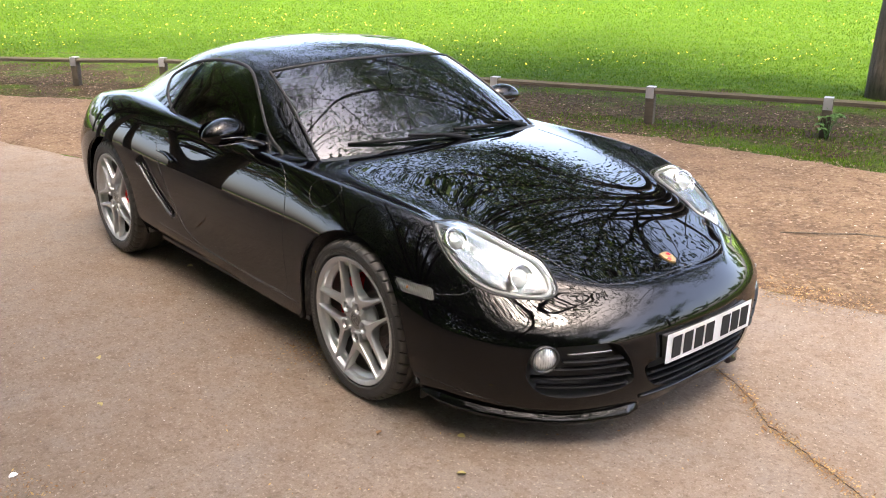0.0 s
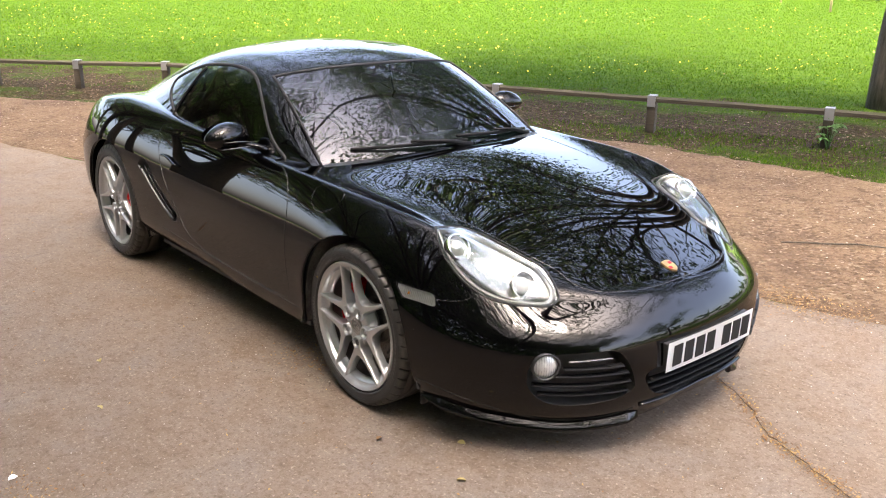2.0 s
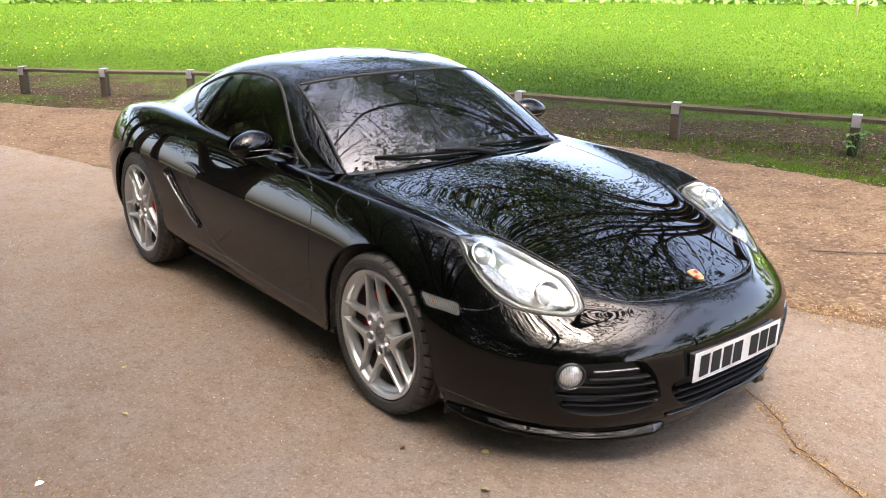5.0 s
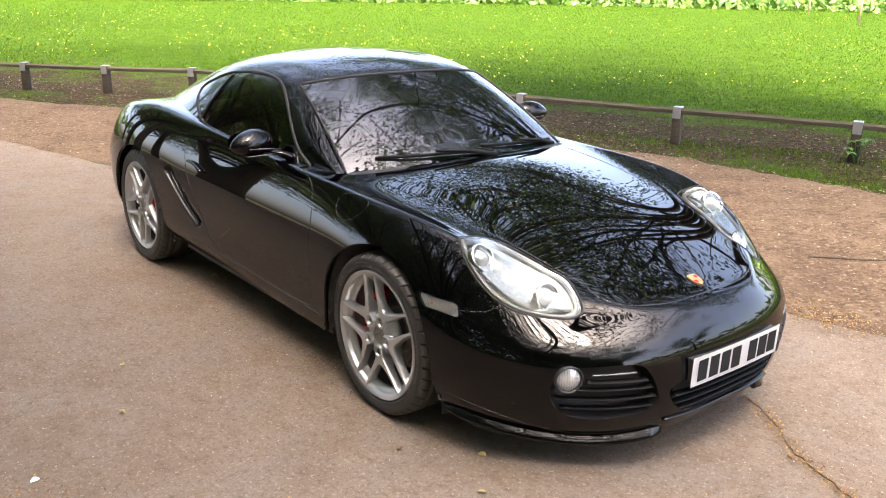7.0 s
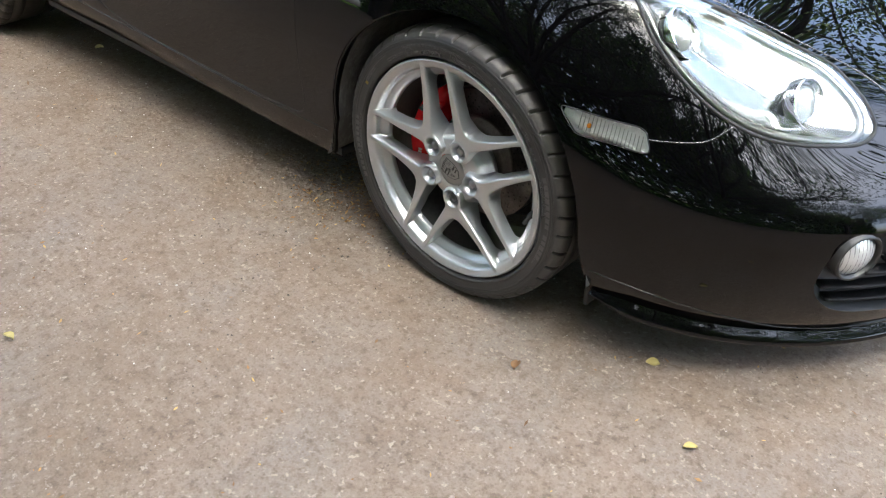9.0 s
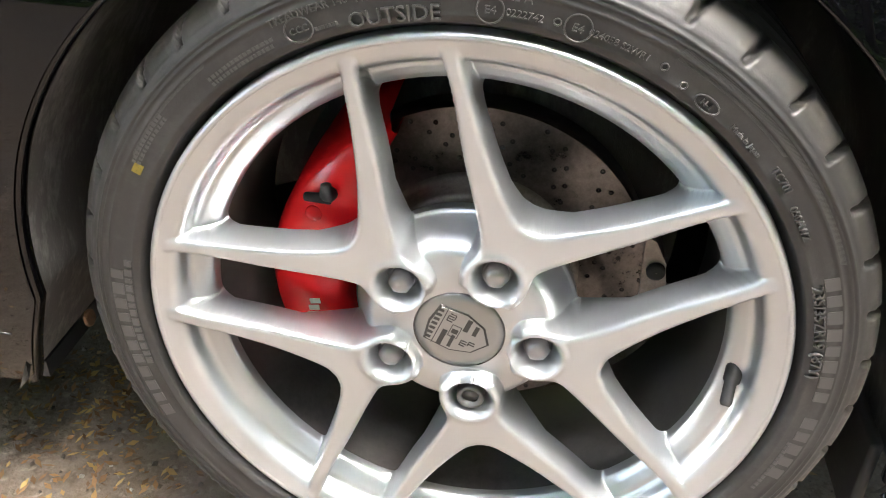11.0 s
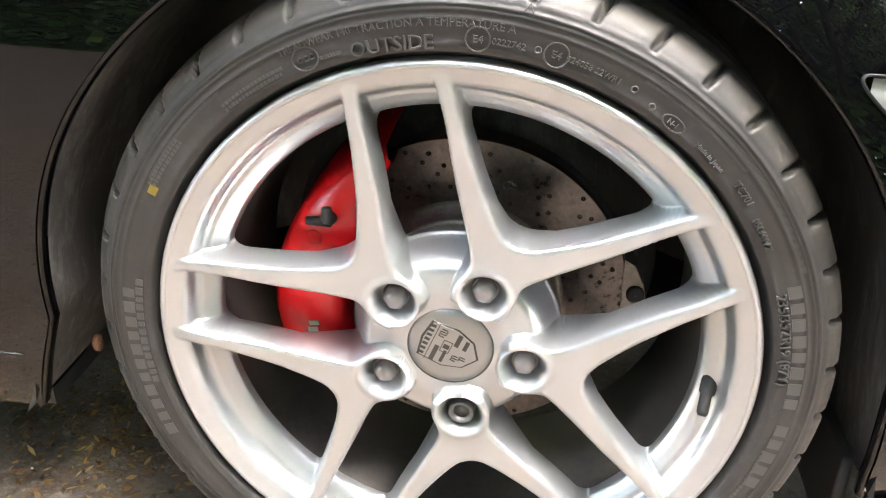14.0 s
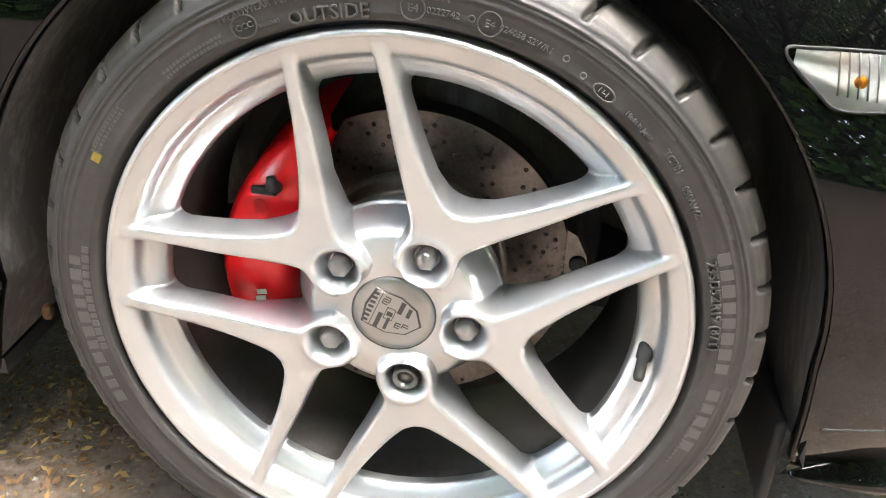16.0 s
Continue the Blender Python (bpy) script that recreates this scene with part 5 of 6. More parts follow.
def build_brake(x, z, y, side, r_disc, cal_from, cal_to):
    """Drilled disc with its bell, and a red caliper over part of its rim."""
    base = Matrix.Translation((x, side * y, z)) @ wheel_pose(0, 0, 0, side).to_3x3().to_4x4()
    bm = bmesh.new()
    r0 = 0.094
    n = 180
    rows = []
    radii = np.linspace(r0, r_disc, 20)
    for r in radii:
        rows.append([base @ Vector((r * math.cos(a), r * math.sin(a), 0)) for a in np.linspace(0, 2 * math.pi, n + 1)])
    grid_faces(bm, rows)
    lathe(bm, [(r_disc, 0.0), (r_disc + 0.001, -0.002), (r_disc + 0.001, -0.030), (r0, -0.030)], base, 96)
    disc = part("brake_disc", bm, STEEL, car, "worn drilled steel brake disc")
    bm = bmesh.new()
    lathe(bm, [(0.040, 0.022), (0.080, 0.022), (0.086, 0.018), (0.089, 0.002), (0.093, 0.0008), (0.096, 0.0008)], base, 72)
    part("bell", bm, BELL, disc)
    bm = bmesh.new()
    for k in range(16):
        for j in range(4):
            a = 2 * math.pi * k / 16 + j * 0.085
            r = 0.104 + 0.0135 * j
            c = base @ Vector((r * math.cos(a), r * math.sin(a), 0.0006))
            m = Matrix.Translation(c) @ base.to_3x3().to_4x4()
            lathe(bm, [(0.0023, 0.0003), (0.0018, -0.0002), (0.0004, -0.0002)], m, 10)
            a += 0.14
            r += 0.006
            c = base @ Vector((r * math.cos(a), r * math.sin(a), 0.0006))
            m = Matrix.Translation(c) @ base.to_3x3().to_4x4()
            lathe(bm, [(0.0023, 0.0003), (0.0018, -0.0002), (0.0004, -0.0002)], m, 10)
    tagged(part("drilling", bm, HOLE, disc), kind="stuff")
    bm = bmesh.new()
    n = 40
    rows = []
    for t, (ri, ro, h) in enumerate(((0.108, 0.158, -0.01), (0.106, 0.164, 0.042), (0.110, 0.168, 0.052), (0.118, 0.170, 0.056), (0.146, 0.167, 0.052), (0.164, 0.175, 0.040), (0.172, 0.178, -0.03), (0.172, 0.178, -0.075))):
        row = []
        for i in range(n):
            s = i / (n - 1)
            a = radians(cal_from + (cal_to - cal_from) * s)
            end = min(1.0, min(s, 1 - s) / 0.10)
            e = math.sqrt(end * (2 - end))
            lump = 0.004 * math.exp(-(((s - 0.30) / 0.16) ** 2)) + 0.004 * math.exp(-(((s - 0.74) / 0.16) ** 2))
            cut = 0.050 * max(0.0, 1 - s / 0.30) ** 1.1 if cal_from > 0 else 0.0
            r = 0.148 + ((min(ri + cut, 0.165) if t < 4 else ro) - 0.148) * (0.86 + 0.14 * e)
            row.append(base @ Vector((r * math.cos(a), r * math.sin(a), (h + (lump if 0 < t < 6 else 0)) * (0.72 + 0.28 * e) if h > 0 else h)))
        rows.append(row)
    grid_faces(bm, rows)
    bmesh.ops.holes_fill(bm, edges=[e for e in bm.edges if e.is_boundary], sides=40)
    bmesh.ops.recalc_face_normals(bm, faces=bm.faces)
    cal = part("brake_caliper", bm, RED, car, "bright red brake caliper")
    for s, r in ((0.40, 0.150), (0.60, 0.150), (0.10, 0.140), (0.93, 0.136)):
        a = radians(cal_from + (cal_to - cal_from) * s)
        m = Matrix.Translation(base @ Vector((r * math.cos(a), r * math.sin(a), 0.052))) @ base.to_3x3().to_4x4()
        bm = bmesh.new()
        lathe(bm, [(0.0075, -0.004), (0.0075, 0.0045), (0.0065, 0.0055), (0.0006, 0.0055)], m, 18)
        part("plug", bm, RED, cal)
    a = radians(cal_from + (cal_to - cal_from) * 0.29)
    c = Vector((0.149 * math.cos(a), 0.149 * math.sin(a), 0.056))
    bm = bmesh.new()
    tube(bm, [base @ c, base @ (c + Vector((0, 0.002, 0.008))), base @ (c + Vector((0.001, 0.008, 0.016))), base @ (c + Vector((0.001, 0.016, 0.016)))], [0.0065, 0.0065, 0.0060, 0.0045], 12)
    tube(bm, [base @ (c + Vector((0.002, 0.0, 0.010))), base @ (c + Vector((-0.020, -0.002, 0.006)))], [0.005, 0.004], 8)
    part("bleed_cap", bm, RUBBER, cal, "black rubber bleed cap")
    a = radians(cal_from + (cal_to - cal_from) * 0.86)
    bm = bmesh.new()
    for k in range(5):
        c = Vector((0.140 * math.cos(a), 0.140 * math.sin(a), 0.0597)) + Vector((0.0012 * (k - 2), 0.0072 * (k - 2), 0))
        m = base @ Matrix.Translation(c) @ Matrix.Rotation(radians(8), 4, "Z")
        box(bm, m @ Vector((0, 0, 0)), (0.0095, 0.0050, 0.0008), m.to_3x3().to_4x4())
    part("bars", bm, WHITE, cal, "plain white bars", False)
    bm = bmesh.new()
    lathe(bm, [(0.19, -0.10), (0.19, -0.085), (0.10, -0.06), (0.06, -0.04)], base, 48)
    part("hub_carrier", bm, LINER, car)
    if cal_from > 0 and side < 0:
        bm = bmesh.new()
        lo = [(0.150, 0.050), (0.160, 0.044), (0.171, 0.022), (0.174, 0.000), (0.174, -0.020), (0.152, -0.020)]
        rings = [[bm.verts.new(base @ Vector((x, y, h))) for x, y in lo] for h in (-0.03, 0.0, 0.004)]
        for a, b in zip(rings, rings[1:]):
            for i in range(6):
                bm.faces.new((a[i], a[(i + 1) % 6], b[(i + 1) % 6], b[i]))
        bm.faces.new(rings[-1])
        bmesh.ops.recalc_face_normals(bm, faces=bm.faces)
        lug = part("carrier_lug", bm, BELL, car, "grey cast lug beside the disc", False)
        bm = bmesh.new()
        lathe(bm, [(0.0085, 0.0), (0.0085, 0.0045), (0.006, 0.006), (0.0005, 0.006)], base @ Matrix.Translation((0.163, 0.015, 0.003)), 16)
        part("lug_bolt", bm, HOLE, lug)
    return disc


build_brake(0, 0.3235, 0.738, -1, 0.156, 114, 205)
build_brake(0, 0.3235, 0.738, 1, 0.156, -25, 68)
build_brake(-2.415, 0.334, 0.80, -1, 0.150, -30, 40)
build_brake(-2.415, 0.334, 0.80, 1, 0.150, 140, 210)

# rusty screw behind the front wheel, rubber deflector ahead of it
for side in (1, -1):
    bm = bmesh.new()
    lathe(bm, [(0.0085, 0.0), (0.0085, 0.002), (0.0065, 0.0035), (0.0005, 0.0038)], Matrix.Translation((-0.358, side * 0.80, 0.262)) @ Matrix.Rotation(radians(80), 4, "Y"), 16)
    part("screw", bm, RUST, car, "rusty screw head in the wheel housing")
    bm = bmesh.new()
    box(bm, (0.366, side * 0.735, 0.175), (0.012, 0.15, 0.10), bevel=0.004)
    part("air_deflector", bm, RUBBER, car, "black rubber air deflector")

# ---- ground materials ----
def mix_color(n, l, fac, a, b):
    x = n.new("ShaderNodeMix")
    x.data_type = "RGBA"
    for sock, v in ((x.inputs[0], fac), (x.inputs[6], a), (x.inputs[7], b)):
        if isinstance(v, (int, float)):
            sock.default_value = v
        elif isinstance(v, tuple):
            sock.default_value = (*v, 1)
        else:
            l.new(v, sock)
    return x.outputs[2]


def math_node(n, l, op, a, b=0.0):
    x = n.new("ShaderNodeMath")
    x.operation = op
    for sock, v in zip(x.inputs, (a, b)):
        if isinstance(v, (int, float)):
            sock.default_value = v
        else:
            l.new(v, sock)
    return x.outputs[0]


def voronoi(n, l, scale, feature="F1"):
    t = n.new("ShaderNodeTexVoronoi")
    t.feature = feature
    t.inputs["Scale"].default_value = scale
    c = n.new("ShaderNodeTexCoord")
    l.new(c.outputs["Object"], t.inputs["Vector"])
    return t


def road_material():
    """Dirt-covered road: reddish dust and greyer worn patches, packed with grit of several sizes."""
    m = material("worn_road", (0.138, 0.1104, 0.0897), 0.94, 0.0, Specular_IOR_Level=0.04)
    n, l, b = nodes_of(m)
    big = noise_node(n, l, 0.7, 5, 0.65)
    patches = noise_node(n, l, 3.4, 7, 0.72)
    mid = noise_node(n, l, 17.0, 8, 0.75)
    fine = noise_node(n, l, 85.0, 5, 0.8)
    grit = voronoi(n, l, 130.0)
    pebbles = voronoi(n, l, 30.0)
    base = ramp(n, l, big.outputs[0], [(0.34, (0.1463, 0.1145, 0.08694)), (0.5, (0.1615, 0.1297, 0.1021)), (0.66, (0.138, 0.1187, 0.1007))])
    base = mix_color(n, l, ramp(n, l, patches.outputs[0], [(0.47, (0, 0, 0)), (0.66, (0.7, 0.7, 0.7))]), base, (0.1242, 0.09108, 0.06348))
    base = mix_color(n, l, ramp(n, l, patches.outputs[0], [(0.33, (0.6, 0.6, 0.6)), (0.47, (0, 0, 0))]), base, (0.1435, 0.1256, 0.109))
    base = mix_color(n, l, ramp(n, l, mid.outputs[0], [(0.52, (0, 0, 0)), (0.70, (0.8, 0.8, 0.8))]), base, (0.08004, 0.06072, 0.04554))
    base = mix_color(n, l, ramp(n, l, mid.outputs[0], [(0.30, (0.6, 0.6, 0.6)), (0.44, (0, 0, 0))]), base, (0.196, 0.1628, 0.1297))
    specks = noise_node(n, l, 46.0, 4, 0.62)
    pale = noise_node(n, l, 63.0, 3, 0.6)
    stones = ramp(n, l, grit.outputs["Color"], [(0.0, (0.05, 0.038, 0.029)), (0.4, (0.125, 0.097, 0.075)), (0.9, (0.20, 0.165, 0.13)), (1.0, (0.36, 0.32, 0.27))])
    col = mix_color(n, l, ramp(n, l, grit.outputs["Distance"], [(0.25, (0.40, 0.40, 0.40)), (0.5, (0, 0, 0))]), base, stones)
    col = mix_color(n, l, ramp(n, l, specks.outputs[0], [(0.54, (0, 0, 0)), (0.66, (0.5, 0.5, 0.5))]), col, (0.070, 0.052, 0.038))
    col = mix_color(n, l, ramp(n, l, pale.outputs[0], [(0.59, (0, 0, 0)), (0.68, (0.7, 0.7, 0.7))]), col, (0.25, 0.21, 0.17))
    lumps = ramp(n, l, pebbles.outputs["Color"], [(0.0, (0.05, 0.037, 0.027)), (0.6, (0.15, 0.118, 0.092)), (1.0, (0.32, 0.28, 0.23))])
    seldom = math_node(n, l, "MULTIPLY", ramp(n, l, pebbles.outputs["Distance"], [(0.14, (0.8, 0.8, 0.8)), (0.24, (0, 0, 0))]), ramp(n, l, patches.outputs[0], [(0.50, (0, 0, 0)), (0.66, (0.8, 0.8, 0.8))]))
    col = mix_color(n, l, seldom, col, lumps)
    col = mix_color(n, l, ramp(n, l, fine.outputs[0], [(0.36, (0.45, 0.45, 0.45)), (0.5, (0, 0, 0))]), col, (0.085, 0.065, 0.050))
    l.new(col, b.inputs["Base Color"])
    h = math_node(n, l, "ADD", math_node(n, l, "MULTIPLY", fine.outputs[0], 0.7), math_node(n, l, "MULTIPLY", specks.outputs[0], 0.5))
    h = math_node(n, l, "ADD", h, math_node(n, l, "MULTIPLY", seldom, 0.6))
    bump(n, l, b, h, 0.85, 0.008)
    return m


def verge_material():
    m = material("verge_grit", (0.2035, 0.148, 0.1099), 0.95, 0.0, Specular_IOR_Level=0.04)
    n, l, b = nodes_of(m)
    big = noise_node(n, l, 0.7, 5, 0.6)
    chips = voronoi(n, l, 38.0)
    fine = noise_node(n, l, 60.0, 5, 0.75)
    mid = noise_node(n, l, 3.0, 6, 0.7)
    base = ramp(n, l, chips.outputs["Color"], [(0.0, (0.05047, 0.03053, 0.01798)), (0.4, (0.1018, 0.06753, 0.04196)), (0.8, (0.1465, 0.1036, 0.06793)), (1.0, (0.2361, 0.1943, 0.1399))])
    base = mix_color(n, l, ramp(n, l, mid.outputs[0], [(0.40, (0, 0, 0)), (0.62, (0.65, 0.65, 0.65))]), base, (0.1587, 0.1129, 0.06993))
    base = mix_color(n, l, ramp(n, l, big.outputs[0], [(0.48, (0, 0, 0)), (0.66, (0.7, 0.7, 0.7))]), base, (0.06919, 0.04347, 0.03097))
    col = mix_color(n, l, ramp(n, l, fine.outputs[0], [(0.35, (0.6, 0.6, 0.6)), (0.5, (0, 0, 0))]), base, (0.0407, 0.02775, 0.01998))
    l.new(col, b.inputs["Base Color"])
    bump(n, l, b, math_node(n, l, "ADD", fine.outputs[0], math_node(n, l, "MULTIPLY", chips.outputs["Distance"], -1.5)), 0.8, 0.015)
    return m


def field_material():
    """Grass sheet with bare, leaf-strewn earth along the fence."""
    m = material("field", (0.0544, 0.1088, 0.01632), 0.95, 0.0, Specular_IOR_Level=0.04)
    n, l, b = nodes_of(m)
    big = noise_node(n, l, 0.16, 4, 0.6)
    mid = noise_node(n, l, 1.1, 6, 0.7)
    fine = noise_node(n, l, 26.0, 5, 0.8)
    grass = ramp(n, l, mid.outputs[0], [(0.30, (0.01795, 0.0408, 0.002176)), (0.5, (0.03318, 0.07181, 0.003808)), (0.72, (0.04678, 0.09192, 0.004352))])
    grass = mix_color(n, l, ramp(n, l, big.outputs[0], [(0.4, (0, 0, 0)), (0.65, (0.480, 0.480, 0.480))]), grass, (0.05114, 0.0952, 0.00544))
    grass = mix_color(n, l, ramp(n, l, fine.outputs[0], [(0.36, (0.560, 0.560, 0.560)), (0.56, (0, 0, 0))]), grass, (0.01306, 0.02992, 0.002176))
    tuft = noise_node(n, l, 5.0, 6, 0.75)
    grass = mix_color(n, l, ramp(n, l, tuft.outputs[0], [(0.38, (0.75, 0.75, 0.75)), (0.52, (0, 0, 0))]), grass, (0.020, 0.046, 0.003))
    grass = mix_color(n, l, ramp(n, l, tuft.outputs[0], [(0.54, (0, 0, 0)), (0.70, (0.7, 0.7, 0.7))]), grass, (0.095, 0.145, 0.012))
    c = n.new("ShaderNodeTexCoord")
    s = n.new("ShaderNodeSeparateXYZ")
    l.new(c.outputs["Object"], s.inputs[0])
    across = math_node(n, l, "ADD", math_node(n, l, "MULTIPLY", s.outputs[0], -0.467), math_node(n, l, "MULTIPLY", s.outputs[1], 0.884))
    near = math_node(n, l, "ABSOLUTE", math_node(n, l, "SUBTRACT", across, 6.3))
    bare = math_node(n, l, "ADD", math_node(n, l, "MULTIPLY", near, -0.13), math_node(n, l, "MULTIPLY", mid.outputs[0], 1.5))
    bare = ramp(n, l, bare, [(0.40, (0, 0, 0)), (0.66, (0.95, 0.95, 0.95))])
    litter = ramp(n, l, voronoi(n, l, 30.0).outputs["Color"], [(0.0, (0.01088, 0.006528, 0.003808)), (0.5, (0.0272, 0.01632, 0.009792)), (1.0, (0.068, 0.04461, 0.02883))])
    l.new(mix_color(n, l, bare, grass, litter), b.inputs["Base Color"])
    bump(n, l, b, fine.outputs[0], 0.9, 0.04)
    return m


def varied(name, stops, rough=0.8, island=True, **more):
    """A material that differs from piece to piece."""
    m = material(name, stops[0][1], rough, **more)
    n, l, b = nodes_of(m)
    g = n.new("ShaderNodeNewGeometry" if island else "ShaderNodeObjectInfo")
    l.new(ramp(n, l, g.outputs["Random Per Island" if island else "Random"], stops), b.inputs["Base Color"])
    return m


FIELD, ROADM, VERGE = field_material(), road_material(), verge_material()
BLADE = varied("grass_blade", [(0.0, (0.02508, 0.05768, 0.00301)), (0.5, (0.04565, 0.09629, 0.005016)), (0.85, (0.06772, 0.1254, 0.007524)), (1.0, (0.1038, 0.1254, 0.02006))], 0.9, Specular_IOR_Level=0.02)
PETAL = varied("dandelion", [(0.0, (0.50, 0.38, 0.02)), (1.0, (0.55, 0.48, 0.05))], 0.7)
DRY_LEAF = varied("dry_leaf", [(0.0, (0.06, 0.0344, 0.02)), (0.5, (0.112, 0.0704, 0.0432)), (1.0, (0.176, 0.128, 0.084))], 0.85)
CHIP = varied("grit", [(0.0, (0.036, 0.0272, 0.0208)), (0.5, (0.088, 0.068, 0.052)), (0.85, (0.144, 0.12, 0.096)), (1.0, (0.38, 0.36, 0.33))], 0.85)
CATKIN = varied("fallen_catkin", [(0.0, (0.07, 0.036, 0.014)), (0.6, (0.18, 0.095, 0.034)), (1.0, (0.30, 0.20, 0.065))], 0.85)
FRESH = varied("leaf", [(0.0, (0.05, 0.11, 0.012)), (0.5, (0.09, 0.18, 0.02)), (1.0, (0.16, 0.27, 0.035))], 0.55)
VERGE_CHIP = varied("verge_chip", [(0.0, (0.070, 0.046, 0.030)), (0.5, (0.145, 0.10, 0.068)), (0.9, (0.20, 0.155, 0.115)), (1.0, (0.32, 0.27, 0.22))], 0.9, Specular_IOR_Level=0.05)
GOLD_LEAF = varied("yellow_leaf", [(0.0, (0.208, 0.168, 0.048)), (1.0, (0.272, 0.224, 0.072))], 0.7)
WEED = varied("weed_leaf", [(0.0, (0.022, 0.075, 0.008)), (1.0, (0.05, 0.13, 0.018))], 0.6)


def bark_material():
    m = material("bark", (0.09, 0.07, 0.05), 0.95)
    n, l, b = nodes_of(m)
    c = n.new("ShaderNodeTexCoord")
    mp = n.new("ShaderNodeMapping")
    mp.inputs["Scale"].default_value = (9, 9, 1.6)
    l.new(c.outputs["Object"], mp.inputs[0])
    t = noise_node(n, l, 2.2, 8, 0.7, vec=mp.outputs[0])
    l.new(ramp(n, l, t.outputs[0], [(0.3, (0.025, 0.02, 0.014)), (0.55, (0.085, 0.068, 0.048)), (0.8, (0.15, 0.13, 0.09))]), b.inputs["Base Color"])
    bump(n, l, b, t.outputs[0], 1.0, 0.05)
    return m


def old_wood():
    m = material("rail_wood", (0.08, 0.068, 0.044), 0.9)
    n, l, b = nodes_of(m)
    c = n.new("ShaderNodeTexCoord")
    mp = n.new("ShaderNodeMapping")
    mp.inputs["Scale"].default_value = (1.5, 14, 14)
    l.new(c.outputs["Object"], mp.inputs[0])
    t = noise_node(n, l, 3.0, 8, 0.7, vec=mp.outputs[0])
    moss = noise_node(n, l, 4.0, 6, 0.7)
    col = ramp(n, l, t.outputs[0], [(0.3, (0.0176, 0.0136, 0.0088)), (0.6, (0.044, 0.0336, 0.0208)), (0.85, (0.08, 0.064, 0.04))])
    g = n.new("ShaderNodeNewGeometry")
    s = n.new("ShaderNodeSeparateXYZ")
    l.new(g.outputs["True Normal"], s.inputs[0])
    top = math_node(n, l, "MULTIPLY", math_node(n, l, "MAXIMUM", s.outputs[2], 0.25), moss.outputs[0])
    l.new(mix_color(n, l, ramp(n, l, top, [(0.25, (0, 0, 0)), (0.5, (0.8, 0.8, 0.8))]), col, (0.040, 0.037, 0.013)), b.inputs["Base Color"])
    bump(n, l, b, t.outputs[0], 0.6, 0.01)
    return m


BARK, WOOD = bark_material(), old_wood()
ZINC = material("zinc_strap", (0.20, 0.20, 0.205), 0.5, 0.3)
PINE = material("stake_wood", (0.42, 0.30, 0.16), 0.85)

# ---- ground ----
GROUND_Z = -0.02
bm = bmesh.new()
bmesh.ops.create_grid(bm, x_segments=10, y_segments=10, size=400)
tagged(link_mesh("ground", bm, FIELD, False), "sloping grass field with worn brown patches", "ground", kind="structure").location.z = GROUND_Z

EDGE = [(-60, -17.0), (-30, -7.6), (-12, -2.1), (-7.05, -0.64), (-5.15, -0.10), (-2.5, 0.70), (-0.6, 1.28), (0.38, 1.51), (0.9, 1.60), (3, 2.05), (8, 3.3), (30, 9), (60, 17)]
TURF = [(-60, -15.0), (-30, -6.4), (-14, -1.6), (-10.2, 0.2), (-8.2, 1.6), (-5.8, 3.2), (-3.2, 4.32), (-1.9, 4.55), (-0.5, 4.62), (3, 5.2), (8, 6.4), (30, 12), (60, 20)]
NEAR = [(-60, -44), (-30, -26), (-12, -13), (-7, -10), (-5, -9), (-2.5, -8), (-0.6, -7.6), (0.4, -7.4), (0.9, -7.2), (3, -6.6), (8, -5.6), (30, -1), (60, 6)]


def ribbon(a, b, z, mat, name, label, rough_a=0.0, rough_b=0.0, across=24, seed=1):
    """A ground strip between two lines, with an uneven outline and slight hollows."""
    a, b = np.array(a, float), np.array(b, float)
    u = np.concatenate([np.linspace(0, 2, 20), np.linspace(2, len(a) - 4, 260)[1:], np.linspace(len(a) - 4, len(a) - 1, 30)[1:]])
    pa, pb = spline(a, u), spline(b, u)
    rng = np.random.RandomState(seed)
    bm = bmesh.new()
    rows = []
    for k in np.linspace(0, 1, across + 1):
        row = []
        for p, q in zip(pa, pb):
            c = p + (q - p) * k
            wob = (rough_a if k == 0 else rough_b if k == 1 else 0) * (noise.noise(Vector((c[0] * 1.4, c[1] * 1.4, seed))) + 0.6 * noise.noise(Vector((c[0] * 5, c[1] * 5, seed))))
            d = (q - p) / np.linalg.norm(q - p)
            c = c + d * wob
            edge = -0.012 if k in (0, 1) else 0.0
            row.append((c[0], c[1], z + edge + 0.004 * noise.noise(Vector((c[0] * 0.9, c[1] * 0.9, 3.0))) * (0 if k in (0, 1) else 1)))
        rows.append(row)
    grid_faces(bm, rows)
    bmesh.ops.recalc_face_normals(bm, faces=bm.faces)
    if sum(f.normal.z for f in bm.faces) < 0:
        bmesh.ops.reverse_faces(bm, faces=bm.faces)
    return tagged(link_mesh(name, bm, mat), label, name, kind="structure")


ribbon(EDGE, TURF, -0.008, VERGE, "verge", "brown grit and leaf-strewn verge", 0.0, 0.16, 20, 2)
ribbon(EDGE, NEAR, 0.0, ROADM, "road", "worn tan road with grit", 0.05, 0.2, 30, 5)


def field_side(x, y):
    """Positive beyond the verge, metres past its far edge."""
    t = np.array(TURF)
    return y - np.interp(x, t[:, 0], t[:, 1])


def verge_side(x, y):
    t = np.array(EDGE)
    return y - np.interp(x, t[:, 0], t[:, 1])


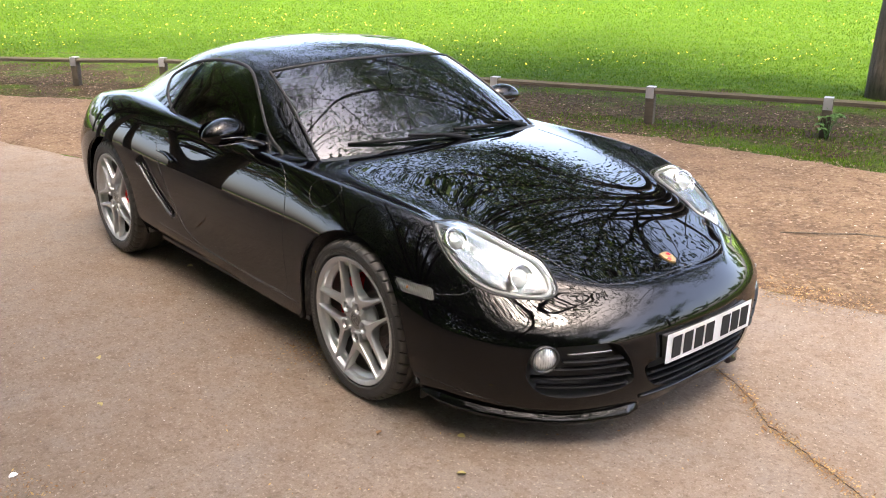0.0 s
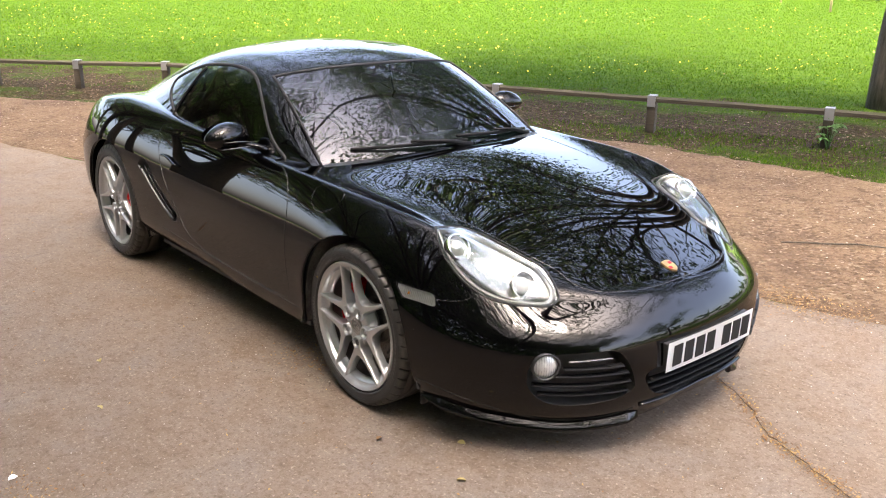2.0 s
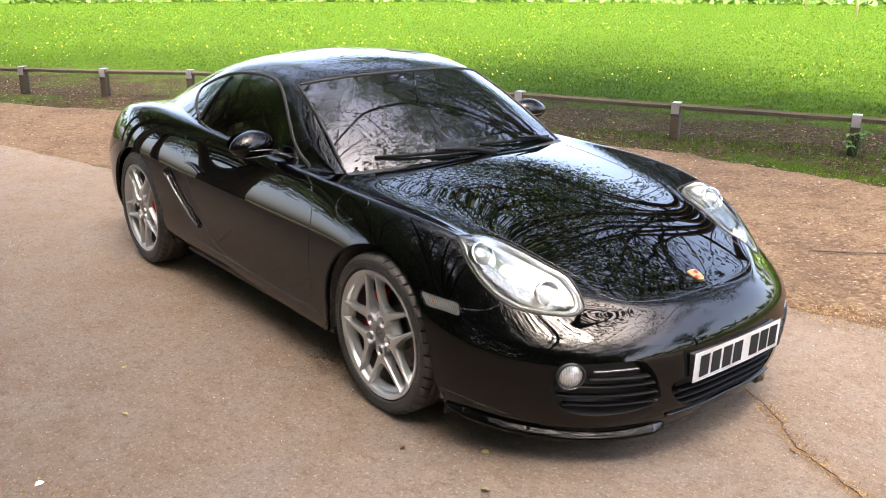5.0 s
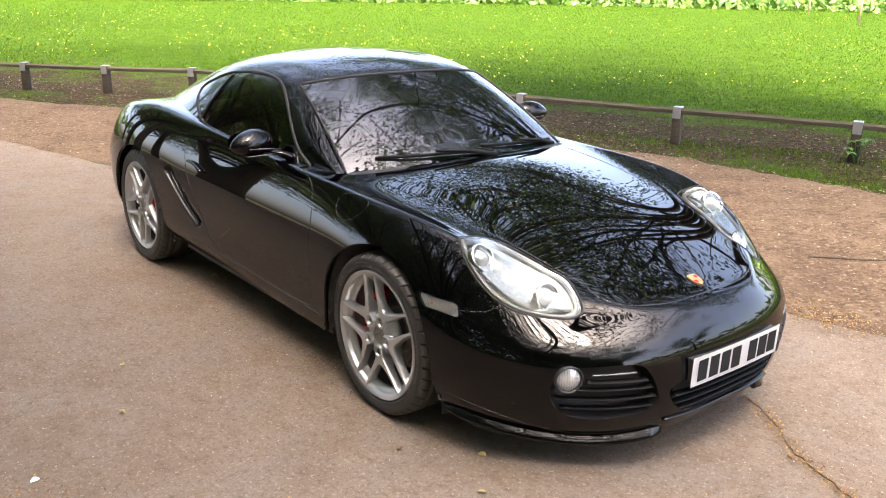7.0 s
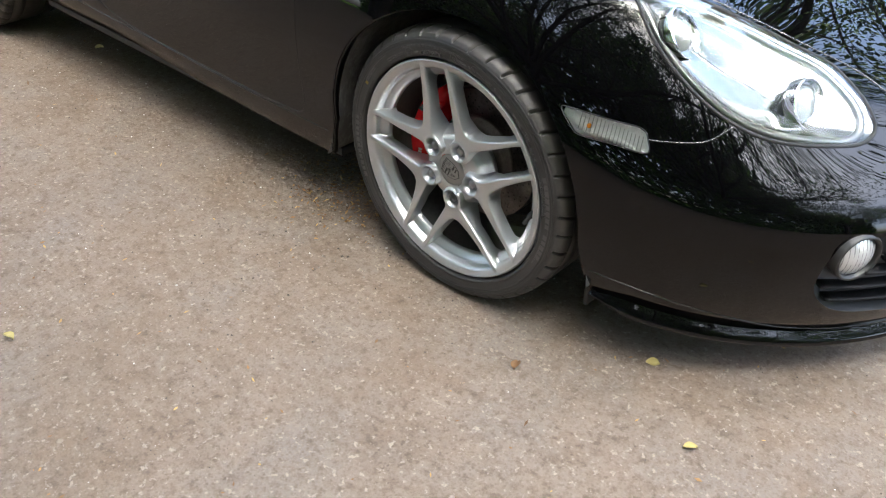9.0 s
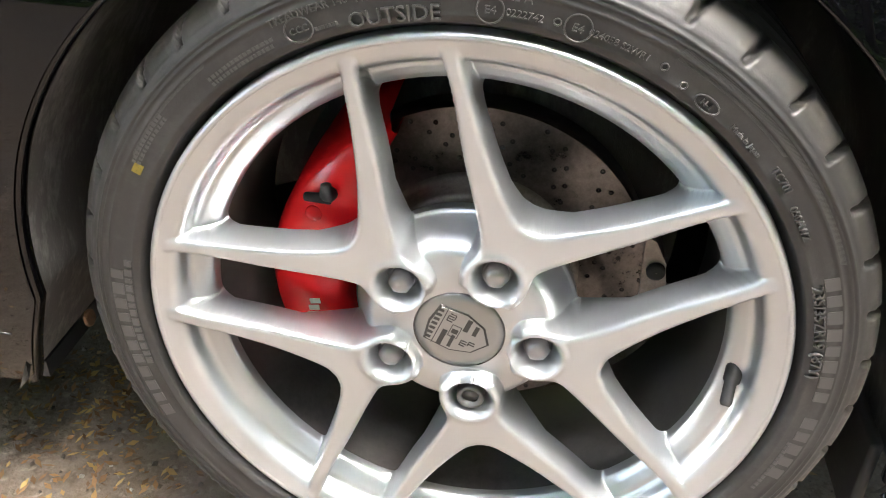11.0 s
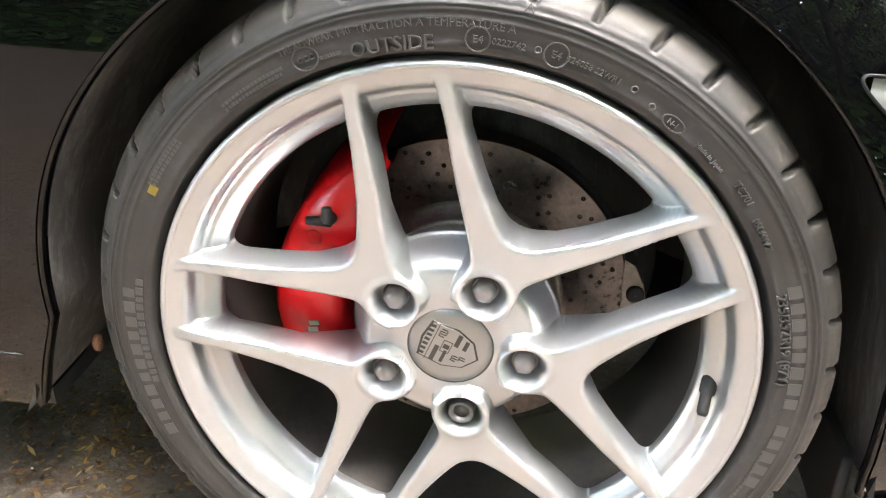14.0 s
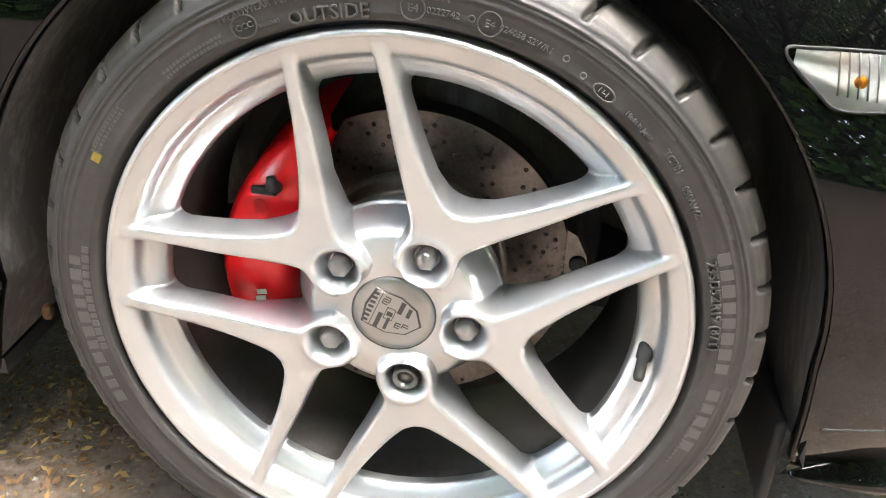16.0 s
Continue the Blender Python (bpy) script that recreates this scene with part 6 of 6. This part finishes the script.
def scatter_mesh(name, verts, faces, mat, label, category):
    me = bpy.data.meshes.new(name)
    me.from_pydata(verts.reshape(-1, 3).tolist(), [], faces.tolist())
    me.materials.append(mat)
    return tagged(new(name, me), label, category, kind="stuff")


def flat_bits(rng, xy, z, size, stretch, tilt, corners=4):
    """Many little flat pieces, each turned and tilted by chance."""
    n = len(xy)
    a = rng.uniform(0, 2 * math.pi, n)
    s = size * rng.uniform(0.5, 1.5, n)
    k = np.arange(corners) * 2 * math.pi / corners
    lx = np.cos(k)[None] * s[:, None] * stretch
    ly = np.sin(k)[None] * s[:, None]
    x = xy[:, :1] + lx * np.cos(a)[:, None] - ly * np.sin(a)[:, None]
    y = xy[:, 1:] + lx * np.sin(a)[:, None] + ly * np.cos(a)[:, None]
    tx, ty = rng.normal(0, tilt, n), rng.normal(0, tilt, n)
    zz = np.asarray(z).reshape(-1, 1) + lx * tx[:, None] + ly * ty[:, None]
    zz = zz - np.minimum(zz.min(1, keepdims=True) - np.asarray(z).reshape(-1, 1), 0)
    v = np.stack([x, y, zz], -1)
    return v, np.arange(n * corners).reshape(n, corners)


rng = np.random.RandomState(7)


def blades(count, lo, hi, dist_pow, height, keep):
    """Grass blades as thin triangles, thicker near the path."""
    r = lo + (hi - lo) * rng.uniform(0, 1, count) ** dist_pow
    a = radians(90) + rng.uniform(radians(8), radians(92), count)
    x, y = 2.6 + r * np.cos(a), -2.6 + r * np.sin(a)
    ok = keep(x, y)
    x, y, r = x[ok], y[ok], r[ok]
    n = len(x)
    h = height * rng.uniform(0.4, 1.3, n) * (1 + 0.006 * r)
    w = 0.0016 + 0.0003 * r
    t = rng.uniform(0, 2 * math.pi, n)
    lean = rng.normal(0, 0.45, (2, n)) * h
    z = np.full(n, GROUND_Z)
    v = np.stack([np.stack([x - w * np.cos(t), y - w * np.sin(t), z], -1), np.stack([x + w * np.cos(t), y + w * np.sin(t), z], -1), np.stack([x + lean[0], y + lean[1], z + h], -1)], 1)
    return v, np.arange(3 * n).reshape(n, 3)


def smooth(a, b, x):
    t = np.clip((x - a) / (b - a), 0, 1)
    return t * t * (3 - 2 * t)


def patchy(x, y, level, scale=0.7):
    return np.array([noise.noise(Vector((a * scale, b * scale, 11.0))) for a, b in zip(x, y)]) > level


def on_turf(x, y):
    """Thick lawn past the fence, thin tufts and bare gaps along it."""
    d = -0.467 * x + 0.884 * y
    near = np.abs(d - 6.2)
    p = np.array([noise.noise(Vector((a * 0.8, b * 0.8, 4.0))) + 0.5 * noise.noise(Vector((a * 3.1, b * 3.1, 8.0))) for a, b in zip(x, y)])
    bald = np.where(x < -4.0, 2.1, 1.2)
    chance = np.clip(0.10 + 0.9 * smooth(bald - 0.9, bald + 1.3, near + 1.1 * p), 0, 1) * np.where((d < 6.2) & (x < -4.5), 0.25, 1.0)
    chance = np.where((d < 6.2) & (x > -4.5), np.clip(0.35 + 0.75 * smooth(-0.3, 0.3, p), 0, 1), chance)
    return (field_side(x, y) > 0.02) & (rng.uniform(0, 1, len(x)) < chance)


v, f = blades(380000, 6.5, 64, 2.0, 0.030, on_turf)
scatter_mesh("grass", v, f, BLADE, "short mown spring grass", "grass")
r, a = 8 + 40 * rng.uniform(0, 1, 3200) ** 0.8, radians(90) + rng.uniform(radians(8), radians(92), 3200)
xy = np.stack([2.6 + r * np.cos(a), -2.6 + r * np.sin(a)], -1)
ok = (-0.467 * xy[:, 0] + 0.884 * xy[:, 1] > 8) & patchy(xy[:, 0], xy[:, 1], -0.05, 0.15)
v, f = flat_bits(rng, xy[ok], np.full(ok.sum(), 0.03), 0.013, 1.0, 0.5, 6)
scatter_mesh("dandelion_flowers", v, f, PETAL, "small yellow dandelion flowers", "flowers")
# leaf litter along the fence and the verge
xy = np.stack([rng.uniform(-16, 4, 30000), rng.uniform(-3, 11, 30000)], -1)
d = -0.467 * xy[:, 0] + 0.884 * xy[:, 1]
dense = np.exp(-(((d - 6.2) / 1.1) ** 2)) + 0.004 * (verge_side(xy[:, 0], xy[:, 1]) > 0.02)
ok = (verge_side(xy[:, 0], xy[:, 1]) > 0.03) & (rng.uniform(0, 1, len(xy)) < dense)
v, f = flat_bits(rng, xy[ok], np.where(field_side(xy[ok, 0], xy[ok, 1]) > 0, -0.014, -0.004), 0.0075, 1.6, 0.3, 5)
scatter_mesh("leaf_litter", v, f, DRY_LEAF, "dry brown leaf litter", "leaf litter")
xy = np.stack([rng.uniform(-9, 4, 40000), rng.uniform(-1, 6, 40000)], -1)
ok = (verge_side(xy[:, 0], xy[:, 1]) > 0.0) & (field_side(xy[:, 0], xy[:, 1]) < 0.1)
v, f = flat_bits(rng, xy[ok], np.full(ok.sum(), -0.004), 0.0062, 1.9, 0.12)
scatter_mesh("wood_chips", v, f, VERGE_CHIP, "pale and brown chips on the verge", "wood chips")


def stones(xy, size, z=0.0):
    """Little three-sided lumps."""
    n = len(xy)
    s = size * rng.uniform(0.45, 1.6, n)
    t = rng.uniform(0, 2 * math.pi, n)
    base = [np.stack([xy[:, 0] + s * np.cos(t + k) * rng.uniform(0.7, 1.3, n), xy[:, 1] + s * np.sin(t + k) * rng.uniform(0.7, 1.3, n), np.full(n, z - 0.002)], -1) for k in (0, 1.6, 3.1, 4.7)]
    top = np.stack([xy[:, 0], xy[:, 1], z + s * rng.uniform(0.35, 0.8, n)], -1)
    v = np.stack([*base, top], 1)
    i = np.arange(n)[:, None] * 5
    f = np.concatenate([i + np.array([[0, 1, 4]]), i + np.array([[1, 2, 4]]), i + np.array([[2, 3, 4]]), i + np.array([[3, 0, 4]])])
    return v, f


xy = np.stack([rng.uniform(-3.5, 3.2, 24000), rng.uniform(-3.2, 1.6, 24000)], -1)
ok = verge_side(xy[:, 0], xy[:, 1]) < 0
v, f = stones(xy[ok], 0.0032)
scatter_mesh("road_grit", v, f, CHIP, "loose grit on the road", "grit")


def clumps(centres, count, spread):
    c = np.array(centres)[rng.randint(0, len(centres), count)]
    return c + rng.normal(0, spread, (count, 2))


joint = [(0.80, 0.45), (0.985, 0.356), (1.154, 0.213), (1.28, 0.147), (1.438, 0.083), (1.535, 0.043), (1.7, -0.03)]
piles = [(0.05, -2.2), (-0.1, -2.1), (0.17, -2.17), (-0.17, -2.16), (0.2, -2.0), (0.64, -1.44), (-0.50, -0.66), (-0.45, -0.62), (-0.55, -0.68), (-0.42, -0.72), (1.18, -1.12)]
ln = spline(np.array(joint), rng.uniform(0, len(joint) - 1, 1100)) + rng.normal(0, 0.022, (1100, 2))
edge = spline(np.array(EDGE), rng.uniform(4, 9, 7000)) + rng.normal(0, 0.09, (7000, 2))
xy = np.concatenate([clumps(piles, 2300, 0.10), ln, edge, np.stack([rng.uniform(-3.5, 3, 1500), rng.uniform(-3.2, 1.5, 1500)], -1)])
v, f = flat_bits(rng, xy, np.full(len(xy), 0.003), 0.0024, 2.4, 0.3)
scatter_mesh("catkin_debris", v, f, CATKIN, "brown fallen catkins and bud scales", "debris")
# single leaves
LEAVES = [(-0.999, -1.513), (-0.266, -2.061), (-0.575, -1.663), (0.305, -0.955), (0.518, -0.743), (0.175, -1.762), (0.70, -0.903), (0.652, -1.21), (-1.875, -0.69), (1.2, 0.14), (0.95, -1.0)]
for i, (x, y) in enumerate(LEAVES):
    bm = bmesh.new()
    ang = i * 1.7
    m = Matrix.Translation((x, y, 0.005)) @ Matrix.Rotation(ang, 4, "Z") @ Matrix.Rotation(0.25, 4, "X")
    rows = [[m @ Vector((0.030 * t - 0.015, s * 0.011 * math.sin(math.pi * min(1, max(0.03, t))) ** 0.7, 0.006 * abs(s) + 0.004 * math.sin(3 * t))) for t in np.linspace(0, 1, 7)] for s in (-1, 0, 1)]
    grid_faces(bm, rows)
    ob = link_mesh("fallen_leaf", bm, WHITE if i == 1 else CATKIN if i % 2 else GOLD_LEAF)
    tagged(ob, "small curled yellowish leaf lying on the road", "leaf", "leaves on the road")
# cracks in the road: dark sunken seams
for pts in (joint,):
    bm = bmesh.new()
    u = np.linspace(0, len(pts) - 1, 70)
    c = spline(np.array(pts), u) + np.array([[0.010 * noise.noise(Vector((k * 4, i, 0))) for i in (0.3, 9.1)] for k in u])
    w = [0.0003 + 0.0008 * abs(noise.noise(Vector((k * 3, 5, 2)))) for k in u]
    d = np.gradient(c, axis=0)
    d /= np.linalg.norm(d, axis=1, keepdims=True)
    nn = np.stack([-d[:, 1], d[:, 0]], -1)
    rows = [[(*(p + q * s * ww), 0.0062 - 0.003 * (s == 0)) for p, q, ww in zip(c, nn, w)] for s in (-1, 0, 1)]
    grid_faces(bm, rows)
    tagged(link_mesh("road_crack", bm, material("crack_dirt", (0.055, 0.043, 0.033), 0.95)), "dark crack in the road filled with dirt", "crack", kind="structure")

# ---- fence ----
POSTS = [(1.8, 6.9), (0.2, 6.4), (-1.47, 5.76), (-3.07, 5.08), (-4.75, 4.40), (-6.35, 3.75), (-7.85, 3.1), (-9.3, 2.35), (-10.2, 1.45), (-11.2, 0.62), (-12.2, -0.2), (-13.2, -1.0)]
for i, (x, y) in enumerate(POSTS):
    nx, ny = POSTS[min(i + 1, len(POSTS) - 1)] if i + 1 < len(POSTS) else POSTS[i - 1]
    turn = math.atan2(ny - y, nx - x)
    t = thing("fence_post", "short weathered wooden fence post with metal strap", "post", (x, y, GROUND_Z), "knee rail posts")
    t.rotation_euler.z = turn
    bm = bmesh.new()
    box(bm, (0, 0, 0.185), (0.095, 0.095, 0.40), Matrix.Rotation(0.02 * math.sin(i * 2.3), 4, "X"), bevel=0.008)
    part("timber", bm, WOOD, t)
    bm = bmesh.new()
    box(bm, (0, 0, 0.392), (0.085, 0.115, 0.008))
    for s in (-1, 1):
        box(bm, (0, s * 0.0555, 0.335), (0.085, 0.005, 0.115))
    part("strap", bm, ZINC, t, "grey galvanised strap over the rail", False)
for (ax, ay), (bx, by) in zip(POSTS, POSTS[1:]):
    t = thing("fence_rail", "dark mossy wooden knee rail", "rail", ((ax + bx) / 2, (ay + by) / 2, GROUND_Z + 0.352), "knee rails")
    t.rotation_euler.z = math.atan2(by - ay, bx - ax)
    ln_ = math.hypot(bx - ax, by - ay)
    bm = bmesh.new()
    rows = []
    for x in np.linspace(-ln_ / 2, ln_ / 2, 14):
        w = 0.003 * noise.noise(Vector((x * 3 + ax, ay, 0)))
        rows.append([(x, y, z + w) for y, z in ((-0.045, -0.024), (-0.045, 0.010), (0.0, 0.030), (0.045, 0.010), (0.045, -0.024), (0.0, -0.034), (-0.045, -0.024))])
    grid_faces(bm, rows)
    bmesh.ops.recalc_face_normals(bm, faces=bm.faces)
    part("timber", bm, WOOD, t, smooth=False)

# ---- trees ----
def grow(seed, boughs, r0, bare, leaf_count, leaf_size, floor_z=3.4, clear=0.0, twig_level=4):
    """Limbs as tapered tubes and a crown of separate leaves at the twig ends; boughs: way and length of each main limb."""
    rg = random.Random(seed)
    bm = bmesh.new()
    tips = []

    def limb(p, d, length, r, level):
        n = (9, 10, 7, 5, 3)[level]
        j = (0.015, 0.085, 0.11, 0.13, 0.14)[level]
        pts, rad = [p.copy()], [r]
        for k in range(1, n + 1):
            d = (d + Vector((rg.gauss(0, j), rg.gauss(0, j), rg.gauss(0.015, j * 0.8)))).normalized()
            if level and p.z < floor_z + 0.5:
                d.z = max(d.z, 0.25)
            p = p + d * length / n
            pts.append(p.copy())
            rad.append(r * (1 - (0.25 if level == 0 else 0.75) * k / n))
        tube(bm, pts, rad, (12, 7, 5, 4, 3)[level])
        if level >= min(3, twig_level):
            tips.extend(pts[1:])
        if level >= twig_level:
            return
        if level == 0:
            for i, (way, ln_) in enumerate(boughs):
                q = pts[n - (i % 4)]
                limb(q, Vector(way).normalized(), ln_, r * 0.30, 1)
            return
        count = (0, 9, 6, 3)[level]
        for k in range(count):
            t = 0.20 + 0.80 * (k + rg.random()) / count
            q = pts[min(n, int(t * n))]
            side = Vector((rg.gauss(0, 1), rg.gauss(0, 1), rg.gauss(0.1, 0.6))).normalized()
            nd = (d * 0.65 + side * 0.85).normalized()
            limb(q, nd, length * (0.40, 0.40, 0.48, 0.50)[level] * rg.uniform(0.7, 1.2), max(0.004, rad[min(n, int(t * n))] * 0.52), level + 1)

    limb(Vector((0, 0, -0.1)), Vector((0, 0, 1)), bare, r0, 0)
    wood_bm = bm
    rn = np.random.RandomState(seed)
    t = np.array([tuple(p) for p in tips])
    t = t[(t[:, 2] > floor_z) & (np.hypot(t[:, 0], t[:, 1]) > clear)]
    c = t[rn.randint(0, len(t), leaf_count)] + rn.normal(0, 0.26, (leaf_count, 3))
    a = rn.normal(0, 1, (leaf_count, 3))
    a /= np.linalg.norm(a, axis=1, keepdims=True)
    b = np.cross(a, rn.normal(0, 1, (leaf_count, 3)))
    b /= np.linalg.norm(b, axis=1, keepdims=True)
    s = leaf_size * rn.uniform(0.6, 1.4, (leaf_count, 1))
    v = np.stack([c - a * s, c - b * s * 0.5, c + a * s, c + b * s * 0.5], 1)
    me = bpy.data.meshes.new("crown")
    me.from_pydata(v.reshape(-1, 3).tolist(), [], np.arange(4 * leaf_count).reshape(-1, 4).tolist())
    me.materials.append(FRESH)
    return wood_bm, me


def tree(seed, label, loc, **k):
    t = thing("tree", label, "tree", loc)
    wood_bm, crown = grow(seed, **k)
    part("trunk", wood_bm, BARK, t)
    c = new("crown", crown)
    c.parent = t
    return t


RING = [((math.cos(k * 1.1), math.sin(k * 1.1), 0.35 + 0.35 * (k % 3)), 5.0 + 1.2 * (k % 2)) for k in range(6)]
big = tree(3, "broad old tree with rough bark and spring leaves", (-2.2, 8.85, GROUND_Z), boughs=[((-1, -0.15, 0.30), 10.5), ((-0.85, -0.60, 0.35), 10.0), ((-0.45, -1, 0.42), 8.5), ((0.05, -1, 0.5), 8.0), ((-1, 0.3, 0.55), 9.0), ((-0.2, -0.8, 0.9), 8.0), ((0.9, -0.3, 0.5), 7.0), ((0.2, 0.9, 0.7), 6.0), ((-0.7, -0.3, 0.9), 8.0), ((-0.1, -1, 0.8), 9.0), ((-0.6, -1, 0.7), 9.0), ((0.4, -1, 0.6), 8.5), ((-1, -0.6, 0.7), 9.0), ((0.1, -1, 0.45), 12.0), ((-0.25, -1, 0.5), 12.5), ((0.5, -1, 0.5), 11.0)],
           r0=0.30, bare=4.4, leaf_count=120000, leaf_size=0.044, clear=2.6)
# trees out of view, added to break up the sky mirrored in the bodywork
tall = tree(11, "tall spreading tree in young leaf", (8.5, -14.0, GROUND_Z), boughs=RING + [((-0.7, 0.9, 0.55), 8.0), ((-0.1, 1, 0.6), 7.5), ((-1, 0.3, 0.5), 7.5)], r0=0.30, bare=4.6, leaf_count=26000, leaf_size=0.06, twig_level=3)
for x, y, turn, sc in ((-21, -9.5, 2.1, 1.6), (-27, -15, 0.4, 1.7), (-17, -17, 4.0, 1.6), (-31, -8.5, 5.1, 1.7), (-39, -17, 3.3, 1.8), (20, 13, 3.0, 1.1)):
    copy_thing(tall, Matrix.Translation((x, y, GROUND_Z)) @ Matrix.Rotation(turn, 4, "Z") @ Matrix.Scale(sc, 4))
# wide crowns, also unseen, that cover more of the mirrored sky
WIDE_RING = [((math.cos(k * 0.70), math.sin(k * 0.70), 0.22 + 0.22 * (k % 4)), 7.0 + 1.1 * (k % 3)) for k in range(13)]
spread = tree(31, "wide roadside tree with spreading boughs in young leaf", (17.0, -5.0, GROUND_Z), boughs=WIDE_RING, r0=0.32, bare=5.0, leaf_count=42000, leaf_size=0.058, floor_z=4.2, twig_level=3)
copy_thing(spread, Matrix.Translation((-15.5, -5.5, GROUND_Z)) @ Matrix.Rotation(4.4, 4, "Z") @ Matrix.Scale(1.1, 4))
# unseen boughs overhead, added for the leaves mirrored in the windscreen
over = tree(47, "roadside tree whose long boughs hang over the road", (-1.6, -8.6, GROUND_Z), boughs=[((0.1, 1, 0.36), 11), ((0.4, 1, 0.40), 10), ((-0.3, 1, 0.34), 11), ((0.75, 0.8, 0.42), 9), ((-0.75, 0.8, 0.42), 9.5), ((0.0, 1, 0.75), 10), ((-0.5, 1, 0.70), 9), ((0.5, 1, 0.80), 9),
                                                                                                         ((1, 0.1, 0.5), 7), ((-1, 0.1, 0.5), 7), ((0.1, -1, 0.6), 6)], r0=0.33, bare=4.8, leaf_count=95000, leaf_size=0.046, floor_z=4.6)
# unseen copies that block the bright sky mirrored in nose and doors
for x, y, turn in ((6.6, -8.2, 0.25), (-9.2, -9.8, 0.2)):
    copy_thing(over, Matrix.Translation((x, y, GROUND_Z)) @ Matrix.Rotation(turn, 4, "Z"))
far = tree(23, "distant woodland tree beyond the field", (-30, 58, GROUND_Z), boughs=RING, r0=0.3, bare=4.0, leaf_count=3400, leaf_size=0.25, twig_level=2)
k = 0
for ang in np.linspace(4, 200, 28):
    k += 1
    r = 84 + 9 * math.sin(k * 2.1)
    a = radians(ang)
    x, y = 2.6 + r * math.cos(a), -2.6 + r * math.sin(a)
    copy_thing(far, Matrix.Translation((x, y, GROUND_Z)) @ Matrix.Rotation(k * 1.9, 4, "Z") @ Matrix.Scale(1.25 + 0.3 * math.sin(k * 3.3), 4))
# undergrowth along the far edge of the field
n = 26000
a = radians(90) + rng.uniform(radians(-80), radians(92), n)
r = 57 + rng.uniform(0, 7, n)
c = np.stack([2.6 + r * np.cos(a), -2.6 + r * np.sin(a), GROUND_Z + np.abs(rng.normal(0, 0.9, n)) * (0.5 + 0.5 * np.sin(a * 31) ** 2)], -1)
d1 = rng.normal(0, 1, (n, 3))
d1 /= np.linalg.norm(d1, axis=1, keepdims=True)
d2 = np.cross(d1, rng.normal(0, 1, (n, 3)))
d2 /= np.linalg.norm(d2, axis=1, keepdims=True)
s = 0.22 * rng.uniform(0.5, 1.4, (n, 1))
v = np.stack([c - d1 * s, c - d2 * s * 0.6, c + d1 * s, c + d2 * s * 0.6], 1)
scatter_mesh("undergrowth", v, np.arange(4 * n).reshape(n, 4), FRESH, "dense green undergrowth at the field's edge", "undergrowth")
# unseen thicket along the near side of the road, blocking low sky in reflections
n = 62000
x = rng.uniform(-30, 26, n)
dep = np.abs(rng.normal(0, 1.8, n))
top = 9.4 + 1.6 * np.sin(x * 0.7) + 1.0 * np.sin(x * 1.9 + 1)
t = np.array(NEAR)
c = np.stack([x, np.interp(x, t[:, 0], t[:, 1]) - 1.4 - dep, GROUND_Z + rng.uniform(0, 1, n) ** 0.9 * top], -1)
d1 = rng.normal(0, 1, (n, 3))
d1 /= np.linalg.norm(d1, axis=1, keepdims=True)
d2 = np.cross(d1, rng.normal(0, 1, (n, 3)))
d2 /= np.linalg.norm(d2, axis=1, keepdims=True)
s = 0.235 * rng.uniform(0.5, 1.4, (n, 1))
v = np.stack([c - d1 * s, c - d2 * s * 0.6, c + d1 * s, c + d2 * s * 0.6], 1)
scatter_mesh("thicket", v, np.arange(4 * n).reshape(n, 4), FRESH, "dense green thicket along the road", "undergrowth")
for x, y in ((-22.2, 41.2), (-15.7, 33.7), (-32.9, 47.6), (-43.9, 45.1), (-43.0, 50.3)):
    bm = bmesh.new()
    tube(bm, [(x, y, GROUND_Z - 0.05), (x + 0.02, y, 1.0), (x + 0.05, y + 0.02, 1.9)], [0.05, 0.048, 0.045], 8)
    tagged(link_mesh("tree_stake", bm, PINE), "pale wooden stake in the grass", "stake", "stakes in the field")

# weed beside a post
w = thing("weed_plant", "leafy green weed at the foot of a fence post", "plant", (-1.40, 5.66, GROUND_Z))
rw = random.Random(5)
for i in range(9):
    a = i * 2.4
    h = rw.uniform(0.12, 0.32)
    o = Vector((0.11 * math.cos(a) * rw.uniform(0.4, 1.2), 0.11 * math.sin(a) * rw.uniform(0.4, 1.2), h))
    bm = bmesh.new()
    tube(bm, [(0, 0, 0), o * 0.5 + Vector((0, 0, 0.03)), o], [0.004, 0.003, 0.002], 5)
    part("stem", bm, WEED, w)
    bm = bmesh.new()
    for s in range(4):
        b = a + s * 1.5
        dv = Vector((math.cos(b), math.sin(b), 0.15))
        sv = Vector((-math.sin(b), math.cos(b), 0))
        rows = [[o + dv * 0.062 * t + sv * q * 0.026 * math.sin(math.pi * min(0.97, 0.08 + t)) + Vector((0, 0, 0.01 * abs(q) - 0.03 * t * t)) for t in np.linspace(0, 1, 6)] for q in (-1, 0, 1)]
        grid_faces(bm, rows)
    part("leaf_cluster", bm, WEED, w)
# a twig on the verge
bm = bmesh.new()
tube(bm, [(-0.05, 2.45, 0.004), (0.08, 2.56, 0.010), (0.134, 2.606, 0.008), (0.295, 2.764, 0.012), (0.45, 2.86, 0.006)], [0.004, 0.007, 0.006, 0.006, 0.003], 6)
tagged(link_mesh("twig", bm, BARK), "thin dead twig lying on the verge", "twig")
